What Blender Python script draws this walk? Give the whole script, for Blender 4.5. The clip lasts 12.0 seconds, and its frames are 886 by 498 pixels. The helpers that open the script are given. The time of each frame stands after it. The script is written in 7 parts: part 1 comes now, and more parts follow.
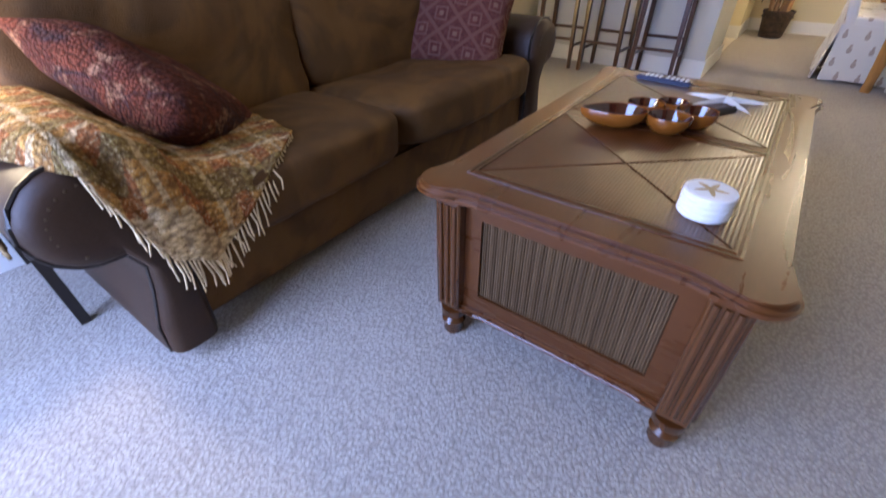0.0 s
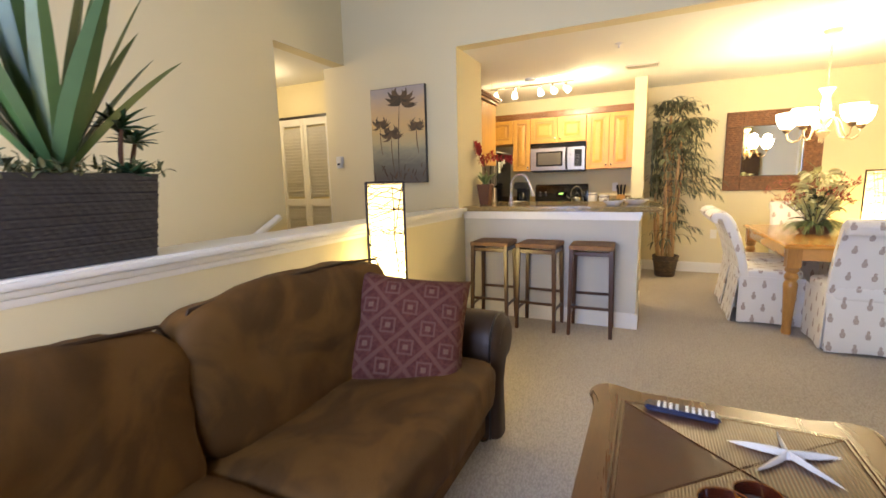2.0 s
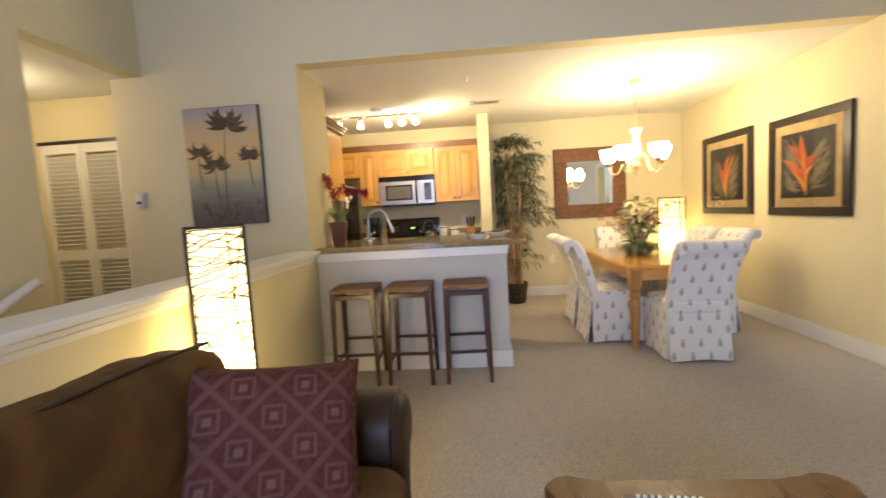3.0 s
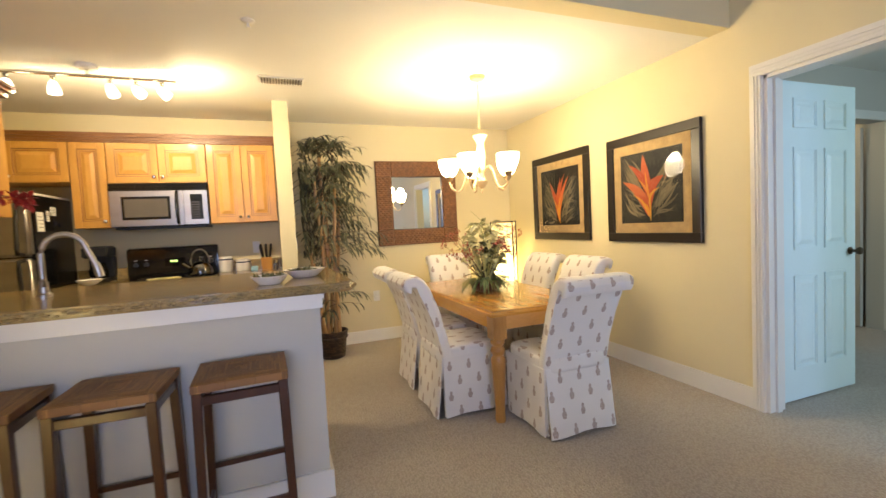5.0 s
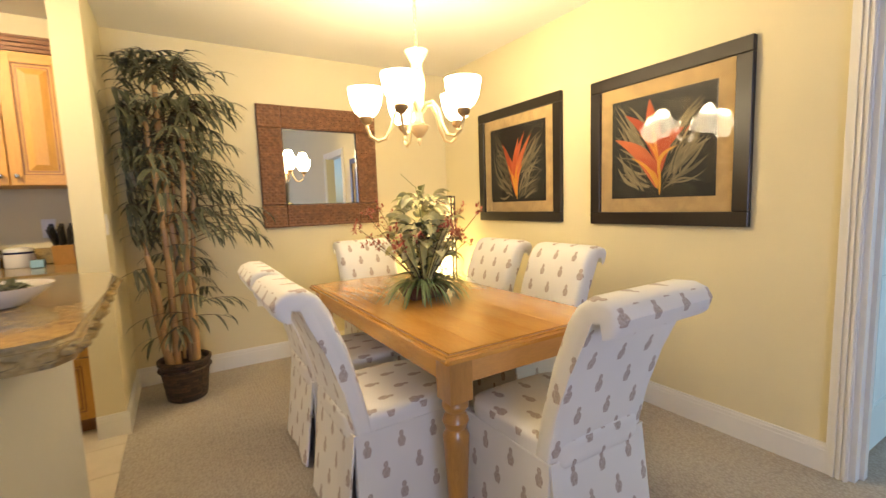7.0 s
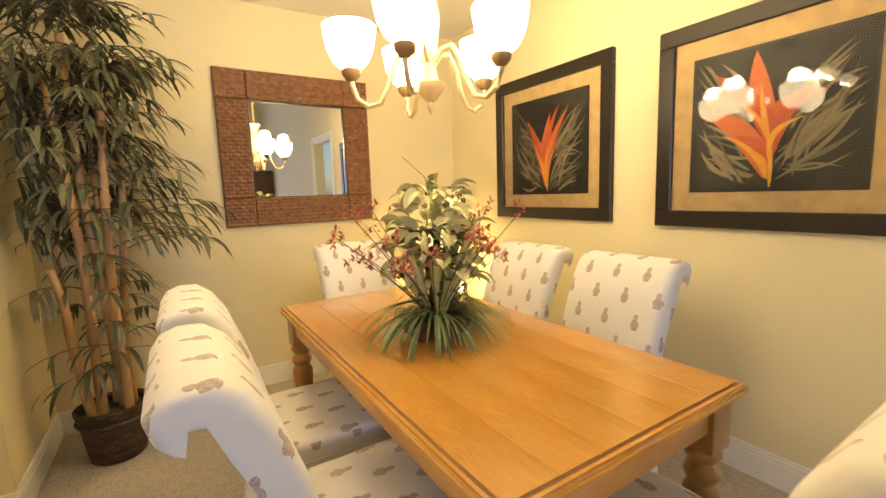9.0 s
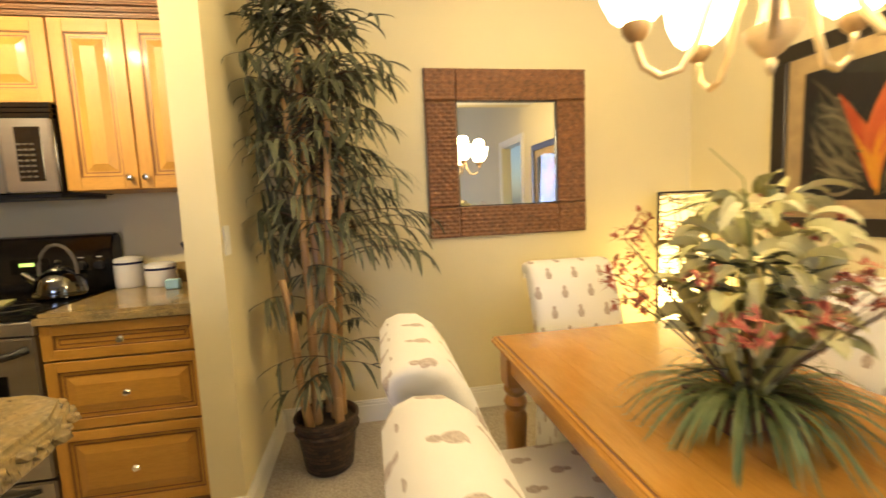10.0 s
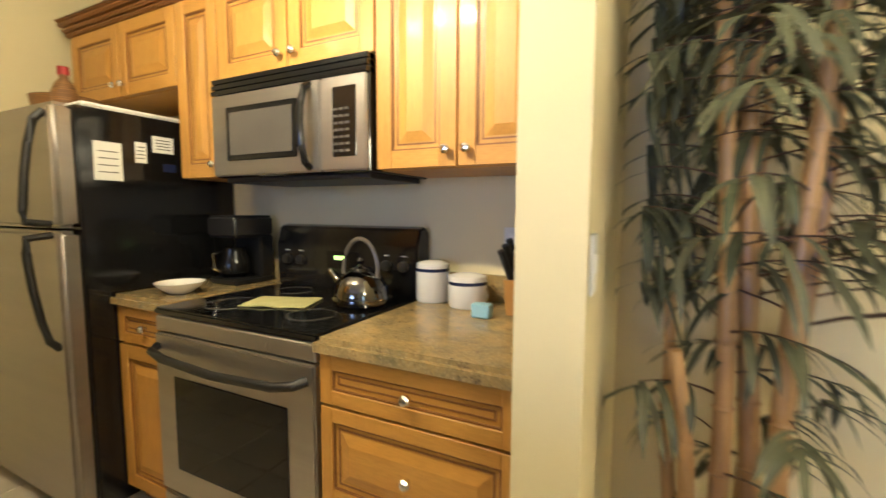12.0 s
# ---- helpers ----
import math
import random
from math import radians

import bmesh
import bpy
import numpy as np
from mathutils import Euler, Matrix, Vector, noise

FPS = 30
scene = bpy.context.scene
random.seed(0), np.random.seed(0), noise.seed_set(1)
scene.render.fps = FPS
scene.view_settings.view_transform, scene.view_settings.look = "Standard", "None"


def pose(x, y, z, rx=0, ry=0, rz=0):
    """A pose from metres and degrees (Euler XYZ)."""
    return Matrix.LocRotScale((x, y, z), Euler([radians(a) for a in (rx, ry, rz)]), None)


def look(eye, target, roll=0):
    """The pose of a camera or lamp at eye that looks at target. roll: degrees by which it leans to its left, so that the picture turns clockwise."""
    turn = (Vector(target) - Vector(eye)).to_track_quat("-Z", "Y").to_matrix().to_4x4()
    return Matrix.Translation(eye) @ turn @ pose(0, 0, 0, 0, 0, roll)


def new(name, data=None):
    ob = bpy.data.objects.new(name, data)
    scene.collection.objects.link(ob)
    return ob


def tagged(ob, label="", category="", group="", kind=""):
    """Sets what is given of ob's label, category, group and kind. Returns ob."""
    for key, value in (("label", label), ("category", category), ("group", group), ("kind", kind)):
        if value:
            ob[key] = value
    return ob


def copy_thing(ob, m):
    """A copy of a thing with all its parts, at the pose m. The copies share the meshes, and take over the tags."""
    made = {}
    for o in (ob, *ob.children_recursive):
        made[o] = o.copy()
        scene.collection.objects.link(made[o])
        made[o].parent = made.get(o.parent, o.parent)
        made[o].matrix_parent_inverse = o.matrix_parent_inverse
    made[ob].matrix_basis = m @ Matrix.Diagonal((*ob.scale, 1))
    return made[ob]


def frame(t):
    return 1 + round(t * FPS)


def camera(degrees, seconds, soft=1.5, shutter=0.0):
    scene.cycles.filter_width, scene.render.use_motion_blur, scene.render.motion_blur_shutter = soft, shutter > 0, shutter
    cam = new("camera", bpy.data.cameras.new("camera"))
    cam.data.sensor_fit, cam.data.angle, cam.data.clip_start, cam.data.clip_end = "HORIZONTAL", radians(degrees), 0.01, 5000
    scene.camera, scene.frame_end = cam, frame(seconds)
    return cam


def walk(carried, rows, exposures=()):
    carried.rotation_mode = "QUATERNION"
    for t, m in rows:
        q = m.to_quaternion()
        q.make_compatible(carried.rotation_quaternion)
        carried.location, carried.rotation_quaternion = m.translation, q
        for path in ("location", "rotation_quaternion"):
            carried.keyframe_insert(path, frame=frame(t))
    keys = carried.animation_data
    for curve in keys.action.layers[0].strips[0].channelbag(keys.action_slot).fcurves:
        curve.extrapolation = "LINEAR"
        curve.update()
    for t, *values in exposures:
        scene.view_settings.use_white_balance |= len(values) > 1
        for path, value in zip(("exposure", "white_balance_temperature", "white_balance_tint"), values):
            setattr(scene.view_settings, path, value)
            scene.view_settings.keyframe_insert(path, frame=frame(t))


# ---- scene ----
cam = camera(91.7, 12.0, 1.5, 0.35)
PATH = [
    (0, (-0.136, -0.362, 0.977), (-1.101, 0.926, -0.211), -0.3),
    (0.5, (-0.244, -0.305, 1.063), (-1.234, 1.134, 0.089), 0.0),
    (1, (-0.342, -0.251, 1.131), (-1.314, 1.345, 0.417), -1.2),
    (1.5, (-0.437, -0.133, 1.178), (-1.384, 1.566, 0.715), -1.1),
    (2, (-0.588, 0.074, 1.223), (-1.443, 1.857, 0.925), -1.4),
    (2.5, (-0.74, 0.266, 1.231), (-1.394, 2.143, 1.011), -0.4),
    (3, (-0.895, 0.479, 1.247), (-1.041, 2.466, 1.075), -3.3),
    (3.2, (-0.92, 0.569, 1.269), (-0.905, 2.564, 1.121), -1.9),
    (4.8, (-0.818, 1.646, 1.251), (-0.174, 3.536, 1.131), -2.6),
    (5, (-0.808, 1.772, 1.246), (-0.098, 3.638, 1.14), -2.9),
    (5.5, (-0.698, 2.085, 1.213), (0.123, 3.904, 1.087), -2.2),
    (6, (-0.588, 2.396, 1.212), (0.294, 4.186, 1.068), -1.8),
    (6.5, (-0.465, 2.689, 1.199), (0.487, 4.437, 0.998), -1.9),
    (7, (-0.338, 2.942, 1.196), (0.703, 4.637, 0.988), -2.0),
    (7.2, (-0.27, 3.037, 1.179), (0.797, 4.715, 0.967), -2.1),
    (9, (-0.045, 3.587, 1.229), (1.009, 5.266, 0.967), -1.9),
    (9.5, (-0.086, 3.788, 1.234), (0.685, 5.618, 0.992), -1.4),
    (10, (-0.116, 4.066, 1.259), (0.221, 6.026, 1.045), -2.5),
    (10.5, (-0.192, 4.305, 1.234), (-0.152, 6.289, 0.984), -2.2),
    (11, (-0.348, 4.585, 1.25), (-0.493, 6.569, 1.039), -1.3),
    (11.5, (-0.446, 4.807, 1.247), (-0.892, 6.744, 1.025), -1.5),
    (12, (-0.554, 5.014, 1.247), (-1.441, 6.798, 1.07), 0.3),
]
walk(cam, [(t, look(eye, target, roll)) for t, eye, target, roll in PATH], [(0, -0.08, 5450, 16), (1.0, 0.45, 6200, 10), (1.5, 0.38, 6250, 10), (2.0, 0.15, 6500, 10), (3.0, -0.20, 6300, 10), (6.0, -0.32, 6350, 12), (7.2, -0.34, 6400, 12), (9.5, -0.38, 7000, 10), (10.5, -0.32, 6600, 8), (12.0, 0.02, 5500, 6)])

# ---------------------------------------------------------------- light
world = bpy.data.worlds.new("sky")
scene.world = world
world.use_nodes = True
wn = world.node_tree
sky = wn.nodes.new("ShaderNodeTexSky")
sky.sky_type, sky.sun_disc = "NISHITA", False
sky.sun_elevation, sky.sun_rotation = radians(42), radians(20)
wn.links.new(sky.outputs[0], wn.nodes["Background"].inputs[0])
wn.nodes["Background"].inputs[1].default_value = 0.12

sun_data = bpy.data.lights.new("sun", "SUN")
sun_data.energy, sun_data.angle, sun_data.color = 2.5, radians(0.6), (1.0, 0.95, 0.88)
sun = new("sun", sun_data)
sun.matrix_world = look((2, 5.5, 5.3), (0, 0, 0))


def lamp(name, kind, watts, colour, m, size=0.05, size_y=None, spot=None):
    d = bpy.data.lights.new(name, kind)
    d.energy, d.color = watts, colour
    if kind == "AREA":
        d.shape, d.size, d.size_y = "RECTANGLE", size, size_y
    else:
        d.shadow_soft_size = size
    if spot:
        d.spot_size, d.spot_blend = radians(spot), 0.6
    ob = new(name, d)
    ob.matrix_world = m
    return ob


WARM = (1.0, 0.66, 0.30)
DAY = (0.47, 0.595, 1.0)
# daylight as an area lamp at the assumed south window
lamp("window_light", "AREA", 175, DAY, look((-1.35, -1.68, 1.35), (-1.0, 2.0, 0.7)), 1.6, 2.1)
lamp("room_lamp", "POINT", 18, (1.0, 0.80, 0.5), Matrix.Translation((4.05, 4.95, 2.1)), 0.12)
# added bluish daylight inside the bedroom, where no window is made
lamp("window_light", "AREA", 40, (0.62, 0.86, 1.0), look((3.4, 1.2, 1.5), (3.0, 4.5, 1.0)), 1.2, 1.4)

# ---------------------------------------------------------------- materials
def principled(name):
    m = bpy.data.materials.new(name)
    m.use_nodes = True
    t = m.node_tree
    return m, t, t.nodes["Principled BSDF"]


def nd(t, kind, **values):
    n = t.nodes.new(kind)
    for k, v in values.items():
        if k == "op":
            n.operation = v
        elif k == "blend":
            n.blend_type = v
            n.data_type = "RGBA"
        else:
            n.inputs[k.replace("_", " ")].default_value = v
    return n


def mathn(t, op, a, b=None, c=None):
    n = t.nodes.new("ShaderNodeMath")
    n.operation = op
    for i, v in enumerate((a, b, c)):
        if v is None:
            continue
        if isinstance(v, (int, float)):
            n.inputs[i].default_value = v
        else:
            t.links.new(v, n.inputs[i])
    return n.outputs[0]


def coords(t, which="Object", scale=(1, 1, 1), spin=(0, 0, 0)):
    tc = t.nodes.new("ShaderNodeTexCoord")
    mp = t.nodes.new("ShaderNodeMapping")
    mp.inputs["Scale"].default_value = scale
    mp.inputs["Rotation"].default_value = spin
    t.links.new(tc.outputs[which], mp.inputs[0])
    return mp.outputs[0]


def mixc(t, fac, a, b, blend="MIX"):
    n = t.nodes.new("ShaderNodeMix")
    n.data_type, n.blend_type = "RGBA", blend
    for i, v in ((0, fac), (6, a), (7, b)):
        if isinstance(v, (int, float)):
            n.inputs[i].default_value = v
        elif isinstance(v, tuple):
            n.inputs[i].default_value = (*v[:3], 1)
        else:
            t.links.new(v, n.inputs[i])
    return n.outputs[2]


def noisef(t, vec, scale, detail=3, rough=0.55, distort=0.0):
    n = nd(t, "ShaderNodeTexNoise", Scale=scale, Detail=detail, Roughness=rough, Distortion=distort)
    t.links.new(vec, n.inputs["Vector"])
    return n.outputs[0]


def ramp(t, fac, lo, hi):
    n = t.nodes.new("ShaderNodeMapRange")
    n.inputs[1].default_value, n.inputs[2].default_value = lo, hi
    t.links.new(fac, n.inputs[0])
    return n.outputs[0]


def bumpn(t, b, height, strength, dist=0.01):
    n = nd(t, "ShaderNodeBump", Strength=strength, Distance=dist)
    t.links.new(height, n.inputs["Height"])
    t.links.new(n.outputs[0], b.inputs["Normal"])


def plain(name, colour, rough=0.5, metal=0.0, vary=0.12, grain=60, bump=0.05, broad=1.5, coat=0.0, which="Object", spec=0.5, stretch=(1, 1, 1)):
    """Colour with a broad and a fine variation and a fine relief."""
    m, t, b = principled(name)
    v = coords(t, which, stretch)
    big, fine = noisef(t, v, broad), noisef(t, v, grain)
    dark = tuple(c * (1 - vary) for c in colour)
    lite = tuple(min(1, c * (1 + vary)) for c in colour)
    c1 = mixc(t, ramp(t, big, 0.3, 0.7), dark, lite)
    c2 = mixc(t, mathn(t, "MULTIPLY", ramp(t, fine, 0.3, 0.7), vary * 1.2), c1, tuple(c * 0.55 for c in colour))
    t.links.new(c2, b.inputs["Base Color"])
    b.inputs["Metallic"].default_value = metal
    b.inputs["Specular IOR Level"].default_value = spec
    b.inputs["Coat Weight"].default_value = coat
    t.links.new(mathn(t, "MULTIPLY_ADD", big, 0.2 * rough, rough * 0.9), b.inputs["Roughness"])
    if bump:
        bumpn(t, b, fine, bump, 0.004)
    return m


def wood(name, a, bcol, rough=0.35, axis=1, grain=14, stretch=9, coat=0.2, knots=0.0):
    """Long grain along one axis of the object."""
    m, t, b = principled(name)
    sc = [1.0, 1.0, 1.0]
    for i in range(3):
        sc[i] = 1.0 if i == axis else stretch
    v = coords(t, "Object", tuple(sc))
    g = noisef(t, v, grain / 5, 5, 0.6, 0.8)
    f = noisef(t, v, grain * 3, 3, 0.6, 0.2)
    big = noisef(t, coords(t), 2.2, 2)
    inf = t.nodes.new("ShaderNodeObjectInfo")
    base = mixc(t, ramp(t, g, 0.32, 0.68), a, bcol)
    base = mixc(t, mathn(t, "MULTIPLY", ramp(t, f, 0.4, 0.75), 0.35), base, tuple(c * 0.5 for c in a))
    base = mixc(t, mathn(t, "MULTIPLY", ramp(t, big, 0.35, 0.7), 0.3), base, tuple(min(1, c * 1.35) for c in bcol))
    base = mixc(t, mathn(t, "MULTIPLY", inf.outputs["Random"], 0.18), base, tuple(c * 0.6 for c in a))
    t.links.new(base, b.inputs["Base Color"])
    t.links.new(mathn(t, "MULTIPLY_ADD", g, 0.15, rough - 0.05), b.inputs["Roughness"])
    b.inputs["Coat Weight"].default_value = coat
    b.inputs["Coat Roughness"].default_value = 0.12
    bumpn(t, b, f, 0.08, 0.002)
    return m


def suede_material():
    """Brown suede whose brushed nap shows as lighter and darker patches."""
    m, t, b = principled("brown_suede")
    v = coords(t)
    nap = noisef(t, v, 3.2, 4, 0.5, 1.6)
    creases = noisef(t, coords(t, "Object", (1, 1.2, 0.6)), 4.0, 2, 0.45, 0.6)
    fine = noisef(t, v, 260, 2)
    c = mixc(t, ramp(t, nap, 0.42, 0.58), (0.066, 0.0290, 0.0052), (0.112, 0.0510, 0.0092))
    # fold shade put into the colour: a darker brown along the crease noise
    c = mixc(t, mathn(t, "MULTIPLY", ramp(t, creases, 0.52, 0.75), 0.3), c, (0.048, 0.023, 0.008))
    c = mixc(t, mathn(t, "MULTIPLY", fine, 0.2), c, (0.11, 0.055, 0.014))
    t.links.new(c, b.inputs["Base Color"])
    b.inputs["Roughness"].default_value = 0.72
    b.inputs["Specular IOR Level"].default_value = 0.25
    h = mathn(t, "ADD", mathn(t, "MULTIPLY", creases, 1.0), mathn(t, "MULTIPLY", fine, 0.06))
    bumpn(t, b, h, 0.6, 0.035)
    return m


def carpet_material():
    m, t, b = principled("carpet")
    v = coords(t)
    loops = t.nodes.new("ShaderNodeTexVoronoi")
    loops.inputs["Scale"].default_value = 120
    t.links.new(coords(t, "Object", (1, 0.7, 1)), loops.inputs["Vector"])
    fine, big = noisef(t, v, 140, 2), noisef(t, v, 1.3, 4)
    rows = nd(t, "ShaderNodeTexWave", Scale=17, Distortion=3.0, Detail=2)
    t.links.new(coords(t), rows.inputs["Vector"])
    c = mixc(t, ramp(t, loops.outputs[0], 0.05, 0.75), (0.47, 0.42, 0.355), (0.27, 0.235, 0.195))
    c = mixc(t, mathn(t, "MULTIPLY", fine, 0.45), c, (0.50, 0.455, 0.395))
    c = mixc(t, mathn(t, "MULTIPLY", ramp(t, big, 0.4, 0.75), 0.25), c, (0.31, 0.265, 0.21))
    t.links.new(c, b.inputs["Base Color"])
    b.inputs["Roughness"].default_value = 0.95
    b.inputs["Specular IOR Level"].default_value = 0.1
    b.inputs["Sheen Weight"].default_value = 0.15
    h = mathn(t, "SUBTRACT", mathn(t, "ADD", mathn(t, "MULTIPLY", fine, 0.7), mathn(t, "MULTIPLY", rows.outputs[1], 0.25)), loops.outputs[0])
    bumpn(t, b, h, 0.5, 0.006)
    return m


def granite_material():
    m, t, b = principled("granite")
    v = coords(t)
    a, f, s = noisef(t, v, 9, 6, 0.7, 1.5), noisef(t, v, 120, 2), noisef(t, coords(t, "Object", (1, 2.5, 1)), 22, 4, 0.7, 2.0)
    c = mixc(t, ramp(t, a, 0.35, 0.65), (0.38, 0.26, 0.10), (0.20, 0.16, 0.08))
    c = mixc(t, ramp(t, s, 0.56, 0.72), c, (0.07, 0.05, 0.035))
    c = mixc(t, mathn(t, "MULTIPLY", ramp(t, f, 0.5, 0.7), 0.5), c, (0.46, 0.35, 0.18))
    t.links.new(c, b.inputs["Base Color"])
    b.inputs["Roughness"].default_value = 0.12
    return m


def pineapple_material():
    """Cream cloth with a half-drop print of small brown pineapples, in metres on the unwrapped cloth."""
    m, t, b = principled("pineapple_cloth")
    tc = t.nodes.new("ShaderNodeTexCoord")
    sep = t.nodes.new("ShaderNodeSeparateXYZ")
    t.links.new(tc.outputs["UV"], sep.inputs[0])
    v = mathn(t, "DIVIDE", sep.outputs[1], 0.098)
    row = mathn(t, "FLOOR", v)
    shift = mathn(t, "MULTIPLY", mathn(t, "MODULO", mathn(t, "ABSOLUTE", row), 2.0), 0.5)
    u = mathn(t, "ADD", mathn(t, "DIVIDE", sep.outputs[0], 0.135), shift)
    fu = mathn(t, "MULTIPLY", mathn(t, "SUBTRACT", mathn(t, "FRACT", u), 0.5), 0.135)
    fv = mathn(t, "MULTIPLY", mathn(t, "SUBTRACT", mathn(t, "FRACT", v), 0.5), 0.098)

    def oval(cy, rx, ry):
        a = mathn(t, "POWER", mathn(t, "ABSOLUTE", mathn(t, "DIVIDE", fu, rx)), 2.0)
        c = mathn(t, "POWER", mathn(t, "ABSOLUTE", mathn(t, "DIVIDE", mathn(t, "SUBTRACT", fv, cy), ry)), 2.0)
        return mathn(t, "LESS_THAN", mathn(t, "ADD", a, c), 1.0)
    body, crown = oval(-0.008, 0.0165, 0.0195), oval(0.020, 0.0095, 0.0125)
    base_leaf = oval(-0.026, 0.013, 0.005)
    mask = mathn(t, "MAXIMUM", mathn(t, "MAXIMUM", body, crown), base_leaf)
    ob = coords(t)
    n = noisef(t, ob, 160, 2)
    big = noisef(t, ob, 4, 3)
    cloth = mixc(t, big, (0.70, 0.67, 0.62), (0.80, 0.78, 0.73))
    ink = mixc(t, ramp(t, n, 0.35, 0.65), (0.30, 0.22, 0.18), (0.50, 0.41, 0.34))
    t.links.new(mixc(t, mathn(t, "MULTIPLY", mask, 0.88), cloth, ink), b.inputs["Base Color"])
    b.inputs["Roughness"].default_value = 0.85
    b.inputs["Sheen Weight"].default_value = 0.2
    bumpn(t, b, noisef(t, ob, 420, 2), 0.12, 0.002)
    return m


def glow(name, colour, strength):
    m, t, b = principled(name)
    b.inputs["Base Color"].default_value = (0.9, 0.85, 0.7, 1)
    b.inputs["Emission Color"].default_value = (*colour, 1)
    b.inputs["Emission Strength"].default_value = strength
    return m


def lamp_paper():
    """Paper shade, brightest round the bulb low inside it."""
    m, t, b = principled("lamp_paper")
    sep = t.nodes.new("ShaderNodeSeparateXYZ")
    t.links.new(coords(t), sep.inputs[0])
    d = mathn(t, "ABSOLUTE", mathn(t, "SUBTRACT", sep.outputs[2], 0.55))
    n = noisef(t, coords(t, "Object", (1, 1, 3)), 30, 3)
    s = mathn(t, "MULTIPLY_ADD", mathn(t, "POWER", 2.718, mathn(t, "MULTIPLY", mathn(t, "MULTIPLY", d, d), -10.0)), 16.0, 2.2)
    t.links.new(mathn(t, "MULTIPLY", s, mathn(t, "MULTIPLY_ADD", n, 0.8, 0.6)), b.inputs["Emission Strength"])
    b.inputs["Base Color"].default_value = (0.8, 0.72, 0.5, 1)
    b.inputs["Emission Color"].default_value = (1.0, 0.72, 0.27, 1)
    return m


def weave_material(name, a, c, sx, sy, metal=0.0, rough=0.6, depth=0.006):
    """Basket weave on the unwrapped surface: rows of raised strands."""
    m, t, b = principled(name)
    br = t.nodes.new("ShaderNodeTexBrick")
    for k, v in (("Scale", 1.0), ("Mortar Size", 0.0016), ("Mortar Smooth", 0.6), ("Brick Width", sx), ("Row Height", sy)):
        br.inputs[k].default_value = v
    br.inputs["Color1"].default_value, br.inputs["Color2"].default_value = (*a, 1), (*c, 1)
    br.inputs["Mortar"].default_value = (*(x * 0.35 for x in a), 1)
    t.links.new(coords(t, "UV"), br.inputs["Vector"])
    n = noisef(t, coords(t), 90, 3)
    t.links.new(mixc(t, mathn(t, "MULTIPLY", n, 0.5), br.outputs[0], tuple(x * 0.5 for x in a)), b.inputs["Base Color"])
    b.inputs["Roughness"].default_value = rough
    h = mathn(t, "ADD", mathn(t, "SUBTRACT", 1.0, br.outputs[1]), mathn(t, "MULTIPLY", n, 0.4))
    bumpn(t, b, h, 0.8, depth)
    return m


def patchwork_material(name, cols, scale):
    """Thick woven cloth: soft blots of mixed colours broken up by the yarn."""
    m, t, b = principled(name)
    v = coords(t)
    w = coords(t, "Object", (1, 1, 1), (0.9, 0.5, 0.3))
    yarn = t.nodes.new("ShaderNodeTexVoronoi")
    yarn.inputs["Scale"].default_value = 115
    t.links.new(coords(t, "Object", (1, 0.45, 1)), yarn.inputs["Vector"])
    p, q = noisef(t, v, scale * 0.5, 4, 0.7, 0.8), noisef(t, w, scale * 0.4, 4, 0.7, 1.0)
    r, f = noisef(t, w, scale * 1.1, 3, 0.6, 0.4), noisef(t, v, 260, 3)
    c = mixc(t, ramp(t, p, 0.42, 0.58), cols[0], cols[1])
    c = mixc(t, mathn(t, "MULTIPLY", ramp(t, q, 0.50, 0.60), 0.9), c, cols[2])
    c = mixc(t, mathn(t, "MULTIPLY", ramp(t, r, 0.56, 0.68), 0.8), c, cols[3])
    c = mixc(t, mathn(t, "MULTIPLY", ramp(t, yarn.outputs[0], 0.25, 0.8), 0.8), c, tuple(x * 0.25 for x in cols[0]))
    t.links.new(c, b.inputs["Base Color"])
    b.inputs["Roughness"].default_value = 0.92
    b.inputs["Specular IOR Level"].default_value = 0.15
    bumpn(t, b, mathn(t, "SUBTRACT", mathn(t, "MULTIPLY", f, 0.5), yarn.outputs[0]), 0.7, 0.006)
    return m


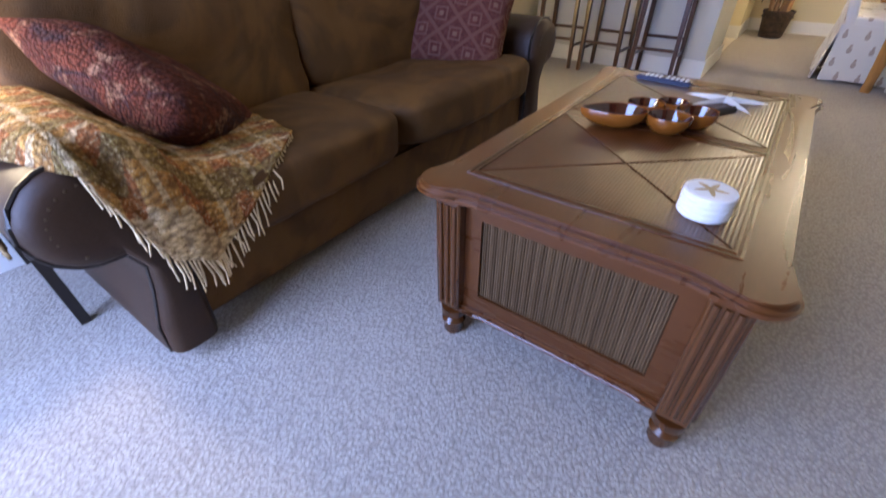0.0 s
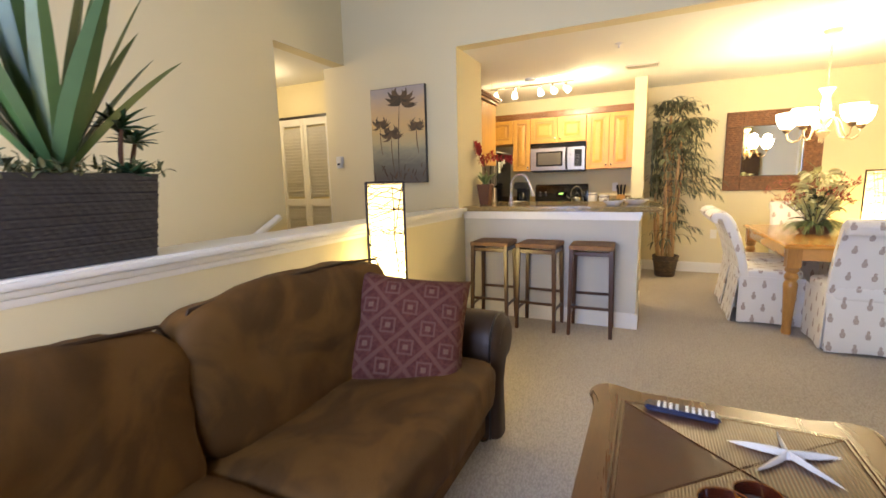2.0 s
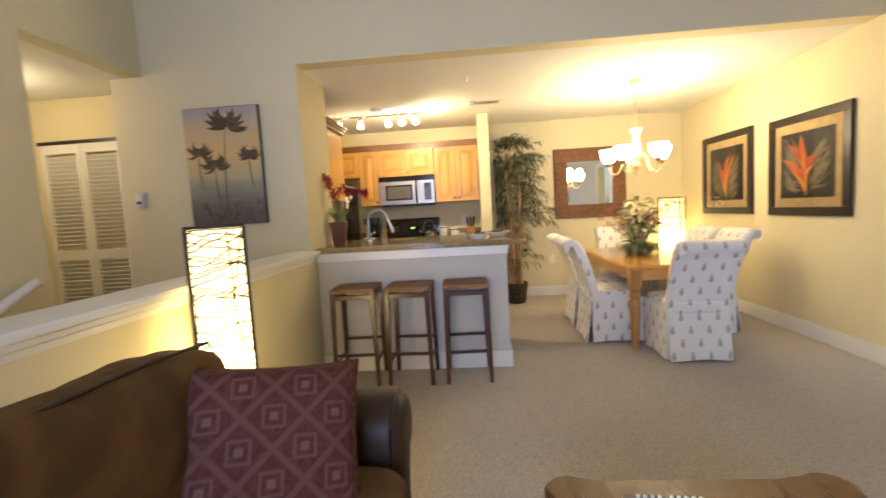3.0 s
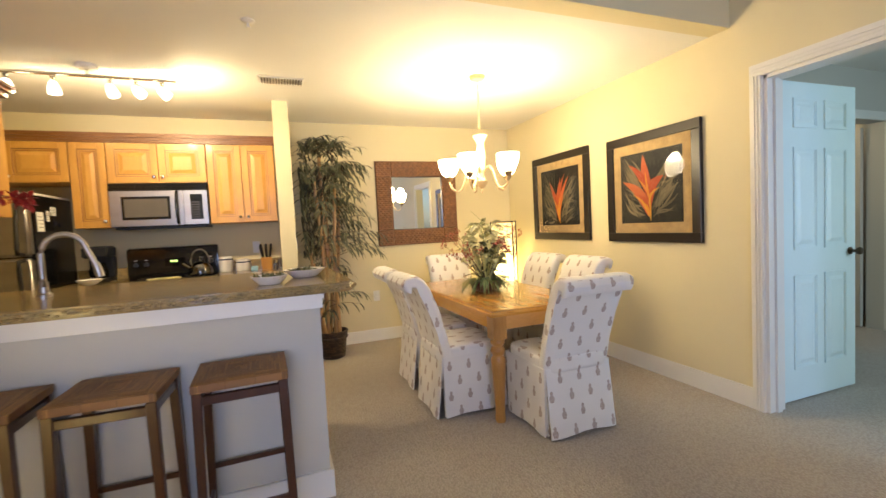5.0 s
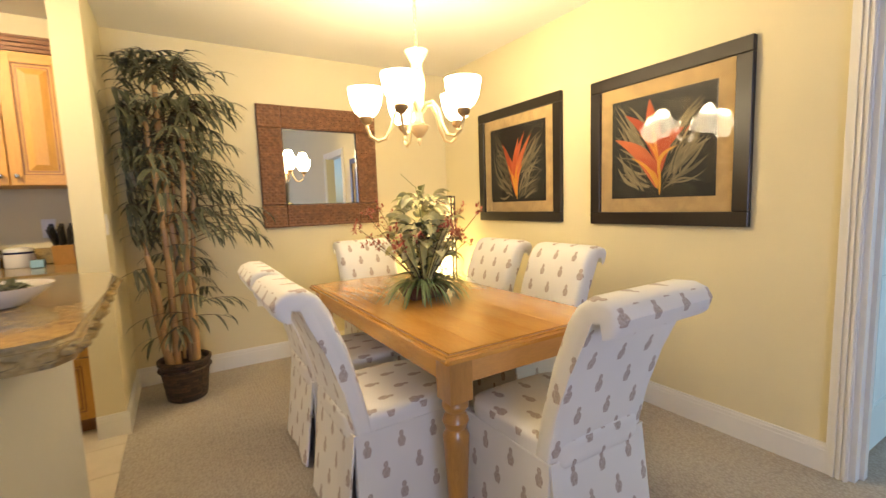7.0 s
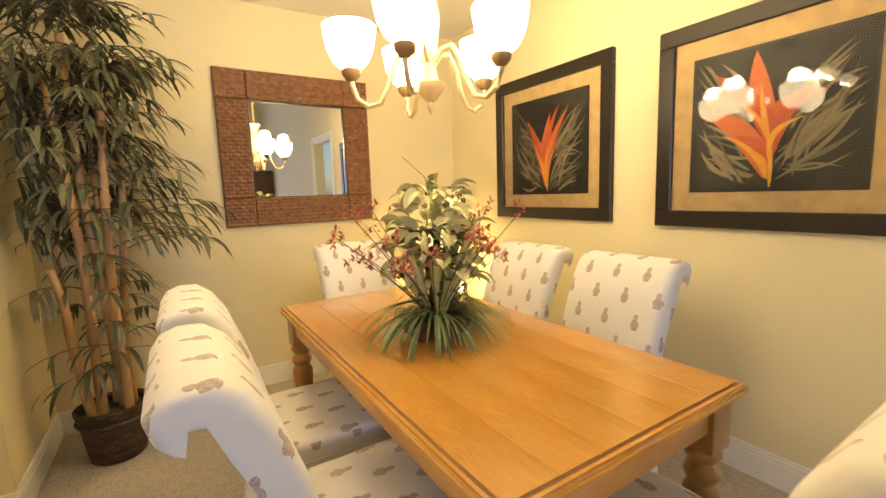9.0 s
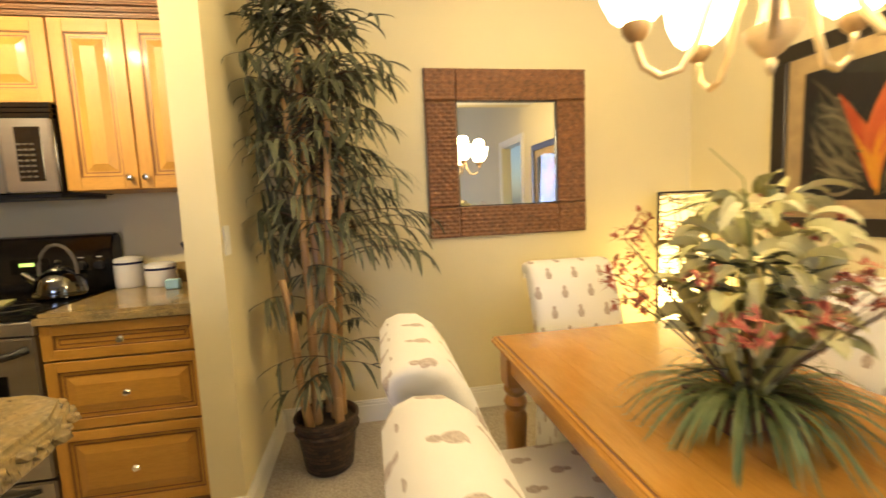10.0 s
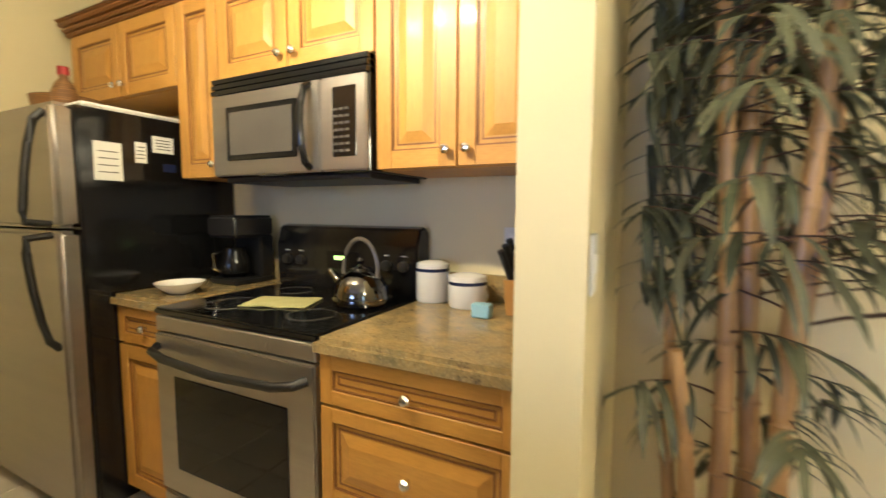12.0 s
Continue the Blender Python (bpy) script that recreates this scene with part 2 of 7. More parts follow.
def throw_material():
    """Nubby plaid wool: broad bands of ochre, rust, olive and cream crossed by the yarn."""
    m, t, b = principled("throw_wool")
    v = coords(t)
    drift = noisef(t, v, 6, 3)
    sep = t.nodes.new("ShaderNodeSeparateXYZ")
    t.links.new(v, sep.inputs[0])

    def band(axis, pitch, lo, hi):
        f = mathn(t, "FRACT", mathn(t, "ADD", mathn(t, "DIVIDE", sep.outputs[axis], pitch), mathn(t, "MULTIPLY", drift, 0.35)))
        return mathn(t, "MULTIPLY", mathn(t, "GREATER_THAN", f, lo), mathn(t, "LESS_THAN", f, hi))
    yarn = t.nodes.new("ShaderNodeTexVoronoi")
    yarn.inputs["Scale"].default_value = 95
    t.links.new(coords(t, "Object", (1, 0.5, 1)), yarn.inputs["Vector"])
    speck, f = noisef(t, v, 130, 3, 0.7), noisef(t, v, 300, 2)
    c = mixc(t, ramp(t, noisef(t, v, 14, 3), 0.4, 0.6), (0.52, 0.29, 0.075), (0.40, 0.20, 0.055))
    c = mixc(t, mathn(t, "MULTIPLY", band(1, 0.115, 0.0, 0.34), 0.75), c, (0.30, 0.085, 0.028))
    c = mixc(t, mathn(t, "MULTIPLY", band(0, 0.130, 0.1, 0.42), 0.70), c, (0.19, 0.16, 0.055))
    c = mixc(t, mathn(t, "MULTIPLY", band(0, 0.130, 0.60, 0.74), 0.75), c, (0.68, 0.52, 0.28))
    c = mixc(t, mathn(t, "MULTIPLY", band(1, 0.115, 0.62, 0.74), 0.70), c, (0.66, 0.50, 0.27))
    c = mixc(t, mathn(t, "MULTIPLY", ramp(t, speck, 0.55, 0.66), 0.75), c, (0.70, 0.55, 0.30))
    c = mixc(t, mathn(t, "MULTIPLY", ramp(t, speck, 0.45, 0.34), 0.70), c, (0.12, 0.055, 0.025))
    c = mixc(t, mathn(t, "MULTIPLY", ramp(t, yarn.outputs[0], 0.3, 0.8), 0.7), c, (0.09, 0.045, 0.018))
    t.links.new(c, b.inputs["Base Color"])
    b.inputs["Roughness"].default_value = 0.95
    b.inputs["Specular IOR Level"].default_value = 0.1
    bumpn(t, b, mathn(t, "SUBTRACT", mathn(t, "MULTIPLY", f, 0.5), yarn.outputs[0]), 0.8, 0.008)
    return m


def kilim_material():
    """Dark red cloth with a lattice of diamonds and medallions, on the unwrapped cloth."""
    m, t, b = principled("kilim_cloth")
    sep = t.nodes.new("ShaderNodeSeparateXYZ")
    t.links.new(coords(t, "UV", (1, 1, 1), (0, 0, radians(45))), sep.inputs[0])
    fu = mathn(t, "ABSOLUTE", mathn(t, "SUBTRACT", mathn(t, "FRACT", mathn(t, "DIVIDE", sep.outputs[0], 0.115)), 0.5))
    fv = mathn(t, "ABSOLUTE", mathn(t, "SUBTRACT", mathn(t, "FRACT", mathn(t, "DIVIDE", sep.outputs[1], 0.115)), 0.5))
    edge = mathn(t, "MAXIMUM", fu, fv)
    dia = mathn(t, "ADD", fu, fv)
    n = noisef(t, coords(t), 70, 4)
    c = mixc(t, ramp(t, n, 0.35, 0.65), (0.072, 0.018, 0.012), (0.110, 0.036, 0.024))
    c = mixc(t, mathn(t, "GREATER_THAN", edge, 0.43), c, (0.125, 0.055, 0.036))
    ring = mathn(t, "LESS_THAN", mathn(t, "ABSOLUTE", mathn(t, "SUBTRACT", dia, 0.33)), 0.05)
    c = mixc(t, ring, c, (0.13, 0.062, 0.042))
    c = mixc(t, mathn(t, "LESS_THAN", dia, 0.13), c, (0.16, 0.085, 0.055))
    c = mixc(t, mathn(t, "MULTIPLY", ramp(t, noisef(t, coords(t), 300, 2), 0.45, 0.7), 0.5), c, (0.06, 0.03, 0.035))
    t.links.new(c, b.inputs["Base Color"])
    b.inputs["Roughness"].default_value = 0.9
    b.inputs["Specular IOR Level"].default_value = 0.15
    bumpn(t, b, n, 0.3, 0.003)
    return m


def leaf_material(name, a, c, rough=0.5):
    m, t, b = principled(name)
    g = t.nodes.new("ShaderNodeNewGeometry")
    n = noisef(t, coords(t), 25, 2)
    inf = t.nodes.new("ShaderNodeObjectInfo")
    mixed = mathn(t, "FRACT", mathn(t, "ADD", g.outputs["Random Per Island"], inf.outputs["Random"]))
    col = mixc(t, mixed, a, c)
    t.links.new(mixc(t, mathn(t, "MULTIPLY", n, 0.4), col, tuple(x * 0.5 for x in a)), b.inputs["Base Color"])
    b.inputs["Roughness"].default_value = rough
    return m


M = {}
M["wall"] = plain("wall_paint", (0.65, 0.57, 0.355), 0.75, 0, 0.03, 220, 0.12, 0.8)
M["wall_pale"] = plain("pale_wall_paint", (0.52, 0.50, 0.44), 0.75, 0, 0.03, 220, 0.12, 0.8)
M["ceiling"] = plain("ceiling_paint", (0.74, 0.72, 0.66), 0.9, 0, 0.03, 150, 0.25, 0.8)
M["trim"] = plain("white_trim_paint", (0.72, 0.70, 0.65), 0.35, 0, 0.03, 40, 0.02, 2)
M["carpet"] = carpet_material()
M["tile"] = plain("kitchen_tile", (0.60, 0.53, 0.42), 0.35, 0, 0.08, 30, 0.04, 3)
M["honey"] = wood("honey_maple", (0.42, 0.198, 0.030), (0.54, 0.285, 0.052), 0.42, 2, 10, 8, 0.08)
M["honey_x"] = wood("honey_maple_across", (0.42, 0.198, 0.030), (0.54, 0.285, 0.052), 0.42, 0, 10, 8, 0.08)
M["honey_dark"] = wood("maple_glaze", (0.17, 0.065, 0.015), (0.24, 0.10, 0.025), 0.4, 0, 10, 8, 0.1)
M["pine"] = wood("pine_top", (0.48, 0.215, 0.034), (0.60, 0.305, 0.062), 0.22, 1, 7, 7, 0.6)
M["pine_z"] = wood("pine_leg", (0.38, 0.18, 0.042), (0.48, 0.245, 0.065), 0.3, 2, 9, 7, 0.3)
M["cherry"] = wood("cherry_stain", (0.074, 0.0215, 0.0032), (0.112, 0.0365, 0.0060), 0.26, 1, 9, 8, 0.2)
M["cherry_x"] = wood("cherry_stain_across", (0.068, 0.0200, 0.0030), (0.102, 0.0330, 0.0056), 0.26, 0, 9, 8, 0.2)
# darker than the top's cherry: the sides' shade is put into the colour
M["cherry_z"] = wood("cherry_stain_upright", (0.058, 0.0180, 0.0036), (0.090, 0.0315, 0.0063), 0.22, 2, 9, 8, 0.5)
M["reed"] = wood("reed", (0.0700, 0.0385, 0.0168), (0.1400, 0.0840, 0.0364), 0.4, 2, 60, 12, 0.15)
M["stool_wood"] = wood("stool_wood", (0.040, 0.0125, 0.0045), (0.072, 0.0245, 0.0085), 0.28, 2, 10, 8, 0.4)
M["rush"] = weave_material("rush", (0.34, 0.17, 0.050), (0.15, 0.062, 0.020), 0.10, 0.009, 0, 0.6, 0.006)
M["suede"] = suede_material()
M["arm_leather"] = plain("brown_leather", (0.038, 0.0180, 0.0070), 0.5, 0, 0.2, 120, 0.12, 6, spec=0.3)
M["pineapple"] = pineapple_material()
M["kilim"] = kilim_material()
M["paisley"] = patchwork_material("paisley_cloth", [(0.135, 0.036, 0.017), (0.075, 0.022, 0.014), (0.032, 0.022, 0.024), (0.30, 0.16, 0.085)], 17)
M["throw"] = throw_material()
M["fringe"] = plain("fringe_wool", (0.62, 0.47, 0.26), 0.95, 0, 0.3, 160, 0.2, 25)
M["granite"] = granite_material()
M["steel"] = plain("brushed_steel", (0.37, 0.345, 0.315), 0.34, 0.9, 0.08, 90, 0.03, 2, stretch=(0.1, 1, 6))
M["chrome"] = plain("chrome", (0.75, 0.74, 0.72), 0.12, 1.0, 0.03, 20, 0, 2)
M["black_gloss"] = plain("black_enamel", (0.007, 0.007, 0.0075), 0.12, 0, 0.1, 60, 0.01, 2)
M["black_matt"] = plain("black_plastic", (0.010, 0.010, 0.0105), 0.45, 0, 0.15, 120, 0.05, 2)
M["dark_glass"] = plain("oven_glass", (0.006, 0.0055, 0.005), 0.06, 0, 0.1, 5, 0, 2, spec=0.22)
M["mw_glass"] = plain("microwave_window", (0.09, 0.080, 0.068), 0.2, 0, 0.15, 300, 0.02, 2)
M["white_enamel"] = plain("white_ceramic", (0.75, 0.73, 0.69), 0.25, 0, 0.03, 30, 0.02, 3)
M["white_door"] = plain("white_door_paint", (0.62, 0.74, 0.74), 0.4, 0, 0.03, 50, 0.03, 2)
M["frame_black"] = plain("black_brown_frame", (0.014, 0.009, 0.0065), 0.35, 0, 0.2, 60, 0.05, 3)
M["mat_gold"] = plain("gold_mat_board", (0.52, 0.37, 0.17), 0.8, 0, 0.15, 60, 0.05, 14)
M["hyacinth"] = plain("water_hyacinth", (0.205, 0.088, 0.034), 0.5, 0, 0.45, 70, 0.45, 30)
M["basket"] = weave_material("basket_dark", (0.028, 0.016, 0.009), (0.125, 0.072, 0.036), 0.034, 0.018, 0, 0.6, 0.008)
M["cane"] = wood("bamboo_cane", (0.36, 0.20, 0.078), (0.50, 0.30, 0.12), 0.4, 2, 8, 8, 0.15)
M["palm_leaf"] = leaf_material("palm_leaf", (0.044, 0.052, 0.025), (0.130, 0.130, 0.068), 0.5)
M["agave"] = leaf_material("agave_leaf", (0.036, 0.080, 0.022), (0.10, 0.165, 0.05), 0.4)
M["fern"] = leaf_material("fern_leaf", (0.012, 0.042, 0.018), (0.03, 0.085, 0.03), 0.4)
M["moss"] = leaf_material("moss_leaf", (0.07, 0.085, 0.03), (0.16, 0.15, 0.06), 0.7)
M["pitcher"] = leaf_material("pitcher_leaf", (0.40, 0.39, 0.12), (0.66, 0.60, 0.28), 0.5)
M["grass"] = leaf_material("grass_leaf", (0.085, 0.130, 0.040), (0.24, 0.29, 0.11), 0.5)
M["flower_red"] = leaf_material("flower_red", (0.33, 0.045, 0.028), (0.48, 0.14, 0.075), 0.6)
M["orchid_red"] = leaf_material("orchid_red", (0.30, 0.012, 0.012), (0.42, 0.03, 0.025), 0.55)
M["twig"] = plain("twig", (0.09, 0.05, 0.03), 0.8, 0, 0.2, 60, 0.2, 8)
M["soil"] = plain("soil_moss", (0.06, 0.045, 0.03), 0.95, 0, 0.3, 70, 0.8, 10)
M["pot_brown"] = plain("brown_pot", (0.10, 0.035, 0.018), 0.4, 0, 0.15, 60, 0.05, 4)
M["brass"] = plain("antique_cream_metal", (0.62, 0.46, 0.24), 0.4, 0.35, 0.15, 60, 0.05, 10)
M["brass_dark"] = plain("antique_gold_metal", (0.30, 0.19, 0.085), 0.4, 0.5, 0.2, 60, 0.05, 10)
M["bronze"] = plain("dark_bronze", (0.10, 0.075, 0.05), 0.35, 0.8, 0.15, 60, 0.05, 10)
M["shade"] = glow("alabaster_glass", (1.0, 0.82, 0.52), 25.0)
M["spot_glass"] = glow("frosted_spot_glass", (1.0, 0.84, 0.56), 9.0)
M["bowl_amber"] = wood("bowl_amber_wood", (0.17, 0.050, 0.005), (0.27, 0.095, 0.011), 0.12, 0, 10, 6, 0.8)
M["bulb"] = glow("lit_bulb", (1.0, 0.80, 0.50), 40.0)
M["paper"] = lamp_paper()
M["rattan_dark"] = plain("dark_rattan", (0.030, 0.018, 0.010), 0.6, 0, 0.2, 80, 0.1, 10)
M["soft_white"] = plain("starfish_white", (0.74, 0.72, 0.68), 0.85, 0, 0.08, 160, 0.6, 14)
M["bowl_wood"] = wood("bowl_wood", (0.035, 0.006, 0.003), (0.085, 0.016, 0.005), 0.08, 0, 10, 6, 0.8)
M["blue_plastic"] = plain("blue_black_plastic", (0.012, 0.016, 0.05), 0.25, 0, 0.1, 60, 0.02, 5)
M["kettle_steel"] = plain("smoked_steel", (0.16, 0.155, 0.15), 0.10, 1.0, 0.03, 20, 0, 2)
M["carton_blue"] = plain("pale_blue_carton", (0.30, 0.52, 0.66), 0.5, 0, 0.1, 60, 0.02, 20)
M["hood_pale"] = leaf_material("pale_hood", (0.42, 0.40, 0.15), (0.70, 0.64, 0.34), 0.5)
M["paper_white"] = plain("paper", (0.75, 0.74, 0.70), 0.8, 0, 0.04, 60, 0.02, 5)
m_, t_, b_ = principled("mirror_glass")
b_.inputs["Base Color"].default_value = (0.9, 0.9, 0.88, 1)
b_.inputs["Metallic"].default_value, b_.inputs["Roughness"].default_value = 1.0, 0.015
M["mirror"] = m_
m_, t_, b_ = principled("clear_glass")
b_.inputs["Transmission Weight"].default_value, b_.inputs["Roughness"].default_value, b_.inputs["IOR"].default_value = 1.0, 0.02, 1.45
M["glass"] = m_


# ---------------------------------------------------------------- mesh helpers
def bx(bm, x0, y0, z0, x1, y1, z1, m=None):
    r = bmesh.ops.create_cube(bm, size=1, matrix=Matrix.Translation(((x0 + x1) / 2, (y0 + y1) / 2, (z0 + z1) / 2)) @ Matrix.Diagonal((x1 - x0, y1 - y0, z1 - z0, 1)))
    if m is not None:
        bmesh.ops.transform(bm, matrix=m, verts=r["verts"])
    return r["verts"]


def box(x0, y0, z0, x1, y1, z1, bevel=0.0, seg=2):
    bm = bmesh.new()
    bx(bm, x0, y0, z0, x1, y1, z1)
    if bevel:
        bmesh.ops.bevel(bm, geom=bm.edges[:], offset=bevel, segments=seg, affect="EDGES", clamp_overlap=True)
    return bm


def lathe(profile, seg=24, bm=None, m=None, cap=True):
    """Turned body from (radius, height) pairs, bottom first."""
    bm = bm or bmesh.new()
    rings = []
    for r, z in profile:
        rings.append([bm.verts.new((max(r, 1e-4) * math.cos(2 * math.pi * i / seg), max(r, 1e-4) * math.sin(2 * math.pi * i / seg), z)) for i in range(seg)])
    for a, b in zip(rings, rings[1:]):
        for i in range(seg):
            bm.faces.new((a[i], a[(i + 1) % seg], b[(i + 1) % seg], b[i]))
    if cap:
        bm.faces.new(rings[0][::-1])
        bm.faces.new(rings[-1])
    if m is not None:
        bmesh.ops.transform(bm, matrix=m, verts=[v for r in rings for v in r])
    return bm


def tube(pts, r0, r1=None, seg=8, bm=None):
    """Round bar along points, tapering from r0 to r1."""
    bm = bm or bmesh.new()
    r1 = r0 if r1 is None else r1
    pts = [Vector(p) for p in pts]
    rings = []
    for i, p in enumerate(pts):
        d = (pts[min(i + 1, len(pts) - 1)] - pts[max(i - 1, 0)]).normalized()
        up = Vector((0, 0, 1)) if abs(d.z) < 0.95 else Vector((1, 0, 0))
        s = d.cross(up).normalized()
        u = s.cross(d)
        r = r0 + (r1 - r0) * i / max(1, len(pts) - 1)
        rings.append([bm.verts.new(p + (s * math.cos(2 * math.pi * k / seg) + u * math.sin(2 * math.pi * k / seg)) * r) for k in range(seg)])
    for a, b in zip(rings, rings[1:]):
        for i in range(seg):
            bm.faces.new((a[i], a[(i + 1) % seg], b[(i + 1) % seg], b[i]))
    bm.faces.new(rings[0][::-1])
    bm.faces.new(rings[-1])
    return bm


def prism(outline, z0, z1, bm=None, bevel=0.0, seg=2):
    bm = bm or bmesh.new()
    lo = [bm.verts.new((x, y, z0)) for x, y in outline]
    hi = [bm.verts.new((x, y, z1)) for x, y in outline]
    n = len(lo)
    bm.faces.new(lo[::-1])
    top = bm.faces.new(hi)
    for i in range(n):
        bm.faces.new((lo[i], lo[(i + 1) % n], hi[(i + 1) % n], hi[i]))
    if bevel:
        edges = [e for f in bm.faces if len(f.verts) > 4 or f is top for e in f.edges]
        bmesh.ops.bevel(bm, geom=list(set(edges)), offset=bevel, segments=seg, affect="EDGES", clamp_overlap=True)
    return bm


def puff(sx, sy, sz, p=5.0, cuts=8, wrinkle=0.0, seed=0.0, pinch=0.0):
    """Stuffed cushion: a rounded, slightly uneven box of these full sizes."""
    bm = bmesh.new()
    bmesh.ops.create_cube(bm, size=2)
    bmesh.ops.subdivide_edges(bm, edges=bm.edges[:], cuts=cuts, use_grid_fill=True)
    for v in bm.verts:
        c = v.co
        k = (abs(c.x) ** p + abs(c.y) ** p + abs(c.z) ** p) ** (1 / p)
        q = c / k
        if pinch:
            q.z *= 1 - pinch * max(abs(c.x), abs(c.y)) ** 3
        q = Vector((q.x * sx / 2, q.y * sy / 2, q.z * sz / 2))
        if wrinkle:
            q += q.normalized() * wrinkle * (noise.noise(q * 5 + Vector((seed, seed, 0))) + 0.5 * noise.noise(q * 13 + Vector((seed, 0, 7))))
        v.co = q
    return bm


def unwrap(bm):
    """Box mapping in metres."""
    layer = bm.loops.layers.uv.verify()
    bm.normal_update()
    for f in bm.faces:
        n = f.normal
        a = max(range(3), key=lambda i: abs(n[i]))
        for lp in f.loops:
            c = lp.vert.co
            lp[layer].uv = (c.y, c.z) if a == 0 else (c.x, c.z) if a == 1 else (c.x, c.y)


def part(name, bm, material, parent=None, label="", smooth=False, m=None, recalc=True):
    """Links a bmesh as one mesh object under its thing."""
    if recalc:
        bmesh.ops.recalc_face_normals(bm, faces=bm.faces[:])
    if not bm.loops.layers.uv:
        unwrap(bm)
    me = bpy.data.meshes.new(name)
    bm.to_mesh(me)
    bm.free()
    me.materials.append(M[material] if isinstance(material, str) else material)
    if smooth:
        me.polygons.foreach_set("use_smooth", [True] * len(me.polygons))
        if smooth != "all":
            me.set_sharp_from_angle(angle=radians(38))
    ob = new(name, me)
    if parent is not None:
        ob.parent = parent
    if m is not None:
        ob.matrix_local = m
    if label:
        ob["label"] = label
    return ob


def again(ob, m, parent=None):
    """Another object on the same mesh."""
    o = new(ob.name.split(".")[0], ob.data)
    o.parent = parent if parent is not None else ob.parent
    o.matrix_local = m
    return o


def thing(name, label, category, x, y, z=0.0, rz=0.0, group=""):
    e = new(name)
    e.empty_display_size = 0.1
    e.matrix_world = pose(x, y, z, 0, 0, rz)
    return tagged(e, label, category, group)


def setting(name, bm, material, label, category="", smooth=False):
    return tagged(part(name, bm, material, None, "", smooth), label, category or name.split("_")[0], "", "structure")


# ---------------------------------------------------------------- the large structure
H = 2.40      # ceiling of kitchen, dining and hall
V = 3.7       # ceiling of the living room
SW, SE, SS, SN = -3.36, 1.93, -1.75, 6.53
KN = 6.532    # kitchen end wall
setting("floor", box(SW - 2.0, SS - 0.2, -0.12, 5.6, SN + 0.2, 0.0), "carpet", "beige looped wall-to-wall carpet", "floor")

# east wall with the doorway to the bedroom, y 2.65 to 3.47
def wall_pieces(name, pieces, material, label):
    bm = bmesh.new()
    for p in pieces:
        bx(bm, *p)
    return setting(name, bm, material, label, "wall")


DY0, DY1, DH = 2.65, 3.50, 2.04
wall_pieces("wall_east", [(SE, DY1, 0, SE + 0.14, SN, V), (SE, SS, 0, SE + 0.14, DY0, V), (SE, DY0, DH, SE + 0.14, DY1, V)], "wall", "warm yellow painted wall with hung pictures")
wall_pieces("wall_north", [(-0.79, SN, 0, SE + 0.14, SN + 0.14, H + 0.2), (SW - 0.5, KN, 0, -0.79, KN + 0.14, H + 0.2)], "wall", "warm yellow painted end wall")
wall_pieces("wall_stub", [(-0.79, 5.79, 0, -0.66, KN, H)], "wall", "yellow painted end of a partition wall")
wall_pieces("wall_palm", [(-3.62, 3.70, 0, -2.155, 3.84, V), (-2.275, 3.84, 0, -2.155, 4.32, H), (-2.155, 3.70, H, SE, 3.84, V)], "wall", "yellow painted wall and header above the kitchen opening")
wall_pieces("wall_kitchen_west", [(-3.5, 4.32, 0, -3.36, KN, H), (-3.36, 4.18, 0, -2.275, 4.32, H)], "wall", "yellow painted kitchen wall")
wall_pieces("wall_west", [(SW - 0.14, SS, -2.2, SW, 2.80, V), (SW - 0.14, 2.80, H, SW, 3.70, V)], "wall", "warm yellow painted stairwell wall")
wall_pieces("wall_hall", [(-5.1, 4.05, 0, -3.5, 4.17, H), (-5.24, 2.66, 0, -5.1, 4.17, H), (-5.1, 2.66, 0, SW - 0.14, 2.80, H), (-3.62, 3.84, 0, -3.5, 4.05, H)], "wall", "yellow painted hallway wall")
# unseen south wall with a wide window behind the walk, placed to shape the daylight
wall_pieces("wall_south", [(SW - 0.14, SS - 0.14, 0, -2.25, SS, V), (-0.45, SS - 0.14, 0, SE + 0.14, SS, V), (-2.25, SS - 0.14, 2.45, -0.45, SS, V), (-2.25, SS - 0.14, 0, -0.45, SS, 0.25)], "wall", "assumed yellow painted wall behind the walk, with a wide window")
win = tagged(new("window_1"), "assumed unseen white-framed window letting in daylight", "window", "", "structure")
win.matrix_world = pose(-1.35, SS - 0.07, 0.25)
for px in (-0.87, 0.0, 0.87):
    part("window_frame", box(px - 0.03, -0.04, 0, px + 0.03, 0.04, 2.2, 0.004), "trim", win)
for pz in (0.0, 1.3, 2.14):
    part("window_frame", box(-0.90, -0.045, pz, 0.90, 0.045, pz + 0.06, 0.004), "trim", win)
for px in (-0.86, 0.02):
    pane = part("pane", box(px, -0.004, 0.05, px + 0.84, 0.004, 2.16), "glass", win)
    pane.visible_shadow = False

setting("ceiling_kitchen", box(-3.5, 3.84, H, SE, KN, H + 0.15), "ceiling", "white textured kitchen and dining ceiling", "ceiling")
setting("ceiling_living", box(SW - 0.14, SS, V, SE + 0.14, 3.84, V + 0.15), "ceiling", "high white living room ceiling", "ceiling")
setting("ceiling_hall", box(-5.24, 2.66, H, SW - 0.14, 4.17, H + 0.15), "ceiling", "white hallway ceiling", "ceiling")

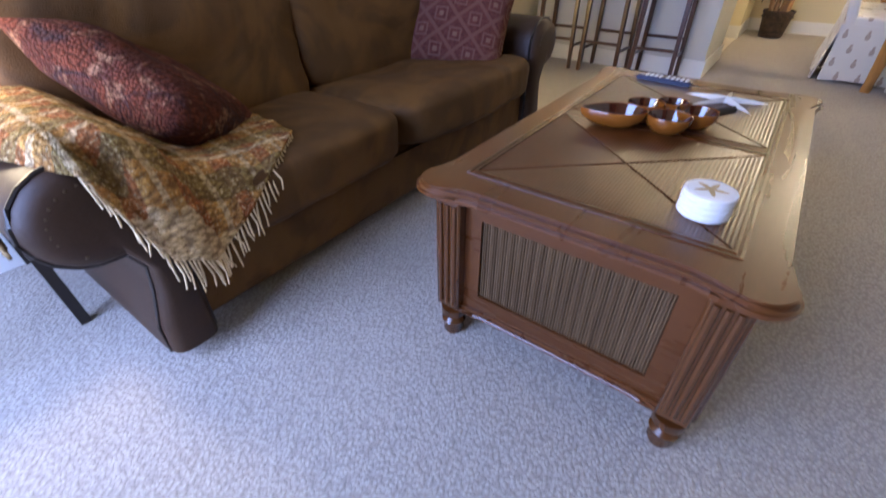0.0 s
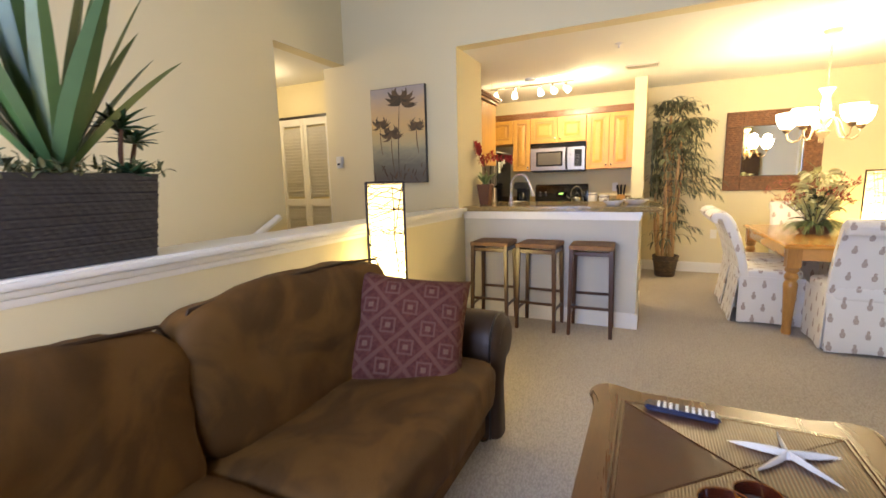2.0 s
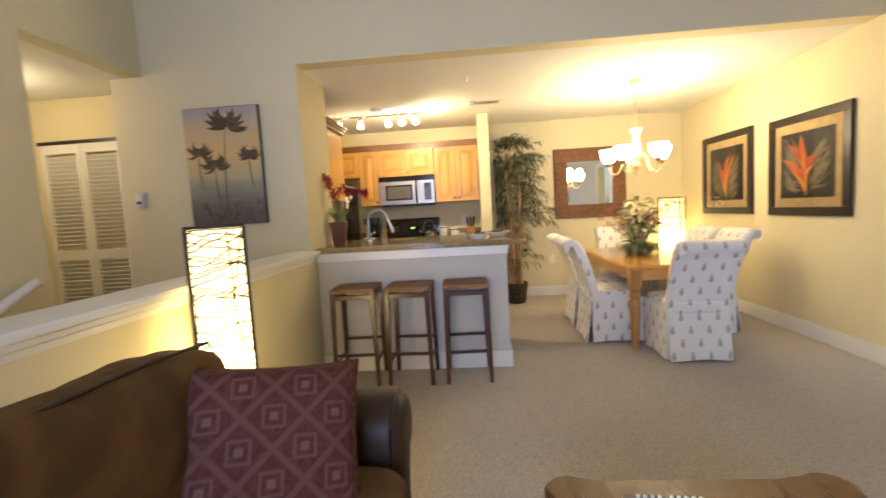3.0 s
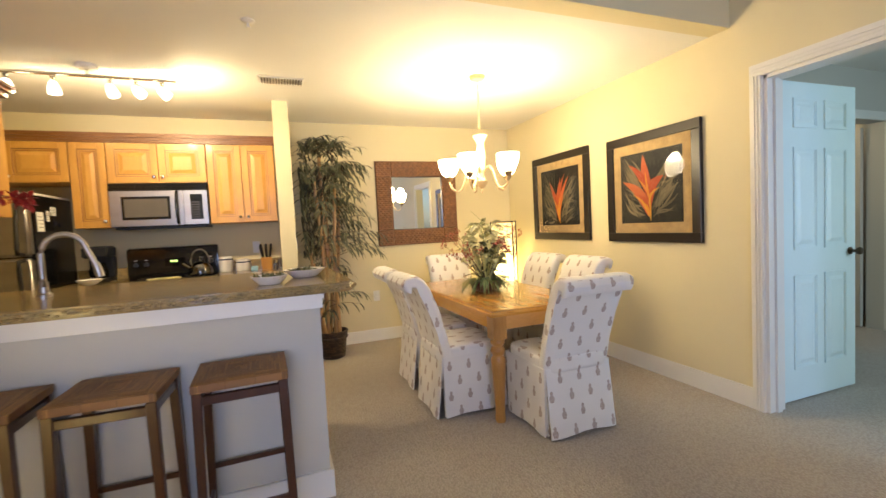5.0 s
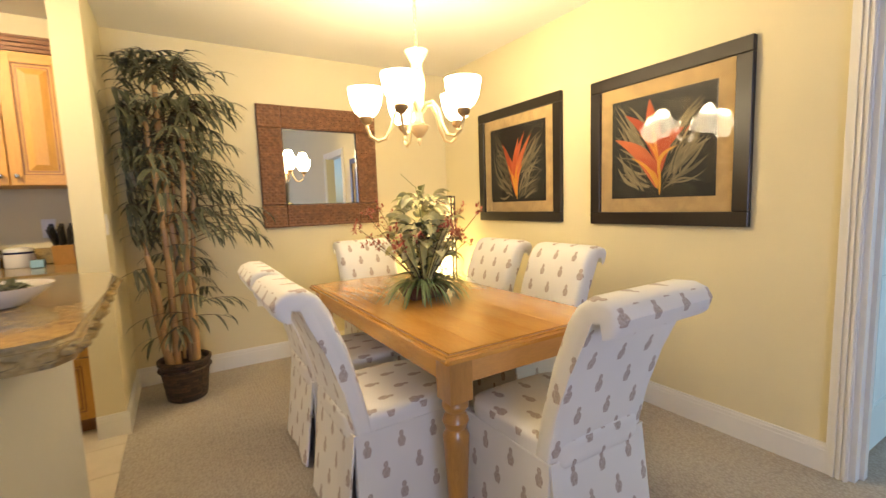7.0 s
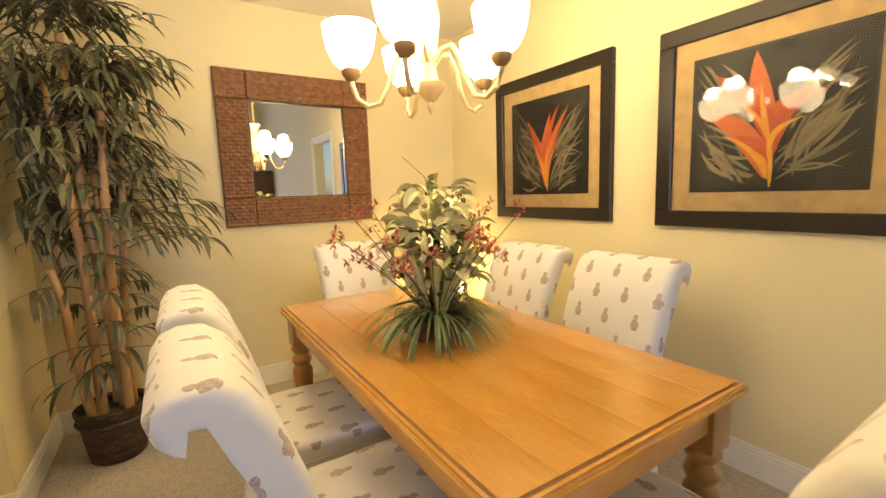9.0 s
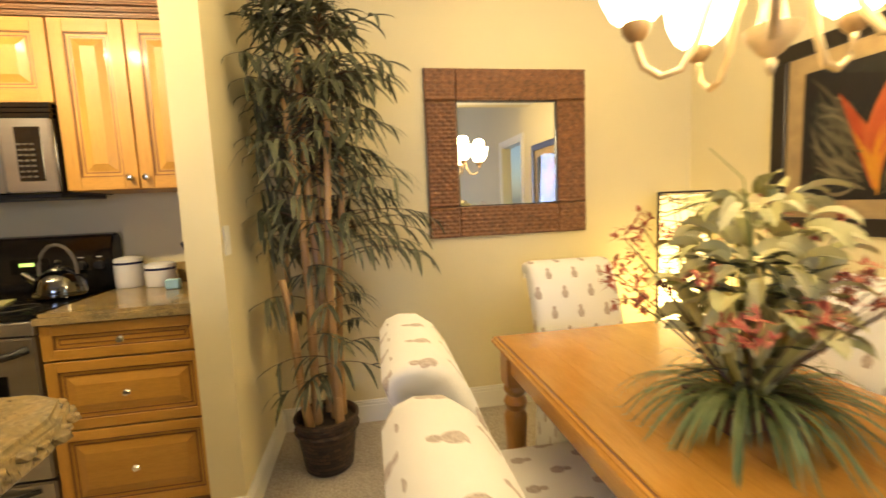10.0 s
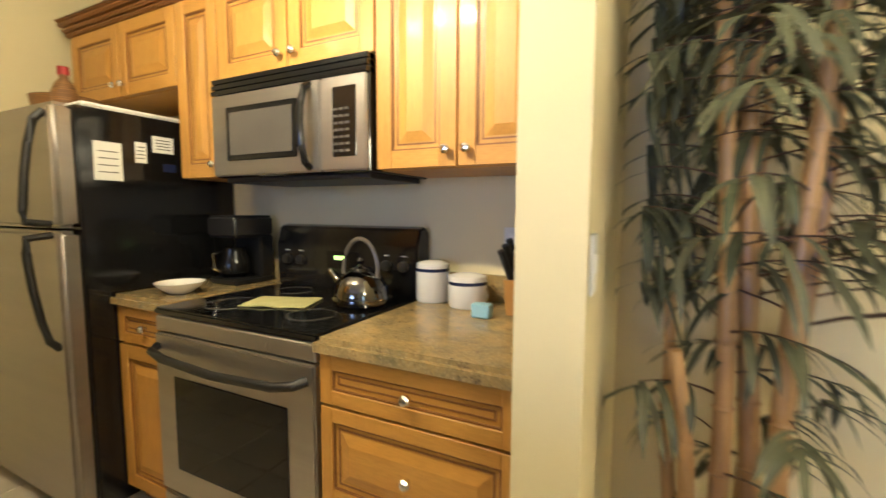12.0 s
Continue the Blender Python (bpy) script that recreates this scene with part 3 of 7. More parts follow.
# half wall along the stairwell with its white ledge
LX = -2.07
hw = setting("half_wall", box(LX - 0.20, SS, 0, LX - 0.06, 3.70, 0.935), "wall", "yellow half wall along the stairwell", "wall")
ledge = setting("ledge", box(LX - 0.26, SS, 0.975, LX, 3.70, 1.005, 0.008, 2), "trim", "white painted wooden ledge with a stepped moulding", "ledge", True)
for out, z0, z1 in ((0.03, 0.95, 0.9745), (0.05, 0.92, 0.9495)):
    part("moulding", box(LX - 0.26 + out, SS, z0, LX - out, 3.70, z1, 0.006, 2), "trim", ledge, smooth=True)

# bedroom beyond the doorway
wall_pieces("wall_bedroom", [(SE + 0.14, 4.15, 0, 3.86, 4.29, H + 0.1), (4.70, 4.15, 0, 5.4, 4.29, H + 0.1), (3.86, 4.15, DH, 4.70, 4.29, H + 0.1), (5.4, 0.4, 0, 5.54, 5.6, H + 0.1), (SE + 0.14, 0.4, 0, 2.7, 0.54, H + 0.1), (4.1, 0.4, 0, 5.4, 0.54, H + 0.1), (SE + 0.14, 5.5, 0, 5.4, 5.64, H + 0.1)], "wall_pale", "pale painted bedroom wall")
setting("ceiling_bedroom", box(SE + 0.14, 0.4, H + 0.1, 5.54, 5.64, H + 0.2), "ceiling", "white bedroom ceiling", "ceiling")
# kitchen floor of large tiles
kf = tagged(new("kitchen_floor"), "beige ceramic tile kitchen floor", "floor", "", "structure")
kt = part("tile", box(0.002, 0.002, 0, 0.298, 0.298, 0.006, 0.002, 1), "tile", kf, m=pose(-3.36, 4.76, 0.001))
for i in range(9):
    for j in range(6):
        if (i or j):
            again(kt, pose(-3.36 + 0.3 * i, 4.76 + 0.3 * j, 0.001))


def skirting(runs):
    for i, (x0, y0, x1, y1, nx, ny) in enumerate(runs):
        bm = bmesh.new()
        t1, t2 = 0.016, 0.009
        for z0, z1, t in ((0, 0.10, t1), (0.10, 0.118, t2 + 0.004), (0.118, 0.13, t2)):
            bx(bm, min(x0, x1, x0 + nx * t), min(y0, y1, y0 + ny * t), z0, max(x0, x1, x0 + nx * t), max(y0, y1, y0 + ny * t), z1)
        setting("baseboard", bm, "trim", "white painted baseboard with a stepped top", "baseboard")


skirting([(SE, DY1 + 0.072, SE, SN, -1, 0), (-0.66, SN, SE - 0.016, SN, 0, -1), (-0.66, 5.79, -0.66, SN - 0.016, 1, 0), (-0.79, 5.79, -0.644, 5.79, 0, -1), (SE, SS, SE, DY0 - 0.072, -1, 0),
          (LX - 0.044, 3.70, -2.11, 3.70, 0, -1), (LX - 0.06, SS, LX - 0.06, 3.684, 1, 0)])

# bar: half wall, end panel, counter
BX0, BX1, BY = -2.155, -0.65, 3.83
wall_pieces("wall_bar", [(BX0, BY, 0, BX1, BY + 0.12, 0.966), (BX1 - 0.10, BY + 0.12, 0, BX1, 4.66, 0.966)], "wall_pale", "pale painted half wall under the breakfast bar")
bb = bmesh.new()
bx(bb, BX0, BY - 0.016, 0.0, BX1 + 0.016, BY, 0.13)
bx(bb, BX1, BY, 0.0, BX1 + 0.016, 4.66, 0.13)
setting("baseboard", bb, "trim", "white painted baseboard round the bar", "baseboard")
bt = bmesh.new()
bx(bt, BX0, BY - 0.018, 0.90, BX1 + 0.012, BY, 0.955)
bx(bt, BX0, BY - 0.03, 0.945, BX1 + 0.02, BY, 0.966)
setting("trim", bt, "trim", "white moulding under the bar counter", "trim")
out = [(BX0 + 0.004, 3.775), (-0.56, 3.775), (-0.51, 3.79), (-0.485, 3.83), (-0.50, 4.25), (-0.515, 4.66), (-0.545, 4.73), (-0.60, 4.76), (BX0 - 0.1, 4.76), (BX0 - 0.1, 4.33), (BX0 + 0.004, 4.33)]
bar = thing("bar_counter", "polished brown granite bar counter with rounded edge", "counter", -1.3, 4.27, 0.968)
part("slab", prism([(x + 1.3, y - 4.27) for x, y in out], 0.0, 0.044, None, 0.010, 3), "granite", bar, smooth=True)
chips = bmesh.new()
rng_ = random.Random(3)
for (xa, ya), (xb, yb) in zip(out[:8], out[1:8]):
    n = max(1, int(math.hypot(xb - xa, yb - ya) / 0.018))
    for k in range(n):
        f = (k + rng_.random()) / n
        bmesh.ops.create_icosphere(chips, subdivisions=1, radius=rng_.uniform(0.006, 0.011), matrix=Matrix.Translation((xa + (xb - xa) * f + 1.3, ya + (yb - ya) * f - 4.27, rng_.uniform(0.014, 0.030))) @ Matrix.Diagonal((1.5, 1.5, 0.9, 1)))
tagged(part("chipped_edge", chips, "granite", bar, "rough chiselled granite edge", True), kind="stuff")

# door casing and door to the bedroom
dc = tagged(new("door_1"), "white six-panel door standing open into the bedroom", "door", "", "structure")
dc.matrix_world = pose(SE, DY1, 0)
cas = bmesh.new()
for ya, yb in ((0.0, 0.072), (DY0 - DY1 - 0.072, DY0 - DY1)):
    bx(cas, -0.018, ya, 0, 0, yb, DH + 0.0)
    for k in range(3):
        bx(cas, -0.024, ya + 0.005 + 0.0185 * k, 0, -0.018, ya + 0.014 + 0.0185 * k, DH)
bx(cas, -0.018, DY0 - DY1 - 0.072, DH, 0, 0.072, DH + 0.072)
for k in range(3):
    bx(cas, -0.024, DY0 - DY1 - 0.06, DH + 0.005 + 0.0185 * k, -0.018, 0.05, DH + 0.014 + 0.0185 * k)
part("casing", cas, "trim", dc, "white fluted casing")
jamb = bmesh.new()
bx(jamb, 0, -0.02, 0, 0.14, 0.0, DH)
bx(jamb, 0.05, -0.035, 0, 0.09, -0.02, DH)
bx(jamb, 0, -0.82, DH - 0.02, 0.14, 0, DH)
part("jamb", jamb, "trim", dc)


def panel_door(name, w, h, material, parent, m, six=True):
    """Leaf with raised panels on both faces; hinge edge at x 0."""
    bm = bmesh.new()
    th = 0.036
    bx(bm, 0, -th / 2, 0, w, th / 2, h)
    rows = [(0.10 * h, 0.40 * h), (0.48 * h, 0.80 * h), (0.86 * h, 0.95 * h)] if six else [(0.08 * h, 0.46 * h), (0.52 * h, 0.93 * h)]
    leaf = part(name, bm, material, parent, m=m)
    for z0, z1 in rows:
        for x0, x1 in ((0.14 * w, 0.45 * w), (0.55 * w, 0.86 * w)):
            for s in (-1, 1):
                pb = bmesh.new()
                y0 = s * th / 2
                for a, t, d0 in ((0.0, 0.012, 0.009), (0.012, 0.008, 0.005)):
                    for q in ((x0 + a, z0 + a, x1 - a, z0 + a + t), (x0 + a, z1 - a - t, x1 - a, z1 - a), (x0 + a, z0 + a + t, x0 + a + t, z1 - a - t), (x1 - a - t, z0 + a + t, x1 - a, z1 - a - t)):
                        bx(pb, q[0], min(y0, y0 + s * d0), q[1], q[2], max(y0, y0 + s * d0), q[3])
                e, f = 0.034, 0.058
                lo = [pb.verts.new((x, y0 + s * 0.0005, z)) for x, z in ((x0 + e, z0 + e), (x1 - e, z0 + e), (x1 - e, z1 - e), (x0 + e, z1 - e))]
                hi = [pb.verts.new((x, y0 + s * 0.010, z)) for x, z in ((x0 + f, z0 + f), (x1 - f, z0 + f), (x1 - f, z1 - f), (x0 + f, z1 - f))]
                pb.faces.new(hi)
                for i in range(4):
                    pb.faces.new((lo[i], lo[(i + 1) % 4], hi[(i + 1) % 4], hi[i]))
                part("panel", pb, material, leaf)
    return leaf


leaf = panel_door("leaf", 0.74, 2.02, "white_door", dc, pose(0.188, 0.036, 0.012, 0, 0, -1))
kn = lathe([(0.024, 0), (0.026, 0.006), (0.010, 0.012), (0.010, 0.035), (0.022, 0.042), (0.027, 0.055), (0.020, 0.068), (0.004, 0.072)], 20)
part("knob", kn, "bronze", leaf, "dark bronze door knob", True, m=pose(0.68, -0.018, 0.93, 90, 0, 0))
for hz in (0.22, 1.0, 1.80):
    part("hinge", box(-0.055, -0.022, hz, 0.004, 0.012, hz + 0.09, 0.002, 1), "trim", leaf)
d2 = tagged(new("door_2"), "cream door standing ajar inside the bedroom", "door", "", "structure")
d2.matrix_world = pose(4.68, 4.20, 0)
panel_door("leaf", 0.74, 2.0, "wall_pale", d2, pose(-0.01, 0.11, 0.012, 0, 0, 82), False)
c2 = bmesh.new()
for xa in (-0.90, 0.02):
    bx(c2, xa, -0.07, 0, xa + 0.08, -0.05, DH)
bx(c2, -0.90, -0.07, DH, 0.10, -0.05, DH + 0.08)
part("casing", c2, "trim", d2)

# ---------------------------------------------------------------- living room
def sofa():
    s = thing("sofa", "brown suede two-seat sofa with rolled arms beside the half wall", "sofa", -1.55, 0.875, 0, 0)
    # local: x from back (-0.40) to front (0.40), y along the sofa
    part("base", box(-0.40, -0.95, 0.06, 0.33, 0.95, 0.30, 0.03, 3), "suede", s, smooth=True)
    part("back_frame", box(-0.43, -1.10, 0.06, -0.24, 1.0, 0.76, 0.05, 4), "suede", s, smooth=True)
    for k, (yc, ln) in enumerate(((-0.498, 0.815), (0.408, 0.995))):
        part("seat_cushion", puff(0.74, ln, 0.20, 6, 14, 0.018, 3.0 * k), "suede", s, smooth="all", m=pose(0.06, yc, 0.375, 0, -2, 0))
        bc = part("back_cushion", puff(0.24, ln + 0.02 + 0.10 * (1 - k), 0.52, 5.0, 18, 0.030, 5.0 * k + 1), "suede", s, smooth="all", m=pose(-0.215, yc - 0.05 * (1 - k), 0.625 + 0.02 * k, 0, -12, (-1) ** k * 1.5))
        half = (ln + 0.02 + 0.10 * (1 - k)) / 2
        loop = [(-0.01, -1.005, 0.05), (-0.012, -0.985, 0.17), (0.0, -0.90, 0.236), (0.01, -0.45, 0.257), (0.012, 0.0, 0.260), (0.01, 0.45, 0.257), (0.0, 0.90, 0.236), (-0.012, 0.985, 0.17), (-0.01, 1.005, 0.05)]
        part("piping", tube([(x + 0.065, y * half * 0.985, z * 0.975) for x, y, z in loop], 0.0065, None, 6), "arm_leather", bc, "dark piped seam", True)
    for side in (-1, 1):
        # scrolled arm: outline in y and z, run from back to front
        out = []
        for i in range(15):
            a = radians(-75 + 250 * i / 14)
            out.append((0.035 + 0.135 * math.cos(a), 0.50 + 0.125 * math.sin(a)))
        out += [(-0.105, 0.40), (-0.10, 0.28), (-0.10, 0.06), (0.035, 0.06), (0.03, 0.15), (0.0, 0.26), (-0.01, 0.33), (0.015, 0.375)]
        def drawn_in(y, z, k):
            return (0.03 + (y - 0.03) * k, 0.50 + (z - 0.50) * k) if z > 0.374 else (-0.035 + (y + 0.035) * k, z)
        bm = bmesh.new()
        rings = []
        for x, k in ((-0.42, 0.95), (-0.39, 1.0), (-0.1, 1.0), (0.2, 1.0), (0.31, 1.0), (0.335, 0.985), (0.357, 0.94), (0.374, 0.86), (0.386, 0.72), (0.392, 0.5), (0.394, 0.25)):
            rings.append([bm.verts.new((x, side * q[0], q[1])) for q in (drawn_in(y, z, k) for y, z in out)])
        n = len(out)
        for a, b in zip(rings, rings[1:]):
            for i in range(n):
                bm.faces.new((a[i], a[(i + 1) % n], b[(i + 1) % n], b[i]))
        bm.faces.new(rings[0])
        bm.faces.new(rings[-1])
        arm = part("arm", bm, "arm_leather", s, "dark leather-look scrolled arm", True, m=pose(0, side * 1.025, 0))
        part("welt", tube([(0.350, side * q[0], q[1]) for q in (drawn_in(y, z, 0.965) for y, z in out + out[:1])], 0.006, None, 6), "frame_black", arm, "dark welt round the arm front", True)
        nail = lathe([(0.005, 0), (0.004, 0.003), (0.001, 0.0045)], 8)
        n0 = part("nail", nail, "bronze", arm, m=pose(0.385, side * 0.085, 0.43, 0, 90, 0))
        for i in range(1, 15):
            a = radians(-30 + 200 * i / 14)
            again(n0, pose(0.385, side * (0.03 + 0.088 * math.cos(a)), 0.50 + 0.08 * math.sin(a), 0, 90, 0))
    for x in (-0.34, 0.29):
        for y in (-1.0, 1.0):
            part("foot", lathe([(0.022, 0), (0.036, 0.02), (0.038, 0.04), (0.028, 0.065)], 14), "cherry_z", s, "turned wooden bun foot", True, m=pose(x, y, 0))
    return s


sofa()


def pillow_mesh(size, fat, seed):
    """Square scatter cushion with drawn-out corners, lying in x and y."""
    bm = bmesh.new()
    n = 18
    sides = []
    for sgn in (1, -1):
        g = []
        for i in range(n + 1):
            row = []
            for j in range(n + 1):
                u, v = 2 * i / n - 1, 2 * j / n - 1
                edge = (1 - u ** 4) * (1 - v ** 4)
                pull = 1 - 0.07 * (1 - abs(u) ** 2) * abs(v) ** 3 - 0.07 * (1 - abs(v) ** 2) * abs(u) ** 3
                p = Vector((u * size / 2 * pull, v * size / 2 * pull, sgn * fat / 2 * edge ** 0.6))
                p.z += 0.012 * edge * noise.noise(p * 9 + Vector((seed, 0, sgn)))
                row.append(bm.verts.new(p))
            g.append(row)
        for a, b in zip(g, g[1:]):
            for j in range(n):
                bm.faces.new((a[j], a[j + 1], b[j + 1], b[j]))
        sides.append(g)
    bmesh.ops.remove_doubles(bm, verts=bm.verts[:], dist=0.0005)
    return bm


def throw_pillow(name, label, material, size, m, fat=0.16):
    return tagged(part(name, pillow_mesh(size, fat, size * 31), material, None, "", "all", m=m), label, "pillow")


throw_pillow("throw_pillow", "dark red kilim-patterned cushion leaning on the sofa arm", "kilim", 0.50, pose(-1.48, 1.575, 0.615, 58, 0, 30) @ pose(0, 0, 0, 0, 0, -9))
throw_pillow("throw_pillow", "rust and black paisley cushion on the sofa", "paisley", 0.50, pose(-1.56, 0.17, 0.60, -30, 26, 20), 0.19)


def throw_blanket():
    """Woven throw over the near arm, its fringe hanging in front of the seat."""
    t = thing("throw_blanket", "ochre and rust woven throw with fringe over the sofa arm", "blanket", -1.55, -0.125, 0)
    bm = bmesh.new()
    path = [(-0.205, 0.40), (-0.205, 0.48), (-0.195, 0.555), (-0.150, 0.632), (-0.06, 0.668), (0.02, 0.662), (0.095, 0.612), (0.135, 0.535), (0.24, 0.505), (0.37, 0.500), (0.50, 0.495)]
    nx = 22
    grid = []
    for i in range(nx + 1):
        f = i / nx
        row = []
        for j, (y, z) in enumerate(path):
            g = j / (len(path) - 1)
            # the outer part stops short on the arm, the inner part falls over the front
            reach = 0.60 + 0.52 * min(1.0, max(0.0, (g - 0.30) / 0.22)) - 0.42 * max(0.0, g - 0.55) / 0.45
            x = -0.40 + reach * f
            zz = z
            if x > 0.37:
                over = x - 0.37
                zz -= over * 0.95
                x = 0.378 + 0.055 * (1 - math.exp(-16 * over)) + 0.08 * over
            nz = 0.010 * noise.noise(Vector((x * 9, y * 9, 3))) + 0.006 * noise.noise(Vector((x * 25, y * 25, 1)))
            row.append(bm.verts.new((x + nz, y + nz, zz + nz)))
        grid.append(row)
    for a, b in zip(grid, grid[1:]):
        for j in range(len(path) - 1):
            bm.faces.new((a[j], a[j + 1], b[j + 1], b[j]))
    ends = [v.co.copy() for v in grid[-1][4:]]
    bmesh.ops.subdivide_edges(bm, edges=bm.edges[:], cuts=2, use_grid_fill=True)
    bm.normal_update()
    for v in bm.verts:
        v.co += v.normal * (0.004 * noise.noise(v.co * 60) + 0.003)
    bmesh.ops.solidify(bm, geom=bm.faces[:], thickness=0.008)
    part("cloth", bm, "throw", t, smooth="all")
    fb = bmesh.new()
    for a, b in zip(ends, ends[1:]):
        for k in range(9):
            p = a.lerp(b, k / 9)
            q = p + Vector((0.01 + random.uniform(-0.01, 0.012), random.uniform(-0.012, 0.012), -random.uniform(0.05, 0.09)))
            mid = (p + q) / 2 + Vector((random.uniform(0.0, 0.012), random.uniform(-0.006, 0.006), 0))
            tube([p, mid, q], 0.0030, 0.0022, 5, fb)
    part("fringe", fb, "fringe", t, "pale knotted wool fringe")


throw_blanket()


def ear_outline(x0, y0, x1, y1, inset, r):
    """Rectangle whose corners swell into round ears."""
    pts = []
    for cx, cy, a0 in ((x1, y1, 0), (x0, y1, 90), (x0, y0, 180), (x1, y0, 270)):
        mx = cx - math.copysign(r, cx - (x0 + x1) / 2)
        my = cy - math.copysign(r, cy - (y0 + y1) / 2)
        sx, sy = math.copysign(1, cx - (x0 + x1) / 2), math.copysign(1, cy - (y0 + y1) / 2)
        lead = [(cx - sx * inset, cy - sy * (2.6 * r)), (cx - sx * inset * 0.75, cy - sy * (2.0 * r))]
        arc = [(mx + r * math.cos(radians(a0 - 12 + 114 * i / 10)), my + r * math.sin(radians(a0 - 12 + 114 * i / 10))) for i in range(11)]
        tail = [(cx - sx * (2.0 * r), cy - sy * inset * 0.75), (cx - sx * (2.6 * r), cy - sy * inset)]
        if a0 in (90, 270):
            lead, tail = tail[::-1], lead[::-1]
        pts += lead + arc + tail
    return pts


def corrugated(w, h, n, depth):
    """Upright reeds side by side, w wide in x and h high in z, standing out towards -y."""
    bm = bmesh.new()
    prev = None
    steps = 4
    for i in range(n * steps + 1):
        x = w * i / (n * steps)
        y = -depth * abs(math.sin(math.pi * (i % steps) / steps)) * (0.8 + 0.3 * math.sin(i // steps * 1.7))
        cur = (bm.verts.new((x, y, 0)), bm.verts.new((x, y, h)))
        if prev:
            bm.faces.new((prev[0], cur[0], cur[1], prev[1]))
        prev = cur
    return bm


def coffee_table():
    W, L, T = 0.772, 1.312, 0.515
    c = thing("coffee_table", "cherry-stained wooden coffee table with reed panels and turned feet", "table", -0.36, 0.963)
    x1, y1 = W / 2, L / 2
    top = part("tabletop", prism(ear_outline(-x1, -y1, x1, y1, 0.035, 0.062), T - 0.032, T - 0.006, None, 0.009, 3), "cherry", c, "polished shaped top with round ears", True)
    # frame boards round the inlay
    fx, fy = x1 - 0.115, y1 - 0.13
    for z0, ww, mt in ((T - 0.006, 0.0, "cherry"),):
        bm = prism(ear_outline(-x1 + 0.008, -y1 + 0.008, x1 - 0.008, y1 - 0.008, 0.035, 0.060), T - 0.007, T, None, 0.003, 2)
        part("frame_board", bm, mt, top, smooth=True)
    # inlay: two squares, each cut by its diagonals, and a reed strip
    part("centre_board", box(-fx, -0.024, T - 0.001, fx, 0.024, T + 0.0025, 0.001, 1), "cherry_x", top)

    def tri(a, b, d, mat):
        cx, cy = (a[0] + b[0] + d[0]) / 3, (a[1] + b[1] + d[1]) / 3
        pts = [(cx + (p[0] - cx) * 0.975, cy + (p[1] - cy) * 0.975) for p in (a, b, d)]
        part("inlay", prism(pts, T - 0.001, T + 0.003, None, 0.001, 1), mat, top)
    rim = bmesh.new()
    for k in (0.0, 0.012):
        for (xa, ya, xb, yb) in ((-fx - k - 0.006, -fy - k - 0.006, fx + k + 0.006, -fy - k), (-fx - k - 0.006, fy + k, fx + k + 0.006, fy + k + 0.006), (-fx - k - 0.006, -fy - k, -fx - k, fy + k), (fx + k, -fy - k, fx + k + 0.006, fy + k)):
            bx(rim, xa, ya, T - 0.001, xb, yb, T + 0.0045 - k * 0.1)
    part("inlay_rim", rim, "cherry_z", top)
    for y0, yb in ((-fy, -0.028), (0.028, fy)):
        mid = (0.0, (y0 + yb) / 2)
        A, B, Cc, D = (-fx, y0), (fx, y0), (fx, yb), (-fx, yb)
        tri(A, B, mid, "reed_top_y")
        tri(B, Cc, mid, "reed_top_strong")
        tri(Cc, D, mid, "reed_top_y")
        tri(D, A, mid, "reed_top_x")
    # body
    bw, bl, z0, z1 = x1 - 0.085, y1 - 0.085, 0.115, T - 0.032
    part("body", box(-bw + 0.02, -bl + 0.02, z0, bw - 0.02, bl - 0.02, z1), "cherry_z", c)
    part("moulding", prism(ear_outline(-bw - 0.022, -bl - 0.022, bw + 0.022, bl + 0.022, 0.022, 0.045), 0.095, 0.125, None, 0.008, 3), "cherry", c, smooth=True)
    for sx in (-1, 1):
        for sy in (-1, 1):
            post = bmesh.new()
            bx(post, sx * bw - 0.035, sy * bl - 0.035, z0, sx * bw + 0.035, sy * bl + 0.035, z1)
            bmesh.ops.bevel(post, geom=post.edges[:], offset=0.004, segments=1, affect="EDGES")
            post = part("corner_post", post, "cherry_z", c, "fluted corner post", True)
            for k in (-0.02, 0.0, 0.02):
                for (px, py) in ((sx * bw + k, sy * (bl + 0.035)), (sx * (bw + 0.035), sy * bl + k)):
                    part("flute", lathe([(0.0075, z0 + 0.02), (0.0085, 0.3), (0.0075, z1 - 0.03)], 8, None, Matrix.Translation((px, py, 0))), "cherry_z", post, smooth=True)
            part("foot", lathe([(0.026, 0), (0.031, 0.012), (0.028, 0.035), (0.036, 0.05), (0.022, 0.062), (0.037, 0.075), (0.037, 0.098)], 18), "cherry_z", c, "turned foot", True, m=pose(sx * bw, sy * bl, 0))
    for rz, w, d in ((0, 2 * bw, bl), (180, 2 * bw, bl), (90, 2 * bl, bw), (270, 2 * bl, bw)):
        w2 = w - 0.07
        rails = bmesh.new()
        bx(rails, -w2 / 2, -d - 0.004, z1 - 0.065, w2 / 2, -d + 0.02, z1)
        bx(rails, -w2 / 2, -d - 0.004, z0 + 0.01, w2 / 2, -d + 0.02, z0 + 0.06)
        for s in (-1, 1):
            bx(rails, min(s * w2 / 2, s * (w2 / 2 - 0.045)), -d - 0.004, z0 + 0.06, max(s * w2 / 2, s * (w2 / 2 - 0.045)), -d + 0.02, z1 - 0.065)
        bmesh.ops.transform(rails, matrix=Matrix.Rotation(radians(rz), 4, "Z"), verts=rails.verts[:])
        part("panel_frame", rails, "cherry_x" if rz % 180 == 0 else "cherry", c)
        rw = w2 - 0.09
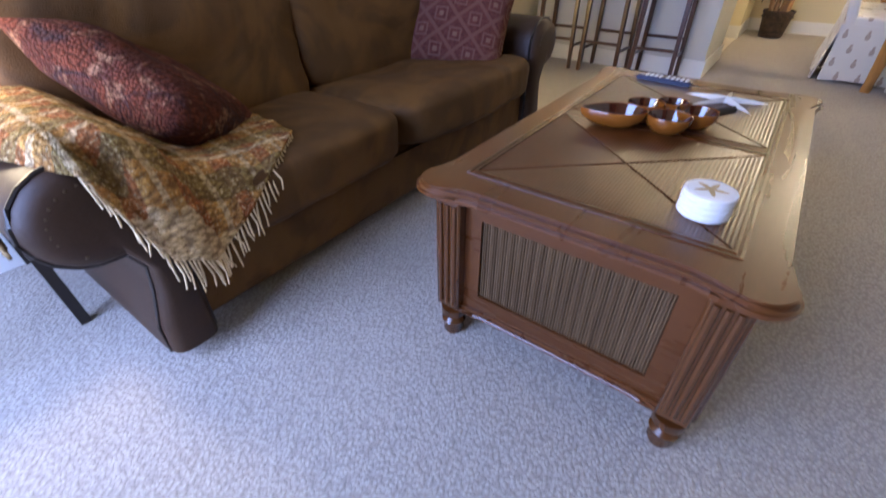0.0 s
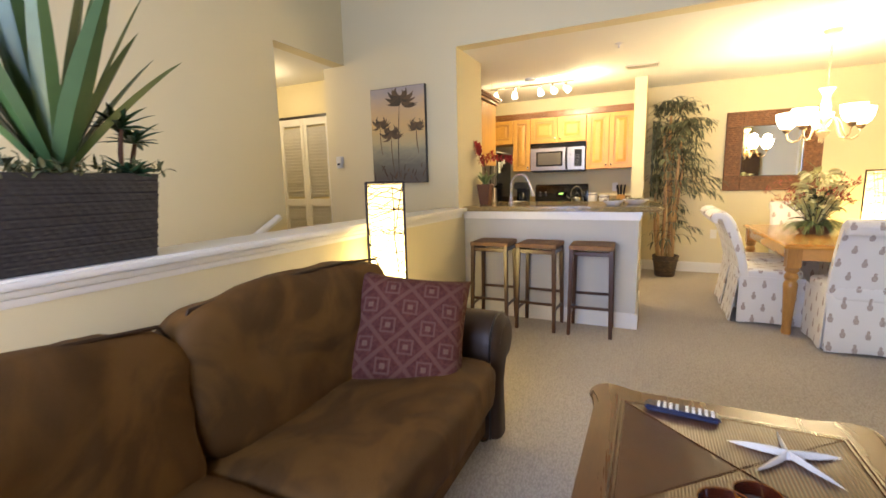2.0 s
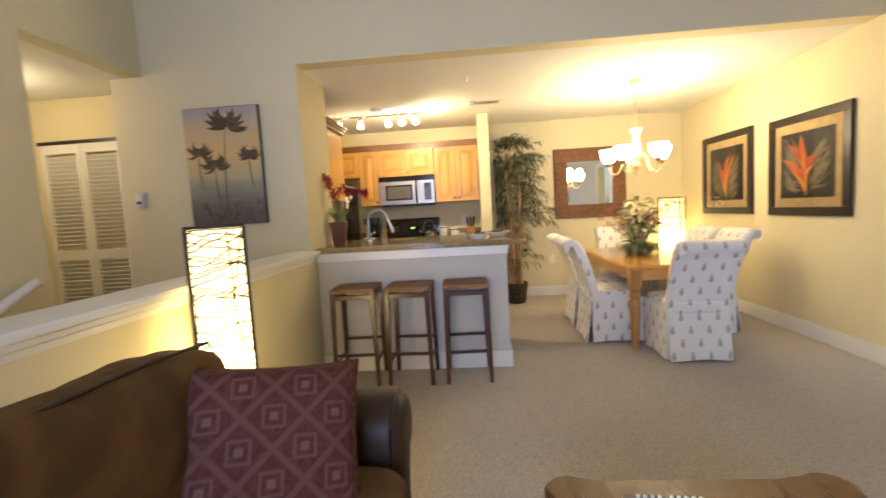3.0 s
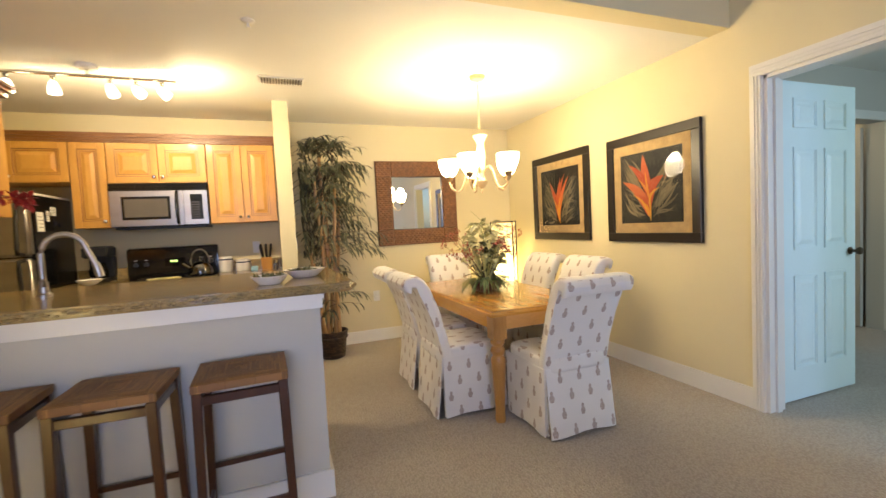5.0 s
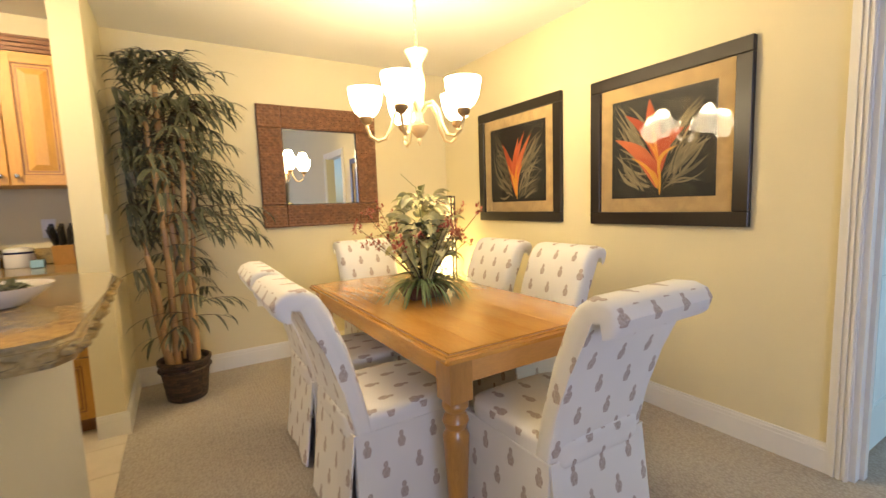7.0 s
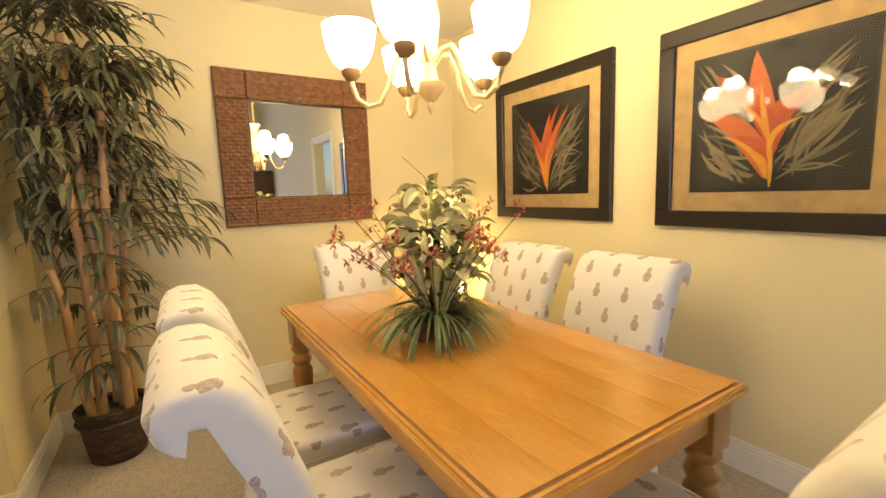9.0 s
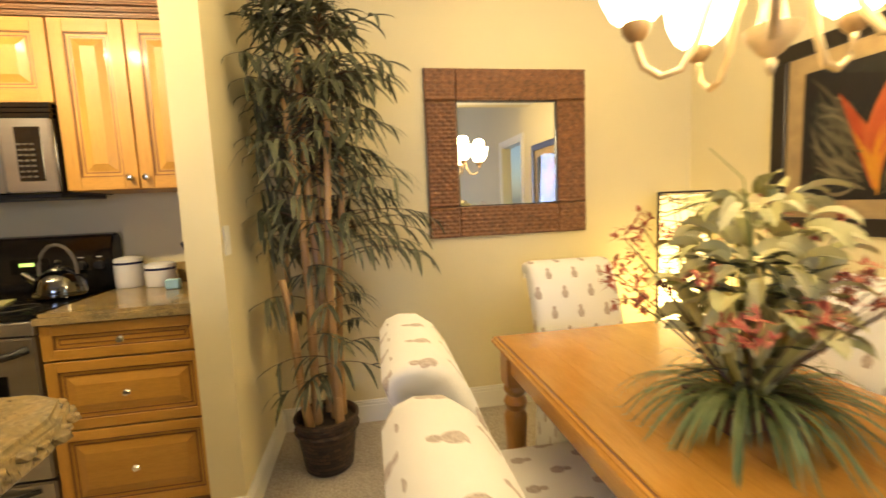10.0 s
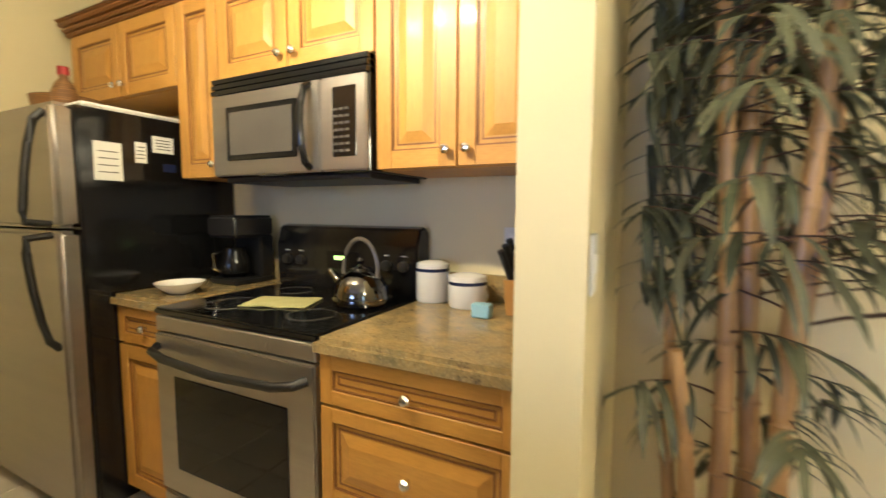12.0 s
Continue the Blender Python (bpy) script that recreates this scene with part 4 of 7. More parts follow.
        part("reed_panel", corrugated(rw, z1 - z0 - 0.125, int(rw / 0.0068), 0.0045), "reed", c, "panel of upright brown reeds", m=Matrix.Rotation(radians(rz), 4, "Z") @ pose(-rw / 2, -d + 0.006, z0 + 0.06))
    return c


def reed_top(name, axis, depth=0.3, scale=42.0):
    m, t, b = principled(name)
    v = coords(t)
    w = nd(t, "ShaderNodeTexWave", Scale=scale, Distortion=0.6, Detail=2)
    w.bands_direction = axis
    t.links.new(v, w.inputs["Vector"])
    n = noisef(t, v, 16, 4, 0.6, 0.5)
    c = mixc(t, ramp(t, n, 0.3, 0.7), (0.060, 0.0180, 0.0030), (0.098, 0.0320, 0.0060))
    t.links.new(mixc(t, mathn(t, "MULTIPLY", w.outputs[1], depth), c, (0.028, 0.010, 0.003)), b.inputs["Base Color"])
    b.inputs["Roughness"].default_value = 0.28
    b.inputs["Coat Weight"].default_value = 0.2
    b.inputs["Coat Roughness"].default_value = 0.3
    bumpn(t, b, w.outputs[1], 0.35, 0.003)
    return m


M["reed_top_x"], M["reed_top_y"] = reed_top("reed_inlay_across", "Y"), reed_top("reed_inlay_along", "X")
M["reed_top_strong"] = reed_top("reed_inlay_coarse", "X", 0.75, 34.0)
coffee_table()


def bar_stool():
    s = thing("bar_stool", "dark wooden bar stool with a woven rush seat", "stool", 0, 0, 0, 0, "stools at the bar")
    w, h = 0.145, 0.70
    seat = bmesh.new()
    bmesh.ops.create_grid(seat, x_segments=12, y_segments=12, size=1)
    for v in seat.verts:
        x, y = v.co.x, v.co.y
        v.co = Vector((x * 0.165, y * 0.155, h + 0.006 - 0.012 * (1 - max(abs(x), abs(y))) * 1.2 - 0.012 * max(abs(x), abs(y)) ** 8))
    layer = seat.loops.layers.uv.verify()
    for f in seat.faces:
        cc = f.calc_center_median()
        for lp in f.loops:
            q = lp.vert.co
            lp[layer].uv = (q.x, q.y) if abs(cc.y) > abs(cc.x) * 0.94 else (q.y, q.x)
    bmesh.ops.solidify(seat, geom=seat.faces[:], thickness=-0.028)
    part("seat", seat, "rush", s, "woven golden rush seat", True)
    for sx in (-1, 1):
        for sy in (-1, 1):
            lg = bmesh.new()
            bx(lg, -0.017, -0.017, 0, 0.017, 0.017, h - 0.006)
            for v in lg.verts:
                k = 1 - v.co.z / h
                v.co.x = v.co.x * (0.8 + 0.2 * (1 - k)) + sx * (w + 0.012 * k)
                v.co.y = v.co.y * (0.8 + 0.2 * (1 - k)) + sy * (w - 0.008 + 0.012 * k)
            bmesh.ops.bevel(lg, geom=lg.edges[:], offset=0.003, segments=1, affect="EDGES")
            part("leg", lg, "stool_wood", s)
    for sy in (-1, 1):
        part("apron", box(-w, sy * 0.137 - 0.011, h - 0.055, w, sy * 0.137 + 0.011, h - 0.022, 0.003, 1), "stool_wood", s)
        part("apron", box(sy * w - 0.011, -0.137, h - 0.055, sy * w + 0.011, 0.137, h - 0.022, 0.003, 1), "stool_wood", s)
        part("stretcher", box(-w, sy * 0.142 - 0.008, 0.22 + 0.05 * (sy > 0), w, sy * 0.142 + 0.008, 0.242 + 0.05 * (sy > 0), 0.003, 1), "stool_wood", s)
        part("stretcher", box(sy * 0.15 - 0.008, -0.137, 0.165, sy * 0.15 + 0.008, 0.137, 0.187, 0.003, 1), "stool_wood", s)
    return s


st = bar_stool()
st.matrix_world = pose(-0.978, 3.655, 0, 0, 0, 2)
copy_thing(st, pose(-1.395, 3.65, 0, 0, 0, -2))
copy_thing(st, pose(-1.805, 3.655, 0, 0, 0, 1))


# ---------------------------------------------------------------- dining
def dining_table():
    L, W, T = 1.66, 0.84, 0.712
    d = thing("dining_table", "honey pine dining table with turned legs", "table", 0.77, 4.895)
    top = part("tabletop", box(-W / 2, -L / 2, T - 0.034, W / 2, L / 2, T - 0.004, 0.010, 3), "pine", d, smooth=True)
    n, edge = 6, 0.026
    bw = (W - 2 * edge) / n
    pl = part("plank", box(0.0002, -L / 2 + edge, 0, bw - 0.0002, L / 2 - edge, 0.007, 0.0003, 1), "pine", top, m=pose(-W / 2 + edge, 0, T - 0.007))
    for i in range(1, n):
        again(pl, pose(-W / 2 + edge + i * bw, 0, T - 0.007))
    groove = bmesh.new()
    for x0, y0, x1, y1 in ((-W / 2 + 0.020, -L / 2 + 0.020, W / 2 - 0.020, -L / 2 + 0.026), (-W / 2 + 0.020, L / 2 - 0.026, W / 2 - 0.020, L / 2 - 0.020), (-W / 2 + 0.020, -L / 2 + 0.026, -W / 2 + 0.026, L / 2 - 0.026), (W / 2 - 0.026, -L / 2 + 0.026, W / 2 - 0.020, L / 2 - 0.026)):
        bx(groove, x0, y0, T - 0.008, x1, y1, T - 0.0030)
    part("edge_groove", groove, "honey_dark", top, "dark routed line along the edge")
    lx, ly = W / 2 - 0.075, L / 2 - 0.075
    for sx in (-1, 1):
        for sy in (-1, 1):
            lg = lathe([(0.030, 0), (0.034, 0.02), (0.030, 0.06), (0.036, 0.20), (0.045, 0.36), (0.047, 0.40), (0.034, 0.425), (0.040, 0.435), (0.047, 0.455), (0.040, 0.475), (0.033, 0.485), (0.047, 0.505), (0.047, 0.515), (0.038, 0.53)], 24)
            bx(lg, -0.045, -0.045, 0.53, 0.045, 0.045, T - 0.03)
            part("leg", lg, "pine_z", d, "thick turned leg", True, m=pose(sx * lx, sy * ly, 0))
    for s in (-1, 1):
        part("apron", box(-lx, s * ly - 0.012 + s * 0.02, T - 0.125, lx, s * ly + 0.012 + s * 0.02, T - 0.03, 0.002, 1), "pine_x", d)
        part("apron", box(s * lx - 0.012 + s * 0.02, -ly, T - 0.125, s * lx + 0.012 + s * 0.02, ly, T - 0.03, 0.002, 1), "pine", d)


M["pine_x"] = wood("pine_across", (0.50, 0.25, 0.07), (0.60, 0.32, 0.10), 0.3, 0, 9, 7, 0.3)
dining_table()


def dining_chair():
    """Slip-covered chair; it faces +y, its origin under the seat's middle."""
    c = thing("dining_chair", "slip-covered dining chair in cream cloth with brown pineapples", "chair", 0, 0, 0, 0, "chairs round the dining table")
    w = 0.225
    seat = puff(2 * w, 0.46, 0.11, 7, 8, 0.004, 2)
    part("seat", seat, "pineapple", c, smooth="all", m=pose(0, 0.035, 0.415))
    # back: outline in y and z, leaning back and rolled over at the top
    out = [(-0.175, 0.40), (-0.205, 0.55), (-0.245, 0.70), (-0.295, 0.82), (-0.325, 0.865), (-0.365, 0.87), (-0.39, 0.845), (-0.405, 0.86), (-0.415, 0.895), (-0.395, 0.925), (-0.355, 0.94), (-0.305, 0.938), (-0.26, 0.905), (-0.225, 0.85), (-0.175, 0.72), (-0.13, 0.55), (-0.10, 0.40)]
    bm = bmesh.new()
    layer = bm.loops.layers.uv.verify()
    xs = [-w, -w + 0.003, -w + 0.010, -w + 0.022, -w + 0.04, -w * 0.5, 0, w * 0.5, w - 0.04, w - 0.022, w - 0.010, w - 0.003, w]
    ks = [0.55, 0.74, 0.88, 0.96, 1, 1, 1, 1, 1, 0.96, 0.88, 0.74, 0.55]
    run, acc = [0.0], 0.0
    for a, b in zip(out, out[1:] + out[:1]):
        acc += math.hypot(b[0] - a[0], b[1] - a[1])
        run.append(acc)
    rings = []
    cyz = (-0.24, 0.68)
    for x, k in zip(xs, ks):
        ring = []
        for y, z in out:
            ym = -0.14 - 0.24 * max(0, (z - 0.40) / 0.54) ** 1.3
            zz = 0.895 + (z - 0.895) * k if z > 0.86 else z - (1 - k) * 0.02 * (z > 0.5)
            ring.append(bm.verts.new((x, ym + (y - ym) * k, zz)))
        rings.append(ring)
    n = len(out)
    for i, (a, b) in enumerate(zip(rings, rings[1:])):
        for j in range(n):
            f = bm.faces.new((a[j], a[(j + 1) % n], b[(j + 1) % n], b[j]))
            for lp, (uu, vv) in zip(f.loops, ((xs[i], run[j]), (xs[i], run[j + 1]), (xs[i + 1], run[j + 1]), (xs[i + 1], run[j]))):
                lp[layer].uv = (uu, vv if j < 9 else -vv)
    for ring in (rings[0], rings[-1]):
        f = bm.faces.new(ring)
        for lp in f.loops:
            lp[layer].uv = (lp.vert.co.y, lp.vert.co.z)
    part("backrest", bm, "pineapple", c, "tall back with a rolled top", True)
    # skirt: four panels that flare a little, with an open pleat at each corner
    def skirt_panel(x0, y0, x1, y1, flare):
        bm = bmesh.new()
        n = 10
        nx, ny = (y1 - y0), -(x1 - x0)
        ln = math.hypot(nx, ny)
        nx, ny = nx / ln, ny / ln
        shells = []
        for back in (0.0, 0.007):
            rows = []
            for k in range(6):
                f = k / 5
                row = []
                for i in range(n + 1):
                    g = i / n
                    wob = 0.006 * f * math.sin(g * 9 + x0 * 20 + y0 * 13)
                    hem = 0.014 * (1 - (2 * g - 1) ** 2) * f
                    e = flare * f + wob + 0.004 - back - 0.010 * f * (abs(g - 0.5) > 0.46)
                    row.append(bm.verts.new((x0 + (x1 - x0) * g + nx * e, y0 + (y1 - y0) * g + ny * e, 0.40 - f * 0.392 + hem)))
                rows.append(row)
            for p, q in zip(rows, rows[1:]):
                for i in range(n):
                    bm.faces.new((p[i], p[i + 1], q[i + 1], q[i]))
            shells.append(rows[0] + [r[-1] for r in rows[1:]] + rows[-1][-2::-1] + [r[0] for r in rows[-2:0:-1]])
        m = len(shells[0])
        for i in range(m):
            bm.faces.new((shells[0][i], shells[0][(i + 1) % m], shells[1][(i + 1) % m], shells[1][i]))
        part("skirt", bm, "pineapple", c, smooth=True)
    y0, y1 = -0.175, 0.265
    skirt_panel(-w, y0, w, y0, 0.055)
    skirt_panel(w, y0, w, y1, 0.015)
    skirt_panel(w, y1, -w, y1, 0.015)
    skirt_panel(-w, y1, -w, y0, 0.015)
    for sx in (-1, 1):
        for yy in (y0 + 0.02, y1 - 0.02):
            part("pleat", box(sx * (w - 0.012) - 0.008, yy - 0.02, 0.01, sx * (w - 0.012) + 0.008, yy + 0.02, 0.40), "pineapple", c)
    part("seam", tube([(-w - 0.003, y0 - 0.003, 0.40), (w + 0.003, y0 - 0.003, 0.40), (w + 0.003, y1 + 0.003, 0.40), (-w - 0.003, y1 + 0.003, 0.40), (-w - 0.003, y0 - 0.003, 0.40)], 0.0035, None, 5), "pineapple", c)
    return c


ch = dining_chair()
ch.matrix_world = pose(0.78, 4.0, 0, 0, 0, 0)
copy_thing(ch, pose(0.30, 4.55, 0, 0, 0, -90))
copy_thing(ch, pose(0.31, 5.11, 0, 0, 0, -91))
copy_thing(ch, pose(1.25, 4.69, 0, 0, 0, 90))
copy_thing(ch, pose(1.25, 5.27, 0, 0, 0, 91))
copy_thing(ch, pose(0.88, 5.81, 0, 0, 0, 178))


# ---------------------------------------------------------------- kitchen
def raised_door(w, h, parent, m, material="honey", drawer=False):
    """Cabinet front: flat frame, dark glazed groove, bevelled raised field. It stands in x and z, facing -y."""
    f = 0.055 if not drawer else 0.04
    name = "drawer_front" if drawer else "door"
    bm = bmesh.new()
    mt = material if not drawer else material + "_x"
    bx(bm, 0, -0.012, 0, w, 0.006, h)
    d = part(name, bm, mt, parent, m=m)
    for a in ((0, 0, f, h), (w - f, 0, w, h)):
        part("stile", box(a[0] + 0.0003, -0.022, a[1], a[2] - 0.0003, -0.012, a[3], 0.0015, 1), material, d)
    for a in ((f, 0, w - f, f), (f, h - f, w - f, h)):
        part("rail", box(a[0], -0.0217, a[1], a[2], -0.012, a[3], 0.0015, 1), material + "_x", d)
    # stepped moulding and groove
    g = bmesh.new()
    for i, (o, y) in enumerate(((f, -0.0175), (f + 0.016, -0.0135))):
        t = 0.005
        for a in ((o, o, o + t, h - o), (w - o - t, o, w - o, h - o), (o + t, o, w - o - t, o + t), (o + t, h - o - t, w - o - t, h - o)):
            bx(g, a[0], y, a[1], a[2], -0.0118, a[3])
    part("moulding", g, "honey_dark", d, "dark glazed moulding")
    e = f + 0.026
    if w - 2 * e > 0.03 and h - 2 * e > 0.02:
        r = bmesh.new()
        k = min(0.03, (h - 2 * e) * 0.3, (w - 2 * e) * 0.3)
        lo = [r.verts.new(p) for p in ((e, -0.0125, e), (w - e, -0.0125, e), (w - e, -0.0125, h - e), (e, -0.0125, h - e))]
        hi = [r.verts.new(p) for p in ((e + k, -0.022, e + k), (w - e - k, -0.022, e + k), (w - e - k, -0.022, h - e - k), (e + k, -0.022, h - e - k))]
        r.faces.new(hi)
        for i in range(4):
            r.faces.new((lo[i], lo[(i + 1) % 4], hi[(i + 1) % 4], hi[i]))
        part("raised_panel", r, mt, d)
    return d


def knob(parent, x, z):
    part("knob", lathe([(0.007, 0), (0.006, 0.008), (0.013, 0.014), (0.015, 0.021), (0.010, 0.028), (0.002, 0.030)], 14), "chrome", parent, "brushed metal knob", True, m=pose(x, -0.022, z, 90, 0, 0))


UF, UB = 6.195, KN          # upper cabinets: front of the boxes, wall
def upper(x0, x1, z0, z1, n, knobs):
    c = thing("wall_cabinet", "honey maple wall cabinet with raised-panel doors", "cabinet", x0, UF, z0, 0, "kitchen wall cabinets")
    w = x1 - x0
    part("body", box(0.001, 0.006, 0, w - 0.001, UB - UF - 0.002, z1 - z0, 0.002, 1), "honey", c)
    dw = w / n
    for i in range(n):
        d = raised_door(dw - 0.006, z1 - z0 - 0.006, c, pose(i * dw + 0.003, -0.002, 0.003))
        kx = 0.03 if knobs[i] == "l" else dw - 0.036
        knob(d, kx, 0.05)
    return c


UZ0, UZ1 = 1.375, 2.09
upper(-1.371, -0.80, UZ0, UZ1, 2, "rl")
upper(-2.115, -1.373, 1.745, UZ1, 2, "rl")
upper(-2.37, -2.117, UZ0, UZ1, 1, "r")
upper(-3.20, -2.372, 1.76, UZ1, 2, "rl")
cr = bmesh.new()
for z0, z1, o in ((UZ1 + 0.001, UZ1 + 0.02, 0.012), (UZ1 + 0.02, UZ1 + 0.04, 0.026), (UZ1 + 0.04, UZ1 + 0.06, 0.045), (UZ1 + 0.06, UZ1 + 0.072, 0.055)):
    bx(cr, -3.22, UF - 0.022 - o, z0, -0.792, UF + 0.05, z1)
bmesh.ops.bevel(cr, geom=[e for e in cr.edges if abs(e.verts[0].co.x - e.verts[1].co.x) > 1], offset=0.006, segments=2, affect="EDGES")
setting("trim", cr, "honey_dark", "stained crown moulding over the wall cabinets", "crown moulding", True)
# short cabinet on the side wall by the bar
sc = thing("wall_cabinet", "honey maple wall cabinet on the side wall", "cabinet", -2.22, 4.34, 1.42, 0, "kitchen wall cabinets")
part("body", box(-0.30, 0, 0, 0.0, 0.62, 0.67, 0.003, 1), "honey", sc)
c3 = bmesh.new()
for z0, z1, o in ((0.672, 0.70, 0.015), (0.70, 0.72, 0.035), (0.72, 0.735, 0.055)):
    bx(c3, -0.30, -0.005, z0, 0.02 + o, 0.62, z1)
part("crown", c3, "honey_dark", sc)


def base_cabinet(x0, x1, y0, rows, label):
    c = thing("base_cabinet", label, "cabinet", x0, y0, 0, 0, "kitchen base cabinets")
    w = x1 - x0
    part("body", box(0.001, 0.008, 0.09, w - 0.001, KN - y0 - 0.003, 0.87, 0.002, 1), "honey", c)
    part("plinth", box(0.004, 0.05, 0.008, w - 0.004, 0.10, 0.09), "honey_dark", c)
    for z0, z1, dr in rows:
        d = raised_door(w - 0.012, z1 - z0, c, pose(0.006, 0.006, z0), "honey", dr)
        if dr:
            knob(d, (w - 0.012) / 2, (z1 - z0) / 2)
        else:
            knob(d, w - 0.05, z1 - z0 - 0.06)
    return c


base_cabinet(-1.362, -0.792, 5.895, [(0.725, 0.862, True), (0.445, 0.717, True), (0.10, 0.437, True)], "honey maple base cabinet with three drawers")
base_cabinet(-2.498, -2.105, 5.975, [(0.715, 0.862, True), (0.10, 0.705, False)], "narrow honey maple base cabinet beside the fridge")
for x0, x1, y0 in ((-1.362, -0.792, 5.86), (-2.498, -2.106, 5.94)):
    o = [(x0, y0), (x1, y0), (x1, KN - 0.002), (x0, KN - 0.002)]
    ct = tagged(part("countertop", prism(o, 0.87, 0.91, None, 0.014, 4), "granite", None, "", True), "polished brown granite countertop with a rounded edge", "counter")
    part("backsplash", box(x0, KN - 0.022, 0.91, x1, KN - 0.002, 1.01, 0.003, 1), "granite", ct)


def stove():
    s = thing("stove", "stainless and black electric stove with a glass top", "stove", -2.104, 5.90, 0.025)
    w = 0.740
    part("body", box(0.002, 0.03, -0.018, w - 0.002, 0.625, 0.86, 0.004, 1), "black_matt", s)
    part("cooktop", box(0.0, -0.02, 0.862, w, 0.55, 0.885, 0.006, 2), "black_gloss", s, "black glass cooktop")
    for cx, cy, r in ((0.19, 0.15, 0.10), (0.56, 0.15, 0.08), (0.19, 0.44, 0.08), (0.56, 0.44, 0.10)):
        part("burner_ring", lathe([(r, 0.0), (r, 0.001), (r - 0.004, 0.0012), (r - 0.004, 0.0)], 40, cap=False), "mw_glass", s, m=pose(cx, cy, 0.8852))
    bg = bmesh.new()
    prof = [(0.53, 0.885), (0.525, 1.07), (0.55, 1.15), (0.60, 1.16), (0.625, 1.13), (0.625, 0.885)]
    a = [bg.verts.new((0.0, y, z)) for y, z in prof]
    b = [bg.verts.new((w, y, z)) for y, z in prof]
    bg.faces.new(a)
    bg.faces.new(b[::-1])
    for i in range(6):
        bg.faces.new((a[i], b[i], b[(i + 1) % 6], a[(i + 1) % 6]))
    bmesh.ops.bevel(bg, geom=bg.edges[:], offset=0.008, segments=2, affect="EDGES")
    back = part("backguard", bg, "black_gloss", s, "black control panel", True)
    part("display", box(0.30, 0.521, 0.98, 0.46, 0.527, 1.05, 0.001, 1), "dark_glass", back)
    part("clock", box(0.34, 0.5195, 1.015, 0.40, 0.5212, 1.032), M["green_led"], back, "green clock digits")
    for kx in (0.07, 0.15, 0.60, 0.68):
        part("dial", lathe([(0.022, 0), (0.020, 0.02), (0.004, 0.022)], 18), "black_matt", back, smooth=True, m=pose(kx, 0.528, 1.005, 90, 0, 0))
        part("dial_mark", box(kx - 0.012, 0.5235, 1.043, kx + 0.012, 0.5255, 1.047), "paper_white", back)
    door = part("oven_door", box(0.008, -0.025, 0.235, w - 0.008, 0.03, 0.80, 0.006, 2), "steel", s, "stainless oven door", True)
    part("oven_window", box(0.11, -0.029, 0.33, w - 0.11, -0.024, 0.66, 0.004, 1), "dark_glass", door, "dark oven window")
    part("control_strip", box(0.008, -0.02, 0.805, w - 0.008, 0.03, 0.858, 0.004, 1), "steel", s)
    hb = bmesh.new()
    tube([(0.03, -0.03, 0.755), (0.05, -0.062, 0.748), (0.12, -0.07, 0.735), (w / 2, -0.075, 0.725), (w - 0.12, -0.07, 0.735), (w - 0.05, -0.062, 0.748), (w - 0.03, -0.03, 0.755)], 0.014, None, 10, hb)
    part("handle", hb, "black_matt", door, "black bar handle", True)
    part("drawer", box(0.008, -0.02, 0.05, w - 0.008, 0.03, 0.222, 0.006, 2), "steel", s, "stainless storage drawer", True)
    part("drawer_grip", tube([(0.06, -0.02, 0.19), (0.15, -0.045, 0.18), (w - 0.15, -0.045, 0.18), (w - 0.06, -0.02, 0.19)], 0.010, None, 8), "black_matt", s, smooth=True)


M["green_led"] = glow("green_led", (0.35, 1.0, 0.05), 1.2)
stove()


def microwave():
    m = thing("microwave", "stainless over-the-range microwave oven", "microwave", -2.110, 6.145, 1.36)
    w, h = 0.732, 0.382
    part("body", box(0.0, 0.004, 0.01, w, KN - 6.145 - 0.002, h, 0.004, 1), "black_gloss", m)
    grille = bmesh.new()
    for i in range(3):
        bx(grille, 0.0, -0.012 + 0.003 * i, h - 0.063 + 0.0215 * i, w, 0.03, h - 0.047 + 0.0215 * i)
    part("grille", grille, "black_gloss", m, "black vent grille")
    d = part("door", box(0.002, -0.012, 0.015, w * 0.74, 0.003, h - 0.066, 0.005, 2), "steel", m, "stainless door", True)
    part("window_frame", box(0.085, -0.0155, 0.07, w * 0.74 - 0.10, -0.011, h - 0.115, 0.006, 2), "black_gloss", d)
    part("window", box(0.105, -0.018, 0.09, w * 0.74 - 0.12, -0.0150, h - 0.135, 0.002, 1), "mw_glass", d, "grey mesh window")
    hx = w * 0.74 - 0.045
    part("handle", tube([(hx, -0.012, 0.03), (hx, -0.035, 0.045), (hx, -0.052, 0.10), (hx, -0.058, 0.17), (hx, -0.052, 0.24), (hx, -0.035, 0.29), (hx, -0.012, 0.305)], 0.013, None, 10), "black_gloss", d, "black curved handle", True)
    p = part("control_panel", box(w * 0.74 + 0.002, -0.012, 0.015, w - 0.002, 0.003, h - 0.066, 0.005, 2), "steel", m, smooth=True)
    part("keypad", box(w * 0.74 + 0.055, -0.0145, 0.06, w - 0.04, -0.011, h - 0.10, 0.003, 1), "black_gloss", p, "black keypad")
    k0 = part("key", box(0, -0.0016, 0, 0.016, 0, 0.008), "mw_glass", p, m=pose(w * 0.74 + 0.062, -0.0145, 0.075))
    for i in range(3):
        for j in range(7):
            if i or j:
                again(k0, pose(w * 0.74 + 0.062 + 0.0225 * i, -0.0145, 0.075 + 0.022 * j))
    part("vent_plate", box(0.02, 0.03, -0.008, w - 0.02, 0.36, 0.01, 0.003, 1), "black_matt", m)


microwave()


